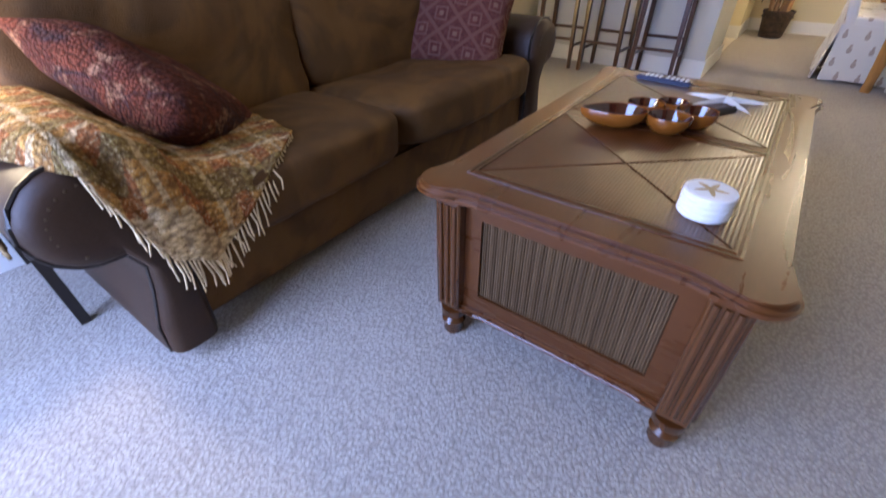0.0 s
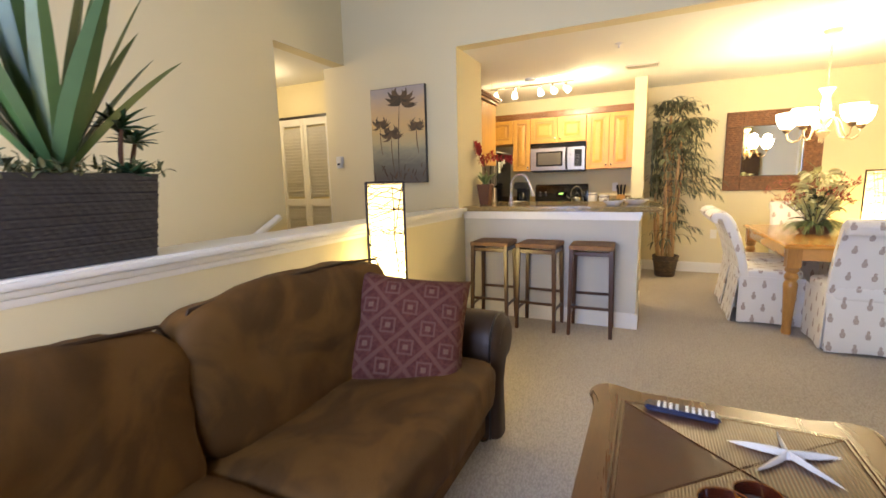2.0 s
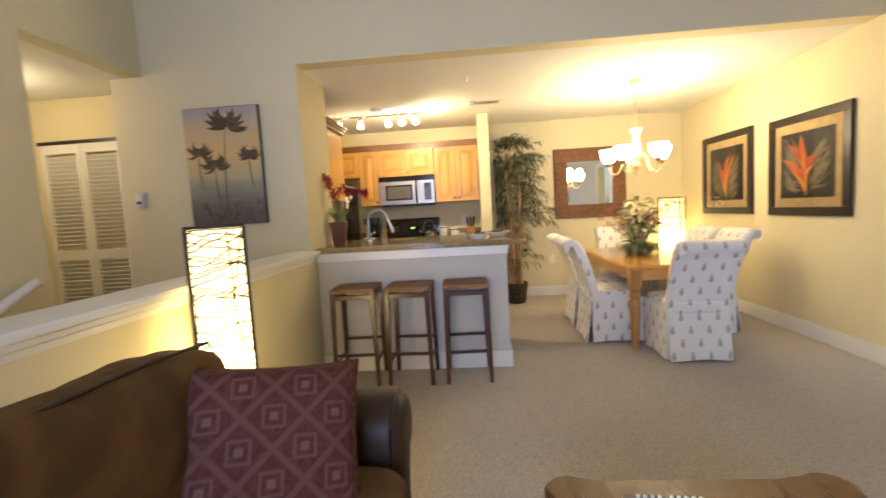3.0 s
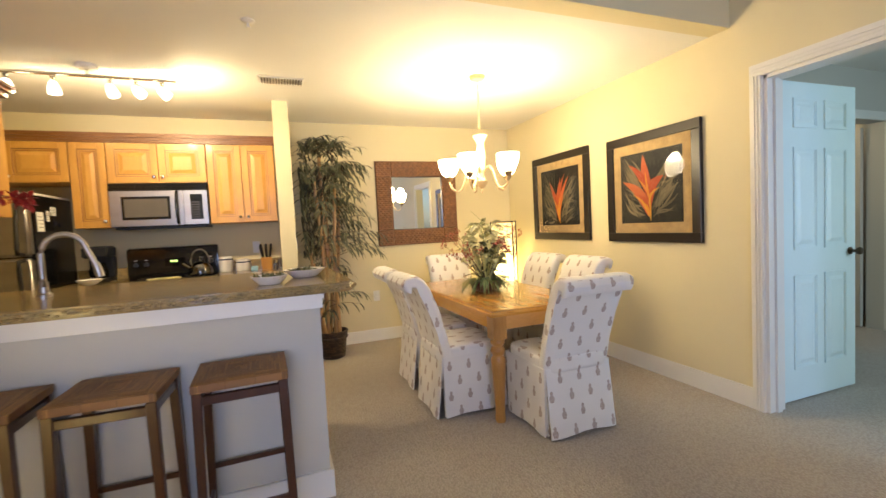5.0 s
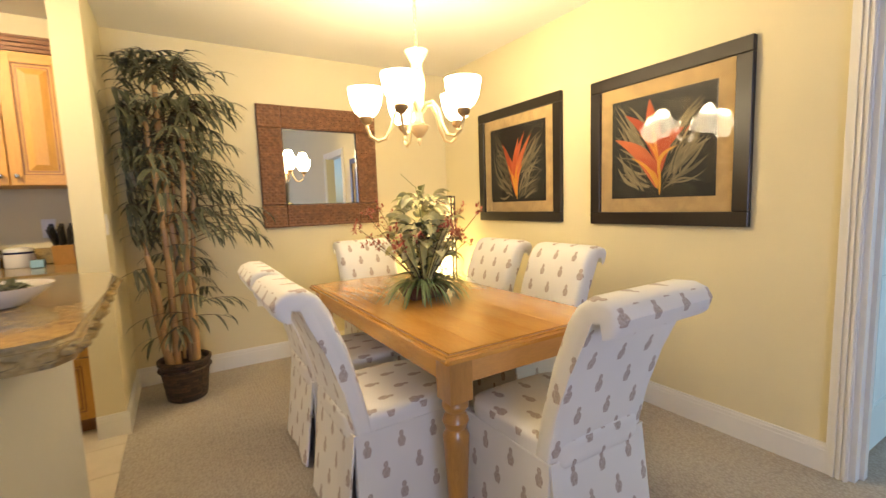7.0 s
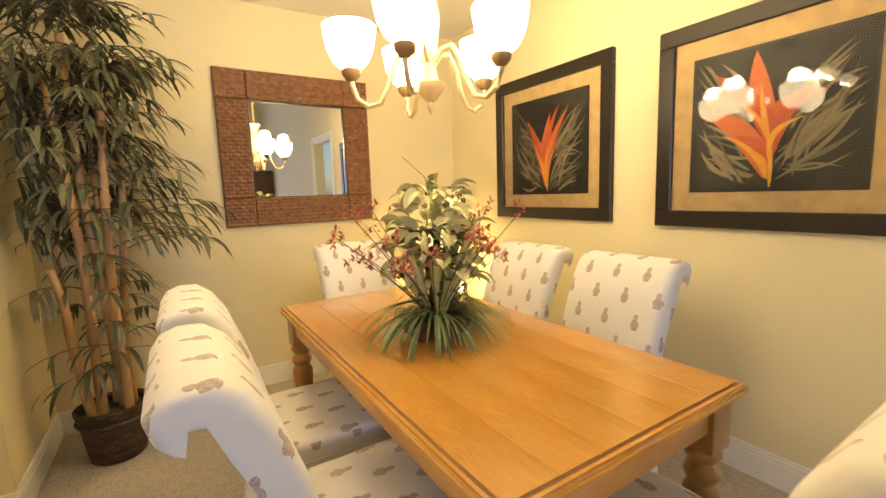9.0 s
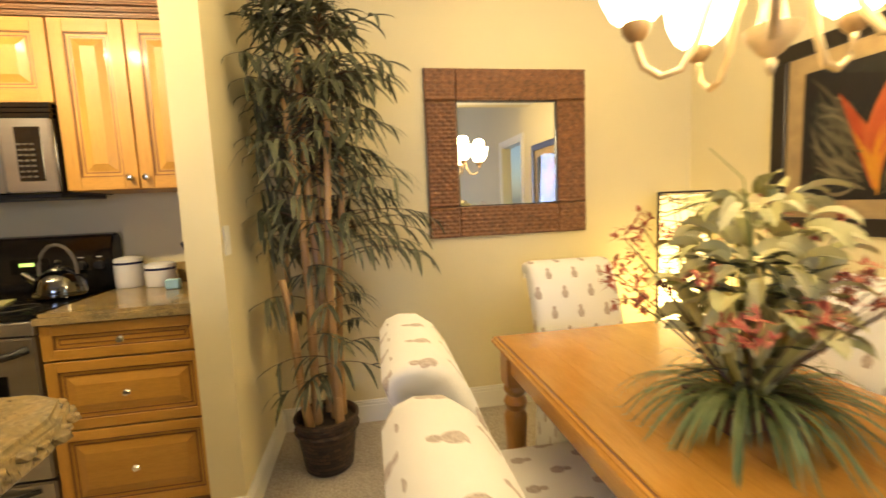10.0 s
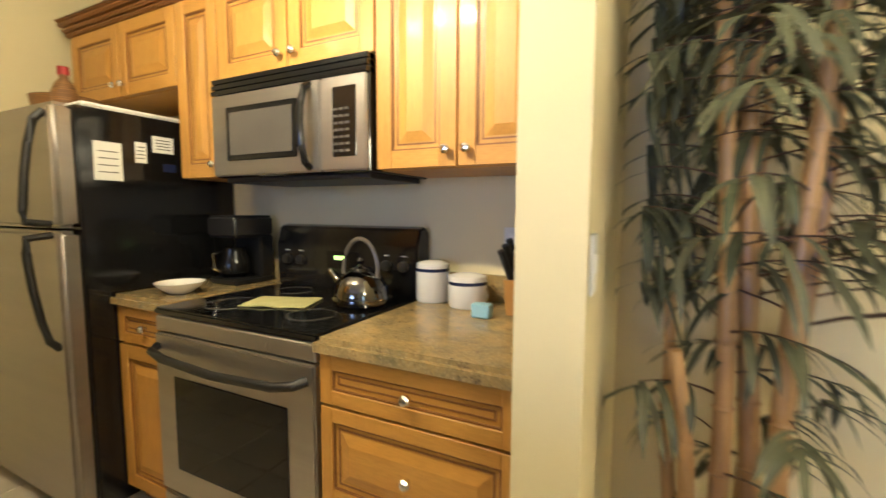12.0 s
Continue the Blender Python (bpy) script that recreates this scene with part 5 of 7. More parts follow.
def fridge():
    f = thing("fridge", "stainless and black top-freezer fridge with notes on its side", "fridge", -3.30, 5.865)
    w, h, dep = 0.795, 1.635, 0.66
    part("body", box(0, 0.0, 0.03, w, dep, h, 0.006, 2), "black_gloss", f, smooth=True)
    part("top_cover", box(0.0, 0.02, h, w, dep - 0.02, h + 0.018, 0.006, 2), "paper_white", f, "white top cover")
    for z0, z1 in ((0.06, 1.165), (1.175, h)):
        d = part("door", box(0.0, -0.075, z0, w, -0.004, z1, 0.018, 3), "steel", f, "brushed stainless door", True)
        bow = [(0.075, 1.60), (0.105, 1.565), (0.125, 1.48), (0.142, 1.36), (0.152, 1.24), (0.150, 1.20), (0.075, 1.19)] if z0 > 1 else [(0.075, 1.15), (0.150, 1.14), (0.152, 1.09), (0.142, 0.96), (0.125, 0.84), (0.105, 0.755), (0.075, 0.72)]
        part("handle", tube([(w - 0.045, -y, z) for y, z in bow], 0.014, None, 10), "black_matt", d, "black bowed handle", True)
    part("grille", box(0.02, -0.03, 0.0, w - 0.02, 0.05, 0.055, 0.004, 1), "black_matt", f)
    for y0, z0, a, b, mt in ((0.05, 1.36, 0.10, 0.15, "paper_white"), (0.20, 1.44, 0.045, 0.085, "paper_white"), (0.27, 1.49, 0.09, 0.07, "paper_white"), (0.31, 1.41, 0.055, 0.035, "blue_plastic"), (0.40, 1.40, 0.05, 0.035, "blue_plastic")):
        nt = part("note", box(w + 0.0005, y0, z0, w + 0.003, y0 + a, z0 + b), mt, f, "paper note held by a magnet" if mt == "paper_white" else "blue round magnet")
        if mt == "paper_white":
            bars = bmesh.new()
            for k in range(4):
                bx(bars, w + 0.003, y0 + a * 0.15, z0 + b * (0.2 + 0.18 * k), w + 0.0035, y0 + a * 0.85, z0 + b * (0.2 + 0.18 * k) + 0.004)
            part("writing", bars, "mw_glass", nt)


fridge()
bk = thing("basket", "straw basket on top of the fridge", "basket", -3.10, 6.10, 1.6545)
part("bowl", lathe([(0.09, 0), (0.13, 0.05), (0.14, 0.11), (0.132, 0.112), (0.12, 0.05), (0.08, 0.01)], 24), "rush", bk, smooth=True)
bo = thing("bottle", "plastic bottle with a red cap on the fridge", "bottle", -2.93, 6.02, 1.6545)
part("body", lathe([(0.045, 0), (0.05, 0.01), (0.05, 0.10), (0.035, 0.14), (0.017, 0.165), (0.017, 0.18)], 20), "rush", bo, smooth=True)
part("cap", lathe([(0.021, 0.18), (0.022, 0.185), (0.021, 0.215), (0.005, 0.218)], 18), "orchid_red", bo, "red cap", True)


def kettle():
    k = thing("kettle", "polished dark steel kettle with an arched handle on the stove", "kettle", -1.49, 6.24, 0.9125)
    part("body", lathe([(0.085, 0), (0.098, 0.008), (0.10, 0.03), (0.092, 0.07), (0.07, 0.105), (0.045, 0.12), (0.04, 0.122)], 28), "kettle_steel", k, smooth=True)
    part("lid", lathe([(0.042, 0.121), (0.036, 0.132), (0.012, 0.138), (0.008, 0.146), (0.014, 0.156), (0.008, 0.166), (0.001, 0.168)], 20), "black_gloss", k, "domed lid with a black knob", True)
    part("spout", tube([(-0.075, 0, 0.06), (-0.115, 0, 0.09), (-0.14, 0, 0.115)], 0.02, 0.012, 12), "kettle_steel", k, smooth=True)
    part("handle", tube([(0.075 * math.cos(a), 0, 0.12 + 0.115 * math.sin(a)) for a in [radians(-10 + 200 * i / 14) for i in range(15)]], 0.008, None, 8), "mw_glass", k, "grey arched handle", True)


kettle()


def canister(x, y, r, h):
    c = thing("canister", "white ceramic canister with a dark-banded lid", "canister", x, y, 0.911, 0, "canisters on the countertop")
    part("body", lathe([(r * 0.93, 0), (r, 0.008), (r, h), (r * 0.96, h + 0.003)], 26), "white_enamel", c, smooth=True)
    part("band", lathe([(r * 1.01, h - 0.012), (r * 1.02, h - 0.006), (r * 1.01, h)], 26), "blue_plastic", c, "dark blue rim band", True)
    part("lid", lathe([(r * 0.98, h + 0.003), (r * 0.98, h + 0.016), (r * 0.6, h + 0.024), (0.002, h + 0.026)], 26), "white_enamel", c, smooth=True)
    part("clasp", tube([(r * 1.0, 0, h - 0.02), (r * 1.12, 0, h - 0.05), (r * 1.02, 0, h - 0.075)], 0.004, None, 6), "chrome", c)


canister(-1.30, 6.43, 0.062, 0.125)
canister(-1.145, 6.40, 0.068, 0.092)
kb = thing("knife_block", "light wooden knife block full of black-handled knives", "knife block", -0.93, 6.40, 0.911)
kbm = prism([(-0.05, -0.07), (0.05, -0.07), (0.05, 0.07), (-0.05, 0.07)], 0, 0.12)
for v in kbm.verts:
    v.co.y -= v.co.z * 0.25
part("block", kbm, "pine_z", kb)
for i in range(3):
    for j in range(3):
        x, y = -0.03 + 0.03 * i, -0.07 + 0.04 * j
        part("knife_handle", tube([(x, y - 0.01, 0.115), (x + (i - 1) * 0.012, y - 0.05, 0.185 + 0.012 * j), (x + (i - 1) * 0.018, y - 0.065, 0.215 + 0.015 * j)], 0.0105, 0.012, 8), "black_matt", kb, smooth=True)
cm = thing("coffee_maker", "black drip coffee maker with a glass jug", "coffee maker", -2.29, 6.40, 0.911)
part("base", box(-0.09, -0.12, 0, 0.09, 0.10, 0.03, 0.008, 2), "black_matt", cm, smooth=True)
part("column", box(-0.09, 0.02, 0.03, 0.09, 0.10, 0.22, 0.008, 2), "black_matt", cm, smooth=True)
part("head", box(-0.095, -0.12, 0.21, 0.095, 0.10, 0.31, 0.014, 3), "black_matt", cm, smooth=True)
part("jug", lathe([(0.05, 0.032), (0.068, 0.05), (0.07, 0.10), (0.05, 0.15), (0.052, 0.165)], 22), "dark_glass", cm, "dark glass coffee jug", True, m=pose(0, -0.05, 0))
part("jug_handle", tube([(0.0, -0.11, 0.15), (0, -0.155, 0.14), (0, -0.155, 0.08), (0, -0.115, 0.06)], 0.008, None, 8), "chrome", cm, smooth=True)
bw_ = tagged(part("bowl", lathe([(0.035, 0), (0.045, 0.004), (0.08, 0.03), (0.092, 0.045), (0.086, 0.045), (0.07, 0.03), (0.035, 0.010), (0.001, 0.008)], 32), "white_enamel", None, "", True, m=pose(-2.27, 6.08, 0.911)), "white ceramic bowl on the granite countertop", "bowl")
tw = bmesh.new()
bmesh.ops.create_grid(tw, x_segments=14, y_segments=10, size=0.5)
for v in tw.verts:
    v.co = Vector((v.co.x * 0.24, v.co.y * 0.16, 0.006 + 0.004 * noise.noise(v.co * 4)))
bmesh.ops.solidify(tw, geom=tw.faces[:], thickness=0.004)
tagged(part("kitchen_towel", tw, "hood_pale", None, "", True, m=pose(-1.76, 6.13, 0.911, 0, 0, 20)), "folded pale yellow towel on the stove top", "towel")
tagged(part("sponge_box", box(-0.03, -0.02, 0, 0.03, 0.02, 0.045, 0.004, 1), M["carton_blue"], None, "", True, m=pose(-1.04, 6.27, 0.911)), "small pale blue box beside the canisters", "box")
sh = thing("salt_shaker", "small glass shaker with a metal top", "shaker", -0.85, 6.27, 0.911)
part("body", lathe([(0.018, 0), (0.02, 0.01), (0.017, 0.06)], 14), "mw_glass", sh, smooth=True)
part("top", lathe([(0.018, 0.06), (0.018, 0.08), (0.008, 0.09)], 14), "chrome", sh, smooth=True)

# on the bar
fa = thing("faucet", "brushed steel gooseneck kitchen faucet on the bar counter", "faucet", -1.83, 4.27, 1.012)
part("base", lathe([(0.03, 0), (0.03, 0.012), (0.02, 0.02), (0.019, 0.07)], 20), "steel", fa, smooth=True)
part("neck", tube([(0, 0, 0.06), (0, 0, 0.20)] + [(0.085 - 0.085 * math.cos(a), 0.01, 0.20 + 0.085 * math.sin(a)) for a in [radians(15 * i) for i in range(1, 11)]] + [(0.19, 0.015, 0.16), (0.205, 0.015, 0.11)], 0.013, None, 12), "steel", fa, smooth=True)
part("spray_head", lathe([(0.016, 0), (0.019, 0.02), (0.016, 0.07)], 16), "steel", fa, smooth=True, m=pose(0.215, 0.015, 0.075, 0, -14, 0))
part("lever", tube([(0, 0, 0.05), (0.02, -0.04, 0.06), (0.03, -0.07, 0.085)], 0.008, 0.006, 8), "steel", fa, smooth=True)


def serving_bowl(x, y, r, label):
    b = thing("serving_dish", label, "dish", x, y, 1.013)
    part("dish", lathe([(r * 0.55, 0), (r * 0.6, 0.004), (r * 0.95, 0.035), (r, 0.042), (r * 0.94, 0.042), (r * 0.55, 0.012), (0.001, 0.01)], 28), "white_enamel", b, smooth=True)
    f = bmesh.new()
    for i in range(70):
        a, q = random.uniform(0, 6.28), r * 0.8 * random.random() ** 0.5
        c0 = Vector((q * math.cos(a), q * math.sin(a), 0.03 + 0.012 * random.random()))
        d = Vector((random.uniform(-1, 1), random.uniform(-1, 1), 0.3)).normalized() * 0.028
        s = d.cross(Vector((0, 0, 1))).normalized() * 0.009
        f.faces.new([f.verts.new(p) for p in (c0 - d, c0 + s, c0 + d, c0 - s)])
    part("potpourri", f, "moss", b, "dried leaves in the dish")


serving_bowl(-0.86, 3.97, 0.085, "white dish with dried leaves on the bar counter")
serving_bowl(-0.69, 4.20, 0.11, "wide white dish with dried leaves on the bar counter")


# ---------------------------------------------------------------- lamps
def track_light():
    t = thing("track_light", "steel ceiling track with five lit spotlights", "light", -1.89, 5.22, H)
    part("rail", box(-0.52, -0.010, -0.078, 0.50, 0.010, -0.062, 0.003, 1), "chrome", t, smooth=True)
    part("canopy", lathe([(0.05, -0.03), (0.06, -0.02), (0.06, 0.0)], 24), "trim", t, smooth=True)
    part("stem", tube([(0, 0, -0.03), (0, 0, -0.064)], 0.010), "chrome", t)
    for x in (-0.46, 0.44):
        part("stem", tube([(x, 0, -0.062), (x, 0, 0.0)], 0.005), "chrome", t)
    # place along the rail, aim, watts
    for x, tx, ty, tz, watts in ((-0.41, -0.2, 0.6, -0.7, 5), (-0.18, -0.1, 0.5, -0.8, 6), (0.12, 0.1, 0.7, -0.6, 12), (0.265, 0.3, 1.0, -0.35, 14), (0.41, 0.6, 0.7, -0.5, 38)):
        d = Vector((tx, ty, tz)).normalized()
        m = Matrix.Translation((x, 0, -0.145)) @ d.to_track_quat("-Z", "Y").to_matrix().to_4x4()
        part("spot_head", lathe([(0.034, -0.05), (0.035, -0.045), (0.030, -0.01), (0.020, 0.022), (0.008, 0.03)], 20, cap=False), "spot_glass", t, "lit frosted glass spot shade", True, m=m)
        part("spot_arm", tube([(x, 0, -0.075), (x, 0, -0.118)], 0.006), "chrome", t)
        part("spot_collar", lathe([(0.012, -0.082), (0.016, -0.090), (0.012, -0.102)], 14), "chrome", t, smooth=True, m=pose(x, 0, 0))
        part("bulb", lathe([(0.028, -0.046), (0.020, -0.030), (0.001, -0.028)], 18), "bulb", t, "lit spot bulb", True, m=m)
        w = Matrix.Translation((-1.89, 5.22, H)) @ m @ Matrix.Translation((0, 0, -0.062))
        lamp("spot_light", "POINT", watts, (1.0, 0.78, 0.44), Matrix.Translation(w.translation), 0.02)
        if ty > 0.6:
            lamp("spot_beam", "SPOT", 30, (1.0, 0.78, 0.44), w, 0.02, None, 62)


track_light()


def chandelier():
    c = thing("chandelier", "cream metal chandelier with five lit bowl shades", "chandelier", 0.722, 4.855, H)
    part("canopy", lathe([(0.012, -0.04), (0.05, -0.03), (0.062, -0.012), (0.064, 0.0)], 24), "brass", c, smooth=True)
    ch = bmesh.new()
    z = -0.04
    k = 0
    while z > -0.45:
        ring = [(0.008 * math.cos(a), 0, z - 0.016 + 0.016 * math.sin(a)) for a in [2 * math.pi * i / 10 for i in range(11)]]
        if k % 2:
            ring = [(0, p[0], p[2]) for p in ring]
        tube(ring, 0.0022, None, 5, ch)
        z -= 0.026
        k += 1
    part("chain", ch, "brass", c, "thin metal chain")
    part("column", lathe([(0.002, -0.912), (0.008, -0.900), (0.012, -0.885), (0.008, -0.875), (0.022, -0.865), (0.045, -0.835), (0.05, -0.815), (0.028, -0.805), (0.020, -0.770), (0.030, -0.670), (0.038, -0.610), (0.028, -0.550), (0.026, -0.520), (0.05, -0.475), (0.058, -0.460), (0.012, -0.455), (0.006, -0.445)], 24), "brass", c, smooth=True)
    for i in range(5):
        a = radians(72 * i + 8)
        ca, sa = math.cos(a), math.sin(a)
        pts = []
        for r, z in ((0.022, -0.750), (0.05, -0.715), (0.085, -0.710), (0.115, -0.750), (0.135, -0.820), (0.165, -0.875), (0.205, -0.885), (0.24, -0.860), (0.255, -0.815), (0.255, -0.795)):
            pts.append((r * ca, r * sa, z))
        arm = part("arm", tube(pts, 0.0085, None, 10), "brass", c, "scrolled arm", True)
        part("cup", lathe([(0.010, -0.805), (0.018, -0.800), (0.030, -0.785), (0.032, -0.768), (0.028, -0.765)], 18), "brass_dark", arm, smooth=True, m=pose(0.255 * ca, 0.255 * sa, 0))
        part("shade", lathe([(0.032, -0.766), (0.055, -0.745), (0.074, -0.705), (0.083, -0.655), (0.085, -0.635), (0.081, -0.635), (0.070, -0.705), (0.05, -0.740), (0.03, -0.758)], 28, cap=False), "shade", arm, "lit alabaster glass bowl", True, m=pose(0.255 * ca, 0.255 * sa, 0))
        lamp("chandelier_light", "POINT", 16, (1.0, 0.78, 0.44), Matrix.Translation((0.722 + 0.255 * ca, 4.855 + 0.255 * sa, H - 0.60)), 0.05)


chandelier()


def floor_lamp(x, y, h, w, label, turn):
    l = thing("floor_lamp", label, "lamp", x, y, 0, turn)
    part("shade", box(-w / 2 + 0.006, -w / 2 + 0.006, 0.05, w / 2 - 0.006, w / 2 - 0.006, h - 0.004, 0.004, 1), "paper", l, "glowing paper shade")
    part("base", box(-w / 2, -w / 2, 0, w / 2, w / 2, 0.05, 0.006, 1), "rattan_dark", l)
    rng = random.Random(int(x * 100))
    for sx in (-1, 1):
        for sy in (-1, 1):
            part("corner_rod", tube([(sx * w / 2, sy * w / 2, 0.02), (sx * w / 2, sy * w / 2, h)], 0.007, None, 8), "rattan_dark", l, smooth=True)
    for z in (0.06, h):
        part("rim", tube([(-w / 2, -w / 2, z), (w / 2, -w / 2, z), (w / 2, w / 2, z), (-w / 2, w / 2, z), (-w / 2, -w / 2, z)], 0.007, None, 6), "rattan_dark", l)
    vine = bmesh.new()
    for side in range(4):
        m = Matrix.Rotation(radians(90 * side), 4, "Z")
        for k in range(int(h / 0.020)):
            z = 0.07 + k * 0.020 + rng.uniform(-0.01, 0.01)
            zz = z
            pts = []
            for i in range(8):
                u = -w / 2 + w * i / 7
                pts.append(m @ Vector((u, -w / 2 - 0.002 - 0.004 * rng.random(), min(h - 0.01, max(0.06, zz)))))
                zz += rng.uniform(-0.022, 0.022)
            tube(pts, 0.0024, None, 4, vine)
        for k in range(4):
            u = rng.uniform(-w / 2, w / 2)
            pts = []
            for i in range(9):
                pts.append(m @ Vector((max(-w / 2, min(w / 2, u)), -w / 2 - 0.004, 0.07 + (h - 0.09) * i / 8)))
                u += rng.uniform(-0.03, 0.03)
            tube(pts, 0.0024, None, 4, vine)
    part("vine_mesh", vine, "rattan_dark", l, "tangled dark vine mesh")
    return l


floor_lamp(-1.955, 2.18, 1.24, 0.205, "lit square paper floor lamp in dark vines behind the sofa", 31)
floor_lamp(1.68, 6.27, 1.26, 0.25, "lit square paper floor lamp in dark vines, dining corner", -40)
# unseen lamps inferred in the stairwell and the hall, made as bare point lights
lamp("stair_lamp", "POINT", 3.5, (1.0, 0.76, 0.44), Matrix.Translation((-3.0, 0.85, 0.62)), 0.10)
# added warm fill above the side table, where no lamp stands
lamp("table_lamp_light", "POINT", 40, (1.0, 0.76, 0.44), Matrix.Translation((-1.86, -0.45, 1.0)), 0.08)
lamp("hall_lamp", "POINT", 17, (1.0, 0.80, 0.52), Matrix.Translation((-4.3, 3.3, 2.2)), 0.12)


# ---------------------------------------------------------------- wall things
def woven(w, h, row, knot, turned):
    """Padded slab of woven strands, w wide in x and h high in z, standing 4 cm out towards -y."""
    bm = bmesh.new()
    nx, nz = max(8, int(w / 0.0055)), max(8, int(h / 0.0055))
    g = []
    for i in range(nx + 1):
        col = []
        for j in range(nz + 1):
            x, z = w * i / nx, h * j / nz
            a, b = (z, x) if not turned else (x, z)
            k = int(a / row)
            rib = abs(math.sin(math.pi * a / row)) ** 0.7 * (0.25 + 0.75 * abs(math.sin(math.pi * (b / knot + 0.5 * (k % 2)))) ** 0.6)
            rim = min(1.0, min(x, w - x, z, h - z) / 0.005)
            y = -0.031 - 0.003 * rim - 0.016 * rib * rim + 0.002 * noise.noise(Vector((x * 40, z * 40, row * 99)))
            col.append(bm.verts.new((x, y, z)))
        g.append(col)
    for a, b in zip(g, g[1:]):
        for j in range(nz):
            bm.faces.new((a[j], b[j], b[j + 1], a[j + 1]))
    edge = [c[0] for c in g] + g[-1][1:] + [c[-1] for c in g[-2::-1]] + g[0][-2:0:-1]
    low = [bm.verts.new((v.co.x, 0, v.co.z)) for v in edge]
    n = len(edge)
    for i in range(n):
        bm.faces.new((edge[i], low[i], low[(i + 1) % n], edge[(i + 1) % n]))
    return bm


def wall_mirror():
    m = thing("wall_mirror", "square mirror in a wide woven brown frame", "mirror", 0.236, SN, 1.055)
    w, h, f = 0.955, 0.945, 0.175
    for x0, z0 in ((0, 0), (w - f, 0), (0, h - f), (w - f, h - f)):
        part("frame_corner", woven(f, f, 0.022, 0.044, False), "hyacinth", m, smooth="all", m=pose(x0, 0, z0))
    for x0, z0, ww, hh, up in ((f, 0, w - 2 * f, f, False), (f, h - f, w - 2 * f, f, False), (0, f, f, h - 2 * f, False), (w - f, f, f, h - 2 * f, False)):
        part("frame_side", woven(ww - 0.002, hh - 0.002, 0.0225, 0.045, up), "hyacinth", m, "woven water hyacinth", "all", m=pose(x0 + 0.001, 0, z0 + 0.001))
    part("glass", box(f - 0.004, -0.014, f - 0.004, w - f + 0.004, -0.008, h - f + 0.004), "mirror", m, "clear mirror glass")
    bv = bmesh.new()
    for x0, z0, x1, z1 in ((f, f, f + 0.006, h - f), (w - f - 0.006, f, w - f, h - f), (f, f, w - f, f + 0.006), (f, h - f - 0.006, w - f, h - f)):
        bx(bv, x0, -0.030, z0, x1, -0.0145, z1)
    part("inner_rim", bv, "frame_black", m)


wall_mirror()


def petal(bm, base, tip, width, bend, n=8, lift=0.0):
    """Flat tapering blade in y (across) and z (up), bowed to one side."""
    b, t = Vector(base), Vector(tip)
    d = t - b
    s = Vector((-d.y, d.x)).normalized()
    lo, hi = [], []
    for i in range(n + 1):
        f = i / n
        c = b + d * f + s * bend * math.sin(math.pi * f)
        w = width * math.sin(math.pi * min(1, 0.08 + 0.92 * f)) ** 0.8 * (1 - 0.35 * f)
        lo.append(bm.verts.new((0, c.x - s.x * w / 2, c.y - s.y * w / 2)))
        hi.append(bm.verts.new((0, c.x + s.x * w / 2, c.y + s.y * w / 2)))
    for i in range(n):
        bm.faces.new((lo[i], lo[i + 1], hi[i + 1], hi[i]))
    bmesh.ops.translate(bm, verts=lo + hi, vec=(lift, 0, 0))


def paint(name, a, b):
    return leaf_material(name, a, b, 0.6)


M["art_dark"] = plain("art_ground", (0.018, 0.017, 0.014), 0.6, 0, 0.5, 20, 0, 6)
M["art_red"] = paint("art_red", (0.50, 0.075, 0.022), (0.64, 0.17, 0.05))
M["art_gold"] = paint("art_gold", (0.75, 0.40, 0.04), (0.75, 0.26, 0.03))
M["art_leaf"] = paint("art_leaf", (0.08, 0.070, 0.038), (0.32, 0.26, 0.14))
m_, t_, b_ = principled("picture_glass")
tr = t_.nodes.new("ShaderNodeBsdfTransparent")
gl = t_.nodes.new("ShaderNodeBsdfGlossy")
gl.inputs["Roughness"].default_value = 0.02
fr = t_.nodes.new("ShaderNodeFresnel")
fr.inputs[0].default_value = 1.5
mx = t_.nodes.new("ShaderNodeMixShader")
for a_, b2 in ((fr.outputs[0], mx.inputs[0]), (tr.outputs[0], mx.inputs[1]), (gl.outputs[0], mx.inputs[2]), (mx.outputs[0], t_.nodes["Material Output"].inputs[0])):
    t_.links.new(a_, b2)
M["picture_glass"] = m_


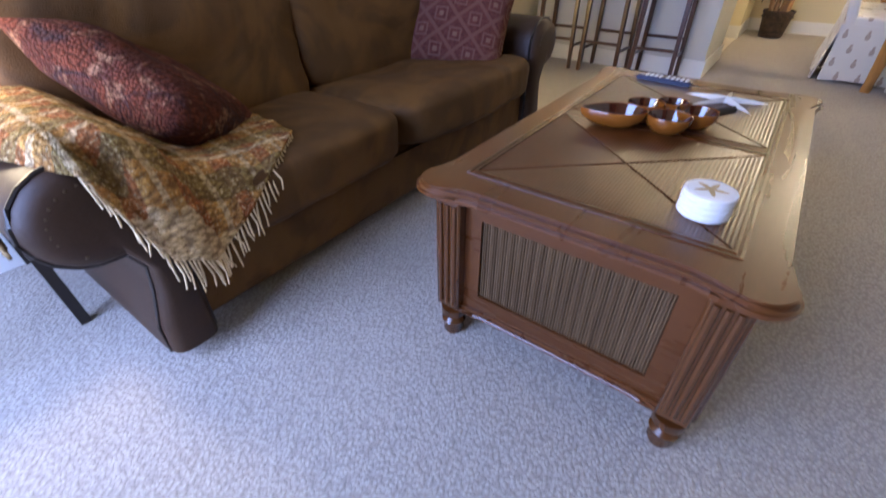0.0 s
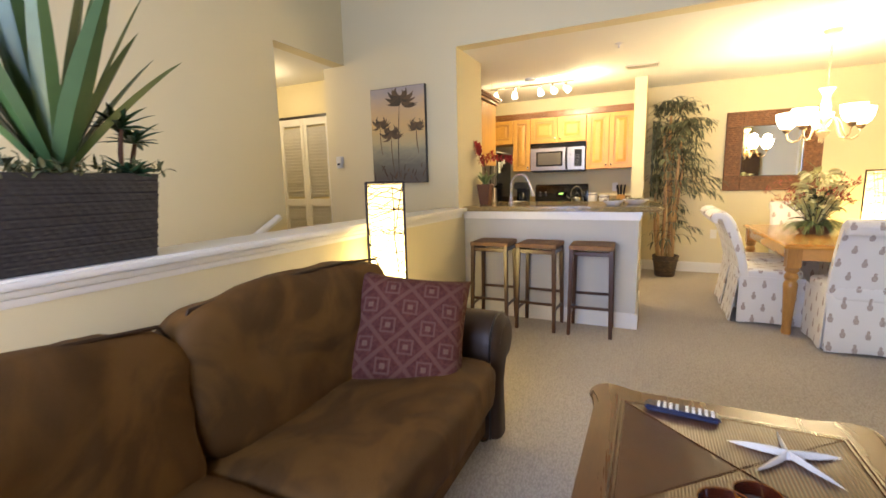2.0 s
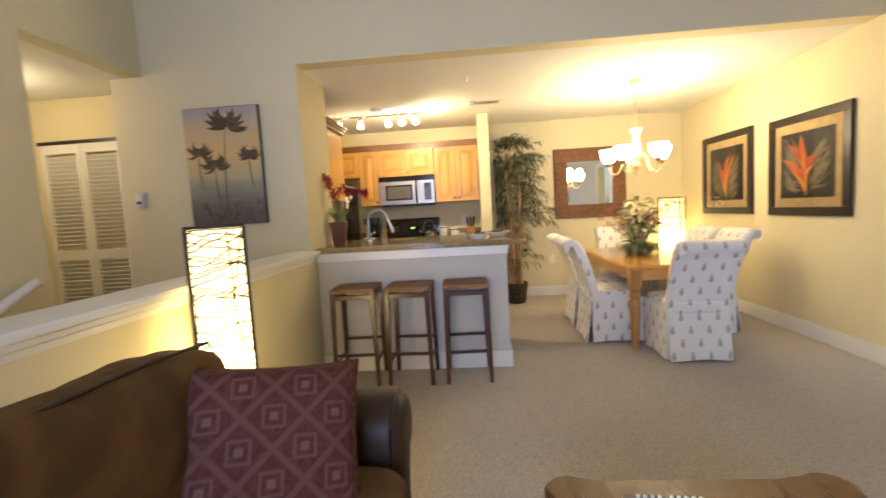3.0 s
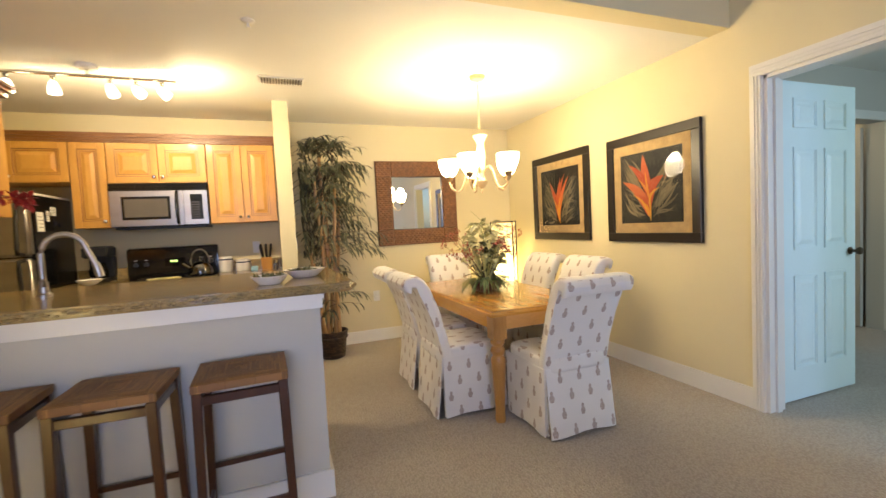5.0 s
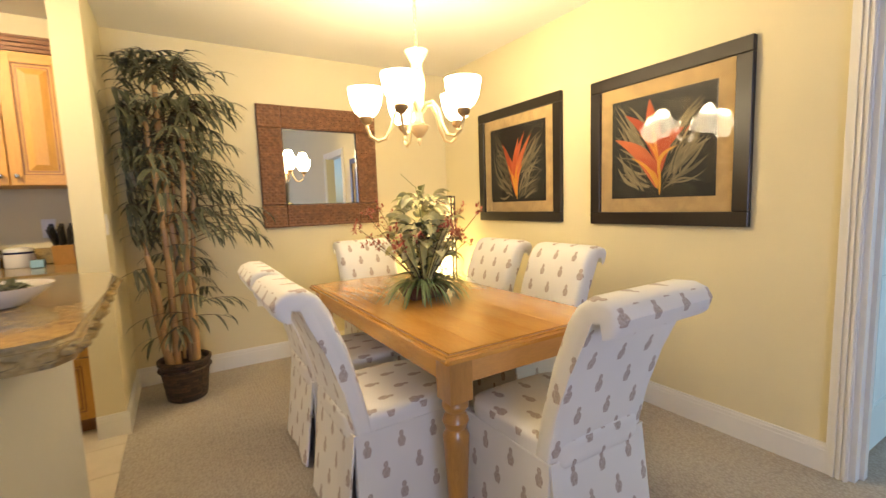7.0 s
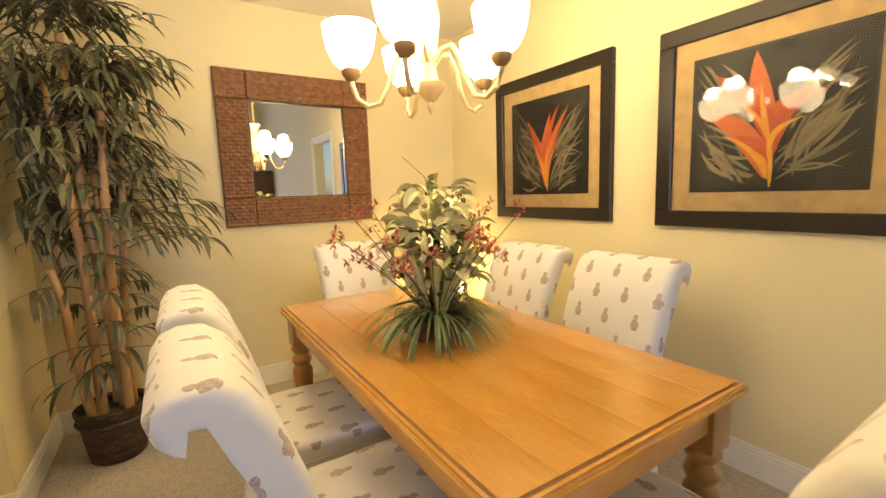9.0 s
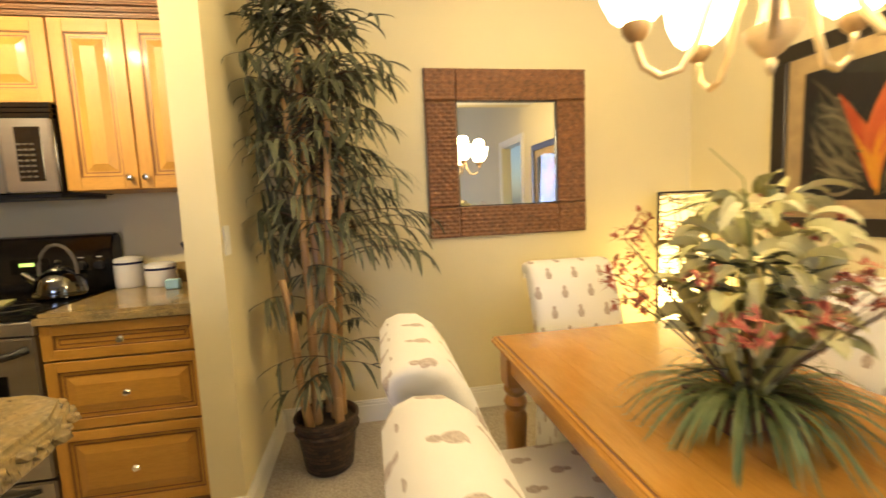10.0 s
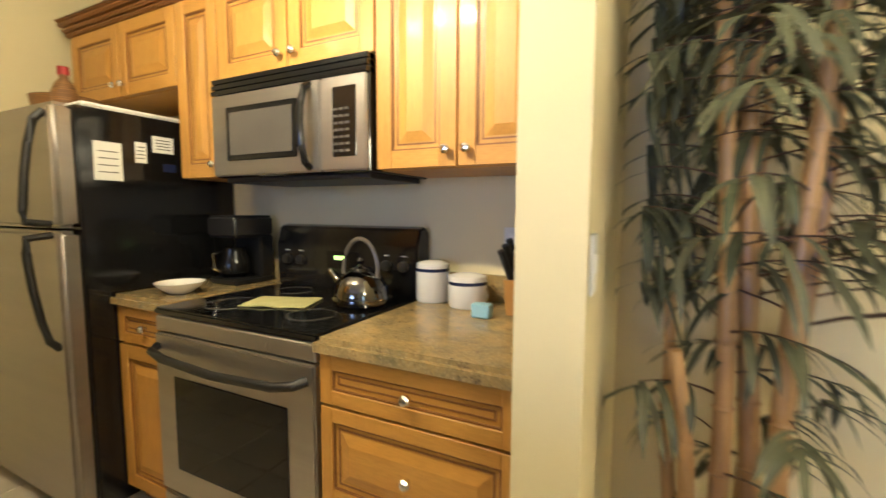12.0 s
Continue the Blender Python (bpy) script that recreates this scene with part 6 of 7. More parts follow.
def flower_picture(y0, y1, z0, z1, seed, spread):
    """Framed flower print on the east wall; y runs towards the far end of the room."""
    p = thing("framed_picture", "framed print of red heliconia flowers in a wide black frame", "picture", SE, y0, z0, 0, "flower prints on the dining wall")
    w, h, f = y1 - y0, z1 - z0, 0.072
    for a in ((0, 0, w, f), (0, h - f, w, h), (0, f, f, h - f), (w - f, f, w, h - f)):
        part("frame", box(-0.032, a[0], a[1], 0, a[2], a[3], 0.004, 1), "frame_black", p)
    g = f + 0.085
    part("mat_board", box(-0.014, f, f, -0.004, w - f, h - f), "mat_gold", p, "mottled gold mat board")
    part("print_border", box(-0.017, g - 0.006, g - 0.006, -0.0142, w - g + 0.006, h - g + 0.006), "frame_black", p)
    art = part("print", box(-0.019, g, g, -0.0172, w - g, h - g), "art_dark", p, "dark print of red and gold flowers")
    rng = random.Random(seed)
    aw, ah = w - 2 * g, h - 2 * g
    leaves = bmesh.new()
    cx = g + aw * 0.5
    for i in range(64):
        s = -1 if i % 2 else 1
        z = g + ah * rng.uniform(0.02, 0.55)
        bx0 = cx + s * rng.uniform(0.02, 0.12)
        tipx = g + aw * (0.02 if s < 0 else 0.98)
        tipz = min(g + ah * 0.97, z + ah * rng.uniform(0.0, 0.55))
        petal(leaves, (bx0, z), (bx0 + (tipx - bx0) * rng.uniform(0.6, 1.0), tipz), rng.uniform(0.010, 0.024), s * rng.uniform(-0.03, 0.05), 8, -0.0196 - 0.00002 * i)
    part("painted_leaves", leaves, "art_leaf", art)
    red, gold = bmesh.new(), bmesh.new()
    for k, (dx, dz, wd, bend, sz) in enumerate(spread):
        petal(red, (cx, g + ah * sz), (cx + aw * dx, g + ah * dz), wd * 1.15, bend, 10, -0.0206 - 0.0001 * k)
        petal(gold, (cx, g + ah * (sz - 0.02)), (cx + aw * dx * 0.62, g + ah * (sz + (dz - sz) * 0.6)), wd * 0.28, bend * 0.6, 8, -0.0216 - 0.0001 * k)
    petal(gold, (cx - 0.01, g + ah * 0.02), (cx, g + ah * 0.40), 0.018, 0.004, 8, -0.0222)
    part("painted_petals", red, "art_red", art)
    part("painted_highlights", gold, "art_gold", art)
    gb = bmesh.new()
    gb.faces.new([gb.verts.new(q) for q in ((-0.024, f, f), (-0.024, f, h - f), (-0.024, w - f, h - f), (-0.024, w - f, f))])
    gb.normal_update()
    if gb.faces[:][0].normal.x > 0:
        bmesh.ops.reverse_faces(gb, faces=gb.faces[:])
    gp = part("glass", gb, "picture_glass", p, "reflective picture glass", recalc=False)
    gp.visible_shadow = False


flower_picture(5.03, 5.95, 1.045, 1.925, 3, [(0.26, 0.80, 0.06, 0.02, 0.08), (0.12, 0.60, 0.055, 0.02, 0.08), (-0.05, 0.84, 0.065, -0.03, 0.08), (-0.16, 0.90, 0.055, -0.05, 0.08), (-0.28, 0.86, 0.05, -0.05, 0.08)])
flower_picture(3.893, 4.783, 1.04, 1.90, 8, [(0.10, 0.97, 0.085, -0.01, 0.38), (0.36, 0.86, 0.065, 0.04, 0.34), (-0.30, 0.64, 0.095, -0.07, 0.24), (0.47, 0.62, 0.085, 0.05, 0.10), (0.20, 0.40, 0.06, 0.03, 0.14)])


def palm_painting():
    x0, x1, z0, z1 = -3.045, -2.46, 1.245, 2.125
    p = thing("palm_painting", "unframed canvas painting of palms at dusk over water", "painting", x0, 3.70, z0)
    w, h = x1 - x0, z1 - z0
    m, t, b = principled("palm_canvas")
    sep = t.nodes.new("ShaderNodeSeparateXYZ")
    t.links.new(coords(t), sep.inputs[0])
    n = noisef(t, coords(t, "Object", (2, 1, 5)), 3.0, 5, 0.65, 0.6)
    zf = mathn(t, "ADD", mathn(t, "DIVIDE", sep.outputs[2], h), mathn(t, "MULTIPLY", mathn(t, "SUBTRACT", n, 0.5), 0.22))
    cr_ = t.nodes.new("ShaderNodeValToRGB")
    el = cr_.color_ramp.elements
    el[0].position, el[0].color = 0.0, (0.10, 0.085, 0.07, 1)
    el[1].position, el[1].color = 1.0, (0.36, 0.32, 0.30, 1)
    for pos, col in ((0.20, (0.16, 0.145, 0.11)), (0.33, (0.30, 0.28, 0.18)), (0.43, (0.50, 0.40, 0.20)), (0.60, (0.66, 0.44, 0.17)), (0.80, (0.56, 0.39, 0.21))):
        e = el.new(pos)
        e.color = (*col, 1)
    t.links.new(zf, cr_.inputs[0])
    t.links.new(cr_.outputs[0], b.inputs["Base Color"])
    b.inputs["Roughness"].default_value = 0.7
    bumpn(t, b, noisef(t, coords(t), 120, 2), 0.15, 0.002)
    M["palm_canvas"] = m
    c = part("canvas", box(0, -0.035, 0, w, 0, h, 0.003, 1), "palm_canvas", p)
    part("canvas_edge", box(0.001, -0.034, -0.002, w + 0.003, -0.001, h + 0.001), "frame_black", p)
    tr_ = bmesh.new()
    rng = random.Random(5)
    for bx_, bz, tx, tz, sz, n in ((0.50, 0.06, 0.56, 0.90, 0.30, 30), (0.20, 0.30, 0.18, 0.66, 0.19, 20), (0.42, 0.10, 0.38, 0.55, 0.22, 22), (0.88, 0.30, 0.85, 0.62, 0.17, 18)):
        b0, t0 = Vector((bx_ * w, bz * h)), Vector((tx * w, tz * h))
        petal(tr_, b0, t0 + (t0 - b0) * 0.02, 0.012, 0.012, 8)
        for i in range(n):
            a = radians(-35 + 250 * i / (n - 1) + rng.uniform(-9, 9))
            tip = t0 + Vector((math.cos(a), math.sin(a) * 0.7 - 0.22)) * sz * rng.uniform(0.55, 1.0) * 0.66
            petal(tr_, t0, tip, sz * 0.15, 0.035 * (1 if math.cos(a) < 0 else -1), 6)
    for i in range(26):
        x = rng.uniform(0.02, 0.96) * w
        z = rng.uniform(0.0, 0.16) * h
        petal(tr_, (x, z), (x + rng.uniform(-0.05, 0.05), z + rng.uniform(0.03, 0.09)), 0.014, 0.004, 4)
    tr_.verts.index_update()
    for v in tr_.verts:
        v.co = Vector((min(w - 0.003, max(0.003, v.co.y)), -0.0362 - 0.000002 * v.index, min(h - 0.003, max(0.003, v.co.z))))
    part("palm_silhouette", tr_, "art_palm", c)


M["art_palm"] = paint("art_palm", (0.055, 0.038, 0.020), (0.16, 0.095, 0.040))
palm_painting()

th = thing("thermostat", "small white thermostat on the yellow wall", "thermostat", -3.475, 3.70, 1.41)
part("plate", box(-0.045, -0.008, 0, 0.045, 0, 0.12, 0.004, 2), "trim", th)
part("cover", box(-0.035, -0.026, 0.015, 0.035, -0.008, 0.105, 0.006, 2), "trim", th)
part("dial", box(-0.018, -0.029, 0.03, 0.018, -0.026, 0.05, 0.001, 1), "blue_plastic", th)


def wall_plate(name, label, m, slots):
    o = thing(name, label, name.split("_")[-1], 0, 0, 0)
    o.matrix_world = m
    part("plate", box(-0.036, -0.006, -0.058, 0.036, 0, 0.058, 0.003, 2), "trim", o, smooth=True)
    for z in slots:
        part("insert", box(-0.014, -0.010, z - 0.018, 0.014, -0.006, z + 0.018, 0.003, 1), "trim", o)
    return o


wall_plate("light_switch", "white light switch plate on the partition wall", pose(-0.66, 5.85, 1.15, 0, 0, 90), (0.0,))
wall_plate("wall_outlet", "white wall outlet above the baseboard", pose(0.178, SN, 0.505), (-0.024, 0.024))
wall_plate("wall_outlet", "white wall outlet near the dining corner", pose(SE, 5.6, 0.35, 0, 0, -90), (-0.024, 0.024))
wall_plate("wall_outlet", "white wall outlet over the countertop", pose(-1.02, KN, 1.13), (-0.024, 0.024))

av = thing("air_vent", "white slatted ceiling air vent", "vent", -0.71, 5.26, H)
part("frame", box(-0.16, -0.075, -0.008, 0.16, 0.075, 0, 0.003, 1), "trim", av)
# raised black bars, the shade of the gaps between slats given as colour
sl = part("slat", box(0, -0.055, -0.013, 0.006, 0.055, -0.008), "frame_black", av, "black bar drawn for the shade between slats", m=pose(-0.14, 0, 0))
for i in range(1, 15):
    again(sl, pose(-0.14 + 0.02 * i, 0, 0))
sp = thing("sprinkler", "small white ceiling sprinkler head", "sprinkler", -0.885, 4.34, H)
part("flange", lathe([(0.02, -0.012), (0.035, -0.004), (0.036, 0)], 20), "trim", sp, smooth=True)
part("head", lathe([(0.012, -0.04), (0.014, -0.036), (0.006, -0.03), (0.008, -0.01)], 12), "trim", sp, smooth=True)

# louvered closet door in the hall
lv = tagged(new("door_3"), "white louvered bifold closet door in the hallway", "door", "", "structure")
lv.matrix_world = pose(-4.60, 4.05, 0.01)
for k in range(2):
    x0 = 0.37 * k
    lf = part("louver_leaf", box(x0, -0.035, 0, x0 + 0.045, -0.005, 2.0, 0.002, 1), "trim", lv)
    part("stile", box(x0 + 0.32, -0.035, 0, x0 + 0.365, -0.005, 2.0, 0.002, 1), "trim", lf)
    for z0, z1 in ((0, 0.12), (1.0, 1.08), (1.92, 2.0)):
        part("rail", box(x0 + 0.045, -0.035, z0, x0 + 0.32, -0.005, z1, 0.002, 1), "trim", lf)
    s0 = part("slat", box(0, -0.004, -0.02, 0.275, 0.004, 0.02), "trim", lf, m=pose(x0 + 0.045, -0.02, 0.15, 35, 0, 0))
    for i in range(1, 49):
        z = 0.15 + 0.036 * i
        if not 0.98 < z < 1.10 and z < 1.9:
            again(s0, pose(x0 + 0.045, -0.02, z, 35, 0, 0))
part("track", box(-0.02, -0.04, 2.0, 0.76, 0, 2.03), "frame_black", lv)
# stair handrail end above the stairwell
hr = thing("stair_handrail", "white painted stair handrail along the stairwell wall", "handrail", SW, 2.3, 0)
part("rail", tube([(0.07, 0.35, 0.99), (0.07, 0.10, 0.86), (0.07, -1.6, -0.30)], 0.028, None, 10), "trim", hr, smooth=True)
part("bracket", tube([(0.0, 0.2, 0.84), (0.06, 0.2, 0.88)], 0.012, None, 8), "trim", hr)


# tall cabinet at the far end of the living room, met in the mirror
def armoire():
    a = thing("armoire", "tall brown wooden armoire against the living room wall", "armoire", 1.66, -1.10)
    part("body", box(-0.24, -0.55, 0.08, 0.26, 0.55, 1.75, 0.006, 2), "cherry_z", a)
    part("cornice", box(-0.28, -0.59, 1.75, 0.26, 0.59, 1.81, 0.012, 3), "cherry", a, smooth=True)
    part("plinth", box(-0.25, -0.56, 0, 0.26, 0.56, 0.08, 0.004, 1), "cherry", a)
    for s_ in (-1, 1):
        y0, y1 = min(s_ * 0.005, s_ * 0.54), max(s_ * 0.005, s_ * 0.54)
        d = part("door", box(-0.262, y0, 0.12, -0.241, y1, 1.71, 0.004, 1), "cherry_z", a)
        part("panel", box(-0.268, y0 + 0.08, 0.22, -0.262, y1 - 0.08, 1.61, 0.004, 1), "cherry_z", d)
        part("knob", lathe([(0.006, 0), (0.012, 0.012), (0.003, 0.02)], 12), "bronze", d, smooth=True, m=pose(-0.262, s_ * 0.04, 0.95, 0, -90, 0))


armoire()


# ---------------------------------------------------------------- plants
def blade(bm, base, direction, length, width, droop, n=5, twist=0.0, fold=0.15):
    """Pointed leaf from its base along a direction, sagging with its length."""
    p, d = Vector(base), Vector(direction).normalized()
    rows = []
    for i in range(n + 1):
        f = i / n
        side = d.cross(Vector((0, 0, 1)))
        if side.length < 1e-3:
            side = Vector((1, 0, 0))
        side.normalize()
        if twist:
            side = Matrix.Rotation(twist, 3, d) @ side
        w = width * (math.sin(math.pi * (0.12 + 0.86 * f)) ** 0.7) * (1 - 0.25 * f) / 2
        up = side.cross(d)
        if i == n:
            rows.append([bm.verts.new(p)])
        else:
            rows.append([bm.verts.new(p - side * w + up * w * fold), bm.verts.new(p), bm.verts.new(p + side * w + up * w * fold)])
        p = p + d * (length / n)
        d = (d + Vector((0, 0, -droop / n))).normalized()
    for a, b in zip(rows, rows[1:]):
        if len(b) == 3:
            bm.faces.new((a[0], a[1], b[1], b[0]))
            bm.faces.new((a[1], a[2], b[2], b[1]))
        else:
            bm.faces.new((a[0], a[1], b[0]))
            bm.faces.new((a[1], a[2], b[0]))


def bamboo_palm():
    rng = random.Random(11)
    t = thing("bamboo_palm", "tall artificial bamboo palm in a dark woven basket pot", "plant", -0.37, 6.14)
    part("pot", lathe([(0.105, 0), (0.115, 0.01), (0.145, 0.235), (0.152, 0.24), (0.155, 0.265), (0.145, 0.27), (0.135, 0.22), (0.002, 0.215)], 30), "basket", t, "dark woven basket pot", True)
    part("soil", lathe([(0.134, 0.2), (0.13, 0.232), (0.002, 0.245)], 24), "soil", t)
    for z in (0.205, 0.255):
        part("pot_braid", tube([(0.147 * math.cos(a), 0.147 * math.sin(a), z) for a in [2 * math.pi * i / 28 for i in range(29)]], 0.009, None, 6), "basket", t, smooth=True)
    canes = [(-0.07, 0.03, -0.10, 0.06, 1.05, 0.019), (-0.02, -0.03, -0.045, 0.0, 1.75, 0.023), (0.025, 0.0, -0.01, 0.03, 1.98, 0.023), (0.06, 0.03, 0.085, 0.05, 1.50, 0.019), (0.045, -0.05, 0.06, -0.03, 1.72, 0.022), (-0.045, -0.05, -0.09, -0.06, 0.95, 0.022), (0.0, 0.06, 0.03, 0.08, 1.6, 0.013)]
    canes = [(x0 * 1.3, y0 * 1.2, x1 * 1.6, y1 * 1.5, h, r) for x0, y0, x1, y1, h, r in canes]
    for bx0, by0, tx, ty, h, r in canes:
        bm = bmesh.new()
        pts = [Vector((bx0 + (tx - bx0) * f + 0.012 * math.sin(5 * f + bx0 * 40), by0 + (ty - by0) * f, 0.22 + (h - 0.22) * f)) for f in [i / 14 for i in range(15)]]
        tube(pts, r, r * 0.72, 10, bm)
        for k in range(1, int(h / 0.17)):
            f = k * 0.17 / h
            c = Vector((bx0 + (tx - bx0) * f + 0.012 * math.sin(5 * f + bx0 * 40), by0 + (ty - by0) * f, 0.22 + (h - 0.22) * f))
            lathe([(r * 0.9, -0.006), (r * (1.13 - 0.2 * f), 0), (r * 0.9, 0.006)], 10, bm, Matrix.Translation(c))
        part("cane", bm, "cane", t, "tan bamboo cane", True)
    crown, stems = bmesh.new(), bmesh.new()
    fr = []
    for i in range(200):
        z = 0.62 + 1.58 * (i / 199) ** 0.8
        if z < 1.15 and rng.random() < 0.5:
            continue
        wide = 0.20 if z < 0.95 else 0.37 if z < 1.8 else 0.37 - 0.72 * (z - 1.8)
        a = i * 2.399 + rng.uniform(-0.5, 0.5)
        # fewer in front of the canes
        if math.sin(a) < -0.75 and z < 1.7 and rng.random() < 0.6:
            continue
        fr.append((z, a, max(0.05, wide * rng.uniform(0.45, 1.15))))
    fr += [(1.14, -0.15, 0.46), (1.10, -0.32, 0.50), (1.18, 0.05, 0.42), (1.06, -0.45, 0.46), (0.42, -2.5, 0.30), (0.50, -0.35, 0.30), (0.46, -1.9, 0.24), (0.55, -2.9, 0.26), (0.60, 0.0, 0.26), (1.02, -0.5, 0.42), (1.0, -0.25, 0.38), (1.06, -0.35, 0.30), (0.66, -0.9, 0.26), (2.24, 1.0, 0.05), (2.24, -1.2, 0.06)]
    for z, a, ln in fr:
        src = canes[rng.randrange(1, 5)]
        f = min(1.0, z / src[4])
        b0 = Vector((src[0] + (src[2] - src[0]) * f, src[1] + (src[3] - src[1]) * f, min(z, src[4] + 0.35)))
        dd = Vector((math.cos(a), math.sin(a), 0.45 if z < 1.9 else 0.9)).normalized()
        pts, p = [b0], b0.copy()
        for k in range(6):
            p = p + dd * ln / 6
            dd = (dd + Vector((0, 0, -0.13))).normalized()
            pts.append(p.copy())
        # keep the fronds off the two walls
        lim = [Vector((max(-0.21, q.x), min(0.30, q.y), q.z)) for q in pts]
        tube(lim, 0.003, 0.0013, 4, stems)
        ax = lim[-1] - lim[-2]
        ax = ax.normalized() if ax.length > 1e-4 else Vector((1, 0, -0.3))
        side = ax.cross(Vector((0, 0, 1))).normalized()
        long = rng.uniform(0.85, 1.15)
        for k in (2, 3, 4, 5, 6) if ln > 0.16 else (4, 5, 6):
            for s in (-1, 1):
                if rng.random() < 0.15:
                    continue
                ld = ax * rng.uniform(0.5, 1.0) + side * s * rng.uniform(0.45, 0.85) + Vector((0, 0, rng.uniform(-0.30, 0.12)))
                if lim[k].x < -0.14 and ld.x < 0:
                    ld.x *= -0.2
                if lim[k].y > 0.22 and ld.y > 0:
                    ld.y *= -0.2
                blade(crown, lim[k], ld, rng.uniform(0.12, 0.19) * long, rng.uniform(0.017, 0.026), rng.uniform(0.8, 2.3), 5)
        blade(crown, lim[-1], dd, rng.uniform(0.11, 0.15), 0.018, 0.7, 4)
    for v in list(crown.verts) + list(stems.verts):
        v.co.x, v.co.y = max(-0.275, v.co.x), min(0.375, v.co.y)
    tagged(part("crown", crown, "palm_leaf", t, "dark green lance-shaped leaves"), kind="stuff")
    tagged(part("stem", stems, "twig", t), kind="stuff")


bamboo_palm()


M["wicker_plain"] = plain("dark_rope", (0.026, 0.023, 0.024), 0.38, 0, 0.25, 160, 0.2, 20)


def ledge_planter():
    rng = random.Random(4)
    p = thing("planter", "dark woven trough planter with spiky green plants on the ledge", "planter", -2.19, 0.735, 1.006)
    bm = bmesh.new()
    lo = [bm.verts.new(q) for q in ((-0.085, -0.232, 0), (0.085, -0.232, 0), (0.085, 0.232, 0), (-0.085, 0.232, 0))]
    hi = [bm.verts.new(q) for q in ((-0.105, -0.255, 0.275), (0.105, -0.255, 0.275), (0.105, 0.255, 0.275), (-0.105, 0.255, 0.275))]
    inn = [bm.verts.new(q) for q in ((-0.09, -0.24, 0.275), (0.09, -0.24, 0.275), (0.09, 0.24, 0.275), (-0.09, 0.24, 0.275))]
    dn = [bm.verts.new(q) for q in ((-0.088, -0.235, 0.24), (0.088, -0.235, 0.24), (0.088, 0.235, 0.24), (-0.088, 0.235, 0.24))]
    bm.faces.new(lo[::-1])
    for a, b in ((lo, hi), (hi, inn), (inn, dn)):
        for i in range(4):
            bm.faces.new((a[i], a[(i + 1) % 4], b[(i + 1) % 4], b[i]))
    bm.faces.new(dn)
    bm.normal_update()
    sides = [f for f in bm.faces if abs(f.normal.z) < 0.5 and max(v.co.z for v in f.verts) > 0.2 and min(v.co.z for v in f.verts) < 0.1]
    bmesh.ops.subdivide_edges(bm, edges=list({e for f in sides for e in f.edges}), cuts=56, use_grid_fill=True)
    bm.normal_update()
    for v in bm.verts:
        n_ = v.normal
        if abs(n_.z) < 0.45 and 0.004 < v.co.z < 0.27 and abs(n_.x) + abs(n_.y) > 0.6 and (abs(v.co.x) > 0.07 or abs(v.co.y) > 0.2):
            u = v.co.y if abs(n_.x) > abs(n_.y) else v.co.x
            k = int(v.co.z / 0.0125)
            v.co += n_ * (0.0045 * abs(math.sin(math.pi * v.co.z / 0.0125)) * abs(math.sin(math.pi * (u / 0.03 + 0.33 * k))) )
    part("trough", bm, "wicker_plain", p, "tightly woven dark rope trough", True)
    part("soil", box(-0.087, -0.234, 0.235, 0.087, 0.234, 0.258, 0.004, 1), "soil", p)
    ag = part("agave", lathe([(0.030, 0.235), (0.036, 0.26), (0.024, 0.30), (0.004, 0.31)], 14), "agave", p, "clump of broad striped upright leaves", True)
    for i in range(26):
        a = i * 2.399
        lean = 0.12 + 0.75 * (i / 26)
        leaf = bmesh.new()
        blade(leaf, (0.01 * math.cos(a), 0.02 + 0.012 * math.sin(a), 0.25), (math.cos(a) * lean * 0.7, math.sin(a) * lean, 1.0), rng.uniform(0.50, 0.72), rng.uniform(0.055, 0.08), 0.35 * lean, 8, rng.uniform(-0.4, 0.4), 0.35)
        part("leaf", leaf, "agave", ag)
    for k, (y, x, h, lean) in enumerate(((-0.20, 0.0, 0.30, -0.25), (-0.13, -0.03, 0.36, -0.10), (-0.24, -0.02, 0.24, -0.35), (0.19, 0.02, 0.17, 0.05), (0.24, -0.02, 0.13, 0.15))):
        st_ = part("woody_stem", tube([(x, y, 0.24), (x, y + lean * h * 0.5, 0.25 + h * 0.55), (x + 0.01, y + lean * h, 0.25 + h)], 0.014 if k < 3 else 0.009, 0.011 if k < 3 else 0.007, 8), "pot_brown", p, "ringed woody stem", True)
        for i in range(20):
            a = i * 2.399
            up = 0.15 + 1.3 * (i / 20)
            rs = bmesh.new()
            blade(rs, (x, y + lean * h, 0.25 + h), (math.cos(a), math.sin(a), up - 0.2), rng.uniform(0.09, 0.15) * (1.15 if k < 3 else 0.85), 0.026, 0.35, 4, 0, 0.4)
            part("leaf", rs, "fern", st_, "dark green leaf")
    suc = part("succulent", lathe([(0.012, 0.250), (0.016, 0.262), (0.008, 0.275)], 10), "fern", p, "low blue-green rosette", True, m=pose(0.06, 0.20, 0))
    for i in range(22):
        a = i * 2.399
        sl = bmesh.new()
        blade(sl, (0, 0, 0.265), (math.cos(a) * 0.9 + 0.3, math.sin(a), 0.1 + 0.9 * i / 22), rng.uniform(0.06, 0.11), 0.03, 0.3, 4, 0, 0.5)
        part("leaf", sl, "fern", suc)
    ms = bmesh.new()
    for i in range(420):
        y, x = rng.uniform(-0.30, 0.30), rng.uniform(-0.10, 0.12)
        b0 = Vector((x, y, 0.25 + rng.random() * 0.05))
        d = Vector((rng.uniform(-1, 1), rng.uniform(-1, 1), rng.uniform(0.0, 1.1)))
        blade(ms, b0, d, rng.uniform(0.02, 0.06), 0.012, 0.8, 3)
    tagged(part("ground_cover", ms, "moss", p, "small curly green ground cover"), kind="stuff")
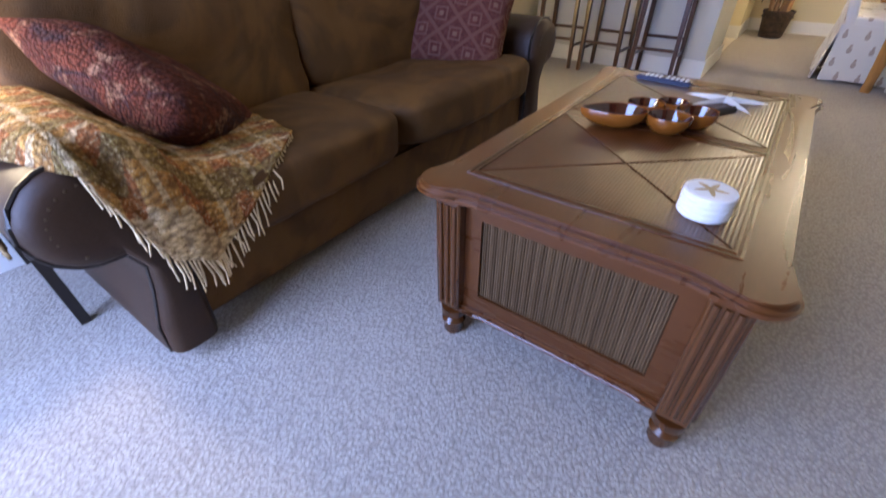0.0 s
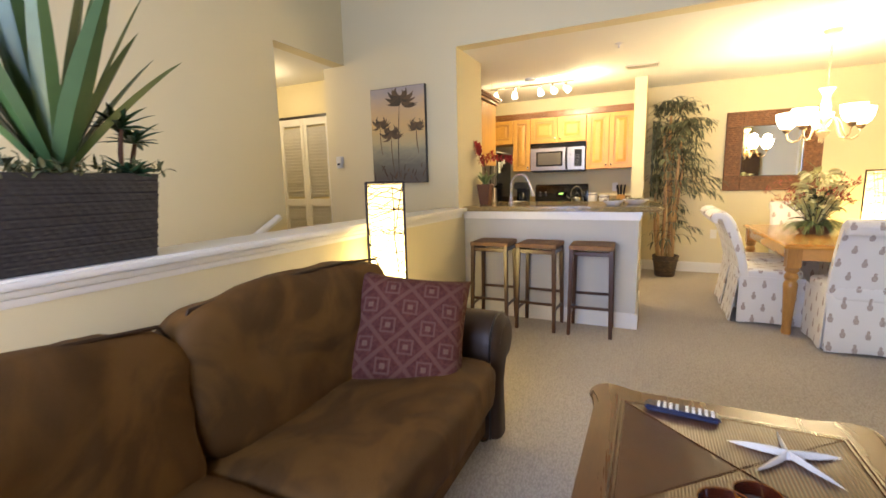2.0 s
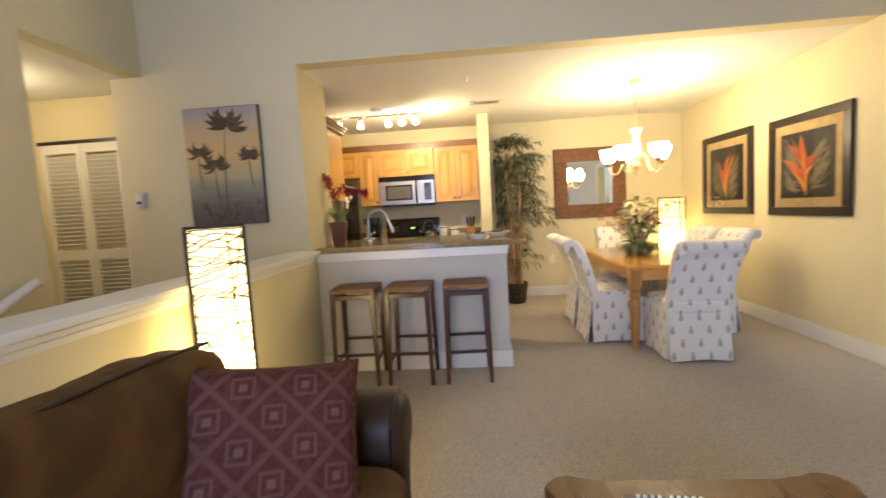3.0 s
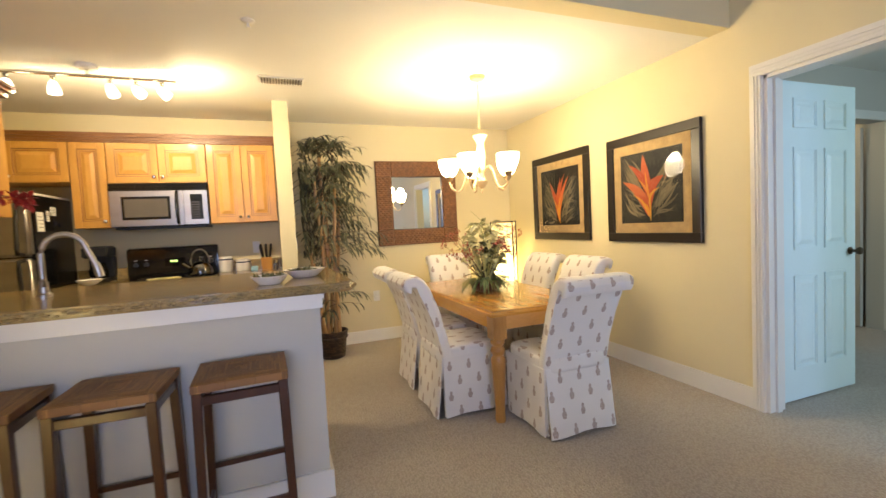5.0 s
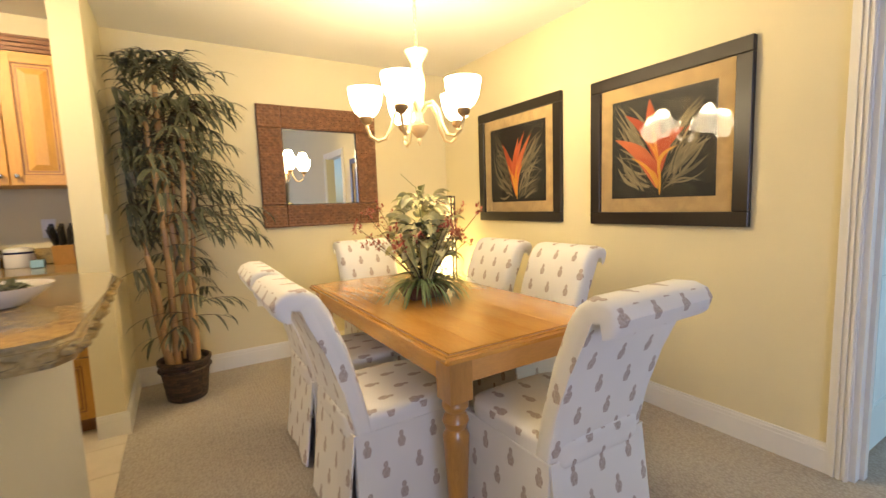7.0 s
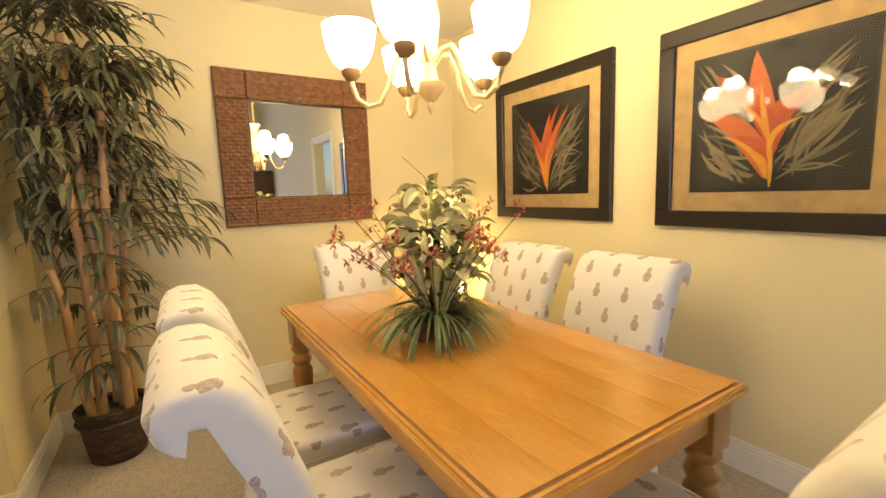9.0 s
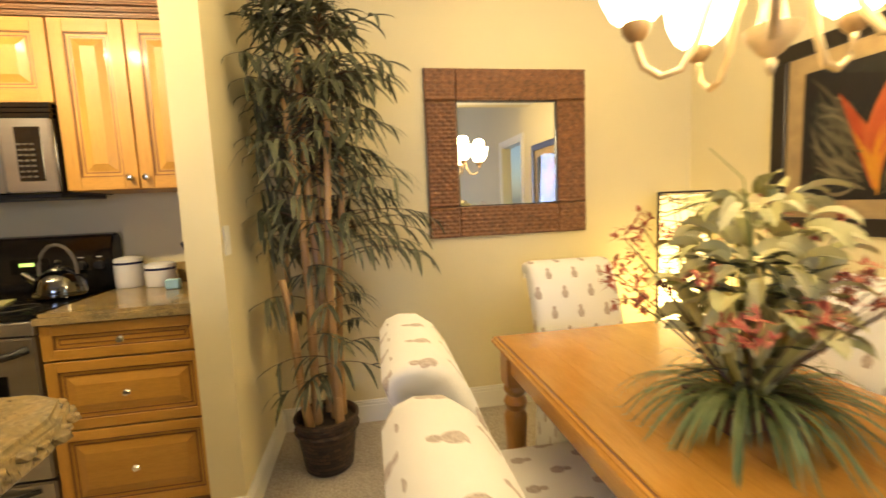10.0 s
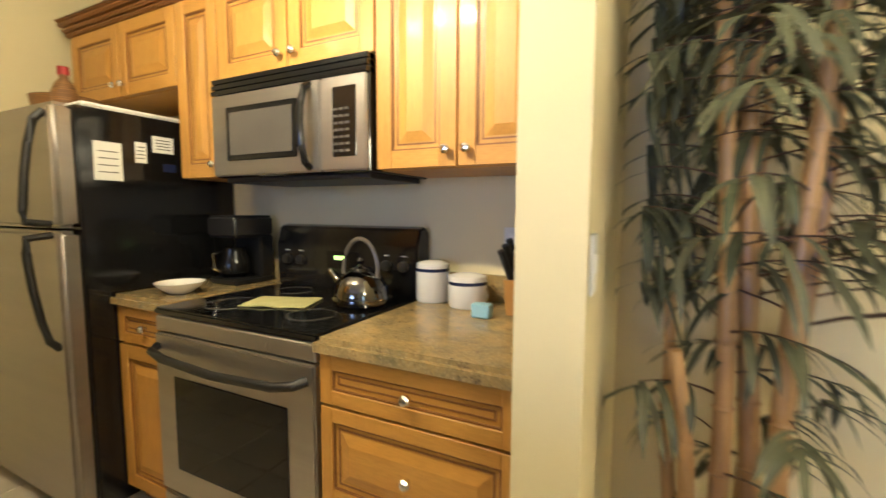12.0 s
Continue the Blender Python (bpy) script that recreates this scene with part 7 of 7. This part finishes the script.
    for i in range(26):
        tw_ = bmesh.new()
        y = rng.uniform(-0.27, 0.27)
        b0 = Vector((rng.uniform(0.0, 0.08), y, 0.26))
        e = b0 + Vector((rng.uniform(0.0, 0.07), rng.uniform(-0.06, 0.06), rng.uniform(0.02, 0.08)))
        tube([b0, (b0 + e) / 2 + Vector((0.01, 0, 0.03)), e], 0.0025, 0.0015, 5, tw_)
        part("tendril", tw_, "moss", p)


ledge_planter()


def centrepiece():
    rng = random.Random(21)
    c = thing("flower_arrangement", "artificial arrangement of green pitchers, red sprays and grass in a dish", "flowers", 0.74, 4.90, 0.7135)
    bm = prism([(-0.13, -0.075), (0.13, -0.075), (0.13, 0.075), (-0.13, 0.075)], 0.0, 0.075)
    for v in bm.verts:
        if v.co.z < 0.01:
            v.co.x *= 0.75
            v.co.y *= 0.75
    bmesh.ops.bevel(bm, geom=bm.edges[:], offset=0.008, segments=2, affect="EDGES")
    part("dish", bm, "pot_brown", c, "low brown tapered dish", True)
    gr = bmesh.new()
    for i in range(190):
        a = rng.uniform(0, 6.28)
        r0 = rng.uniform(0.0, 0.08)
        blade(gr, (r0 * math.cos(a) * 1.4, r0 * math.sin(a), 0.07), (math.cos(a) * 1.2, math.sin(a), rng.uniform(0.25, 1.0)), rng.uniform(0.16, 0.31), rng.uniform(0.007, 0.013), rng.uniform(1.4, 2.6), 6)
    for v in gr.verts:
        v.co.z = max(0.004, v.co.z)
    fo = bmesh.new()
    for i in range(70):
        a = i * 2.399
        b0 = Vector((0.06 * math.cos(a) * rng.random(), 0.06 * math.sin(a) * rng.random(), rng.uniform(0.09, 0.40)))
        blade(fo, b0, (math.cos(a), math.sin(a), rng.uniform(-0.1, 0.9)), rng.uniform(0.07, 0.15), rng.uniform(0.02, 0.042), rng.uniform(0.4, 1.2), 5, rng.uniform(-0.4, 0.4), 0.3)
    pale = bmesh.new()
    for i in range(120):
        a = i * 2.399 + 0.7
        z = rng.uniform(0.20, 0.54)
        r0 = 0.21 * (1.0 - z) * rng.random() ** 0.6
        blade(pale, (r0 * math.cos(a), r0 * math.sin(a), z), (math.cos(a), math.sin(a), rng.uniform(-0.2, 1.2)), rng.uniform(0.05, 0.11), rng.uniform(0.028, 0.055), rng.uniform(0.8, 2.8), 6, rng.uniform(-0.9, 0.9), 0.5)
    tagged(part("pale_foliage", pale, "hood_pale", c, "curled pale yellow-green leaves"), kind="stuff")
    tagged(part("foliage", fo, "moss", c, "mixed broad green leaves"), kind="stuff")
    tagged(part("grass", gr, "grass", c, "arching green grass blades"), kind="stuff")
    for i in range(17):
        a = i * 2.399
        lean = 0.08 + 0.55 * (i / 17)
        d = Vector((math.cos(a) * lean, math.sin(a) * lean, 1)).normalized()
        h = rng.uniform(0.20, 0.44) * (1.08 - 0.4 * lean)
        b0 = Vector((0.03 * math.cos(a), 0.03 * math.sin(a), 0.07))
        q = d.to_track_quat("Z", "Y").to_matrix().to_4x4()
        r = rng.uniform(0.016, 0.026)
        p = lathe([(0.006, 0.0), (0.010, h * 0.35), (r * 0.75, h * 0.70), (r, h * 0.93), (r * 1.25, h), (r * 0.92, h * 0.96), (r * 0.6, h * 0.7)], 12, None, Matrix.Translation(b0) @ q, False)
        for v in p.verts:
            k = max(0.0, v.co.z - 0.1) ** 2
            v.co.x += math.cos(a) * k * 0.45
            v.co.y += math.sin(a) * k * 0.45
        pt = part("pitcher", p, "pitcher", c, "green pitcher-shaped leaf tube", True)
        hb = bmesh.new()
        top = b0 + d * h
        k = max(0.0, top.z - 0.1) ** 2
        top += Vector((math.cos(a), math.sin(a), 0)) * k * 0.45
        blade(hb, top - d * 0.01 + Vector((math.cos(a + 2) * r, math.sin(a + 2) * r, 0)), d + Vector((math.cos(a), math.sin(a), 0)) * 0.8, 0.10, 0.066, 1.9, 6, 0, 0.4)
        part("hood", hb, "hood_pale", pt, smooth=True)
    for i in range(30):
        a = i * 2.399 + 0.5
        up = rng.uniform(0.6, 2.2)
        ln = rng.uniform(0.32, 0.54)
        d = Vector((math.cos(a), math.sin(a), up)).normalized()
        b0 = Vector((0.03 * math.cos(a), 0.03 * math.sin(a), 0.08))
        pts = [b0 + d * ln * f + Vector((0, 0, -0.06 * f * f)) for f in (0, 0.35, 0.7, 1.0)]
        s_ = part("flower_stem", tube(pts, 0.0022, 0.0014, 5), "twig", c)
        fl = bmesh.new()
        for k in range(9):
            o = pts[-1] + Vector((rng.uniform(-0.03, 0.03), rng.uniform(-0.03, 0.03), rng.uniform(-0.025, 0.03)))
            for m in range(4):
                blade(fl, o, (rng.uniform(-1, 1), rng.uniform(-1, 1), rng.uniform(-0.4, 1)), 0.023, 0.010, 0.5, 3)
        part("flower_spray", fl, "flower_red", s_, "dusty red flower spray")
    part("tendril", tube([(0, 0, 0.1), (0.0, 0.0, 0.40), (-0.02, 0.01, 0.57), (-0.10, 0.02, 0.64)], 0.0028, 0.001, 5), "grass", c)


centrepiece()


def orchid():
    rng = random.Random(8)
    o = thing("orchid", "red silk orchid in a tall brown square pot on the bar", "plant", -2.06, 4.15, 1.013)
    bm = bmesh.new()
    lo = [bm.verts.new((x * 0.045, y * 0.045, 0)) for x, y in ((-1, -1), (1, -1), (1, 1), (-1, 1))]
    hi = [bm.verts.new((x * 0.068, y * 0.068, 0.20)) for x, y in ((-1, -1), (1, -1), (1, 1), (-1, 1))]
    bm.faces.new(lo[::-1])
    bm.faces.new(hi)
    for i in range(4):
        bm.faces.new((lo[i], lo[(i + 1) % 4], hi[(i + 1) % 4], hi[i]))
    bmesh.ops.bevel(bm, geom=bm.edges[:], offset=0.004, segments=1, affect="EDGES")
    part("pot", bm, "pot_brown", o, "tall tapered brown pot")
    lv_ = bmesh.new()
    for i in range(12):
        a = i * 2.399
        blade(lv_, (0.02 * math.cos(a), 0.02 * math.sin(a), 0.2), (math.cos(a) * 0.6, math.sin(a) * 0.6, 1.0), rng.uniform(0.10, 0.20), 0.045, 0.9, 6, 0, 0.3)
    part("foliage", lv_, "grass", o, "strap-shaped green leaves")
    for pts in ([(0, 0, 0.2), (0.0, -0.02, 0.42), (-0.05, -0.03, 0.54), (-0.10, -0.04, 0.58)], [(0, 0, 0.2), (0.01, 0, 0.40), (0.06, 0.0, 0.48), (0.20, 0.0, 0.45), (0.27, 0.0, 0.42)]):
        s_ = part("flower_stem", tube(pts, 0.004, 0.002, 6), "twig", o, smooth=True)
        fl = bmesh.new()
        for k in range(12):
            f = 0.35 + 0.65 * k / 11
            i = min(len(pts) - 2, int(f * (len(pts) - 1)))
            g = f * (len(pts) - 1) - i
            q = Vector(pts[i]).lerp(Vector(pts[i + 1]), g) + Vector((rng.uniform(-0.03, 0.03), rng.uniform(-0.025, 0.025), rng.uniform(-0.03, 0.02)))
            for m in range(6):
                a = m * 1.047
                blade(fl, q, (math.cos(a), -0.3, math.sin(a)), 0.042, 0.034, 0.3, 4, 0, 0.3)
        part("blossom", fl, "orchid_red", s_, "deep red blossoms")


orchid()


# ---------------------------------------------------------------- on the coffee table
TZ = 0.5195
def leaf_tray():
    t = thing("leaf_tray", "glossy wooden tray of five joined bowls shaped like a leaf", "tray", -0.365, 0.985, TZ, 22)
    for x, y, rx, ry in ((-0.115, -0.02, 0.078, 0.056), (-0.035, 0.06, 0.054, 0.048), (0.015, -0.045, 0.060, 0.055), (0.045, 0.088, 0.046, 0.042), (0.095, 0.015, 0.058, 0.052)):
        outer = lathe([(0.45, 0.0), (0.66, 0.004), (0.95, 0.026), (1.0, 0.044), (0.985, 0.049), (0.95, 0.048)], 30, cap=False)
        inner = lathe([(0.951, 0.048), (0.92, 0.042), (0.78, 0.020), (0.4, 0.008), (0.001, 0.007)], 30, cap=False)
        for b in (outer, inner):
            for v in b.verts:
                k = 1.0
                if x < -0.08:
                    k = 1 + 0.42 * max(0, math.cos(math.atan2(v.co.y, v.co.x) - math.pi * 1.06)) ** 5
                v.co = Vector((v.co.x * rx * k, v.co.y * ry, v.co.z))
        ob = part("bowl", outer, "bowl_amber", t, "amber-coloured glossy bowl", True, m=pose(x, y, 0))
        part("bowl_inside", inner, "bowl_wood", ob, "dark red glossy inside", True)
    part("stem", tube([(0.14, 0.045, 0.032), (0.175, 0.06, 0.038), (0.205, 0.07, 0.042)], 0.013, 0.011, 8), "frame_black", t, "short dark stem handle", True)


leaf_tray()


def starfish():
    arms = 5
    bm = bmesh.new()
    top, bot = bm.verts.new((0, 0, 0.020)), bm.verts.new((0, 0, 0.0))
    rings = []
    n = 120
    for f in (0.25, 0.5, 0.75, 1.0):
        ring = []
        for i in range(n):
            a = 2 * math.pi * i / n
            c = abs(((a * arms / (2 * math.pi) + 0.5) % 1.0) - 0.5) * 2
            ln = 0.015 + 0.115 * max(0.0, 1 - c * 2.0) ** 2.0
            bend = 0.25 * math.sin(3 * a)
            r = ln * f
            z = 0.020 * (1 - f ** 2) ** 0.5 * (0.6 + 0.4 * (1 - f)) + 0.001
            ring.append(bm.verts.new((r * math.cos(a + bend * f * 0.5), r * math.sin(a + bend * f * 0.5), z if f < 1 else 0.002)))
        rings.append(ring)
    for i in range(n):
        bm.faces.new((top, rings[0][i], rings[0][(i + 1) % n]))
        bm.faces.new((bot, rings[-1][(i + 1) % n], rings[-1][i]))
        for a, b in zip(rings, rings[1:]):
            bm.faces.new((a[i], b[i], b[(i + 1) % n], a[(i + 1) % n]))
    return tagged(part("starfish", bm, "soft_white", None, "", True, m=pose(-0.245, 1.34, TZ, 0, 0, 20)), "dried white starfish lying on the coffee table", "starfish")


starfish()


def remote_control():
    r_ = thing("remote_control", "dark blue remote control with rows of pale buttons", "remote", -0.472, 1.47, TZ, 86)
    part("case", box(-0.024, -0.10, 0, 0.024, 0.10, 0.018, 0.006, 3), "blue_plastic", r_, smooth=True)
    b0 = part("button", lathe([(0.005, 0), (0.0048, 0.002), (0.001, 0.0026)], 10), "paper_white", r_, m=pose(-0.014, -0.08, 0.018))
    for i in range(3):
        for j in range(9):
            if i or j:
                again(b0, pose(-0.014 + 0.014 * i, -0.08 + 0.0165 * j + (0.01 if j > 4 else 0), 0.018))


remote_control()
can = thing("coaster_tin", "white round coaster stack with a starfish print on top", "coasters", -0.162, 0.545, TZ)
for k in range(4):
    part("coaster", lathe([(0.047, 0), (0.049, 0.002), (0.049, 0.0105), (0.047, 0.0125)], 36), "soft_white", can, smooth=True, m=pose(0.001 * (k % 2), 0, 0.0126 * k))
part("print", lathe([(0.040, 0), (0.040, 0.0006), (0.001, 0.0008)], 36), "paper_white", can, "pale round print", m=pose(0, 0, 0.0505))
stp = bmesh.new()
for i in range(5):
    a = 2 * math.pi * i / 5
    blade(stp, (0, 0, 0.0518), (math.cos(a), math.sin(a), 0), 0.034, 0.012, 0.0, 4, 0, 0)
part("star_print", stp, "mat_gold", can)


# ---------------------------------------------------------------- side table beside the sofa
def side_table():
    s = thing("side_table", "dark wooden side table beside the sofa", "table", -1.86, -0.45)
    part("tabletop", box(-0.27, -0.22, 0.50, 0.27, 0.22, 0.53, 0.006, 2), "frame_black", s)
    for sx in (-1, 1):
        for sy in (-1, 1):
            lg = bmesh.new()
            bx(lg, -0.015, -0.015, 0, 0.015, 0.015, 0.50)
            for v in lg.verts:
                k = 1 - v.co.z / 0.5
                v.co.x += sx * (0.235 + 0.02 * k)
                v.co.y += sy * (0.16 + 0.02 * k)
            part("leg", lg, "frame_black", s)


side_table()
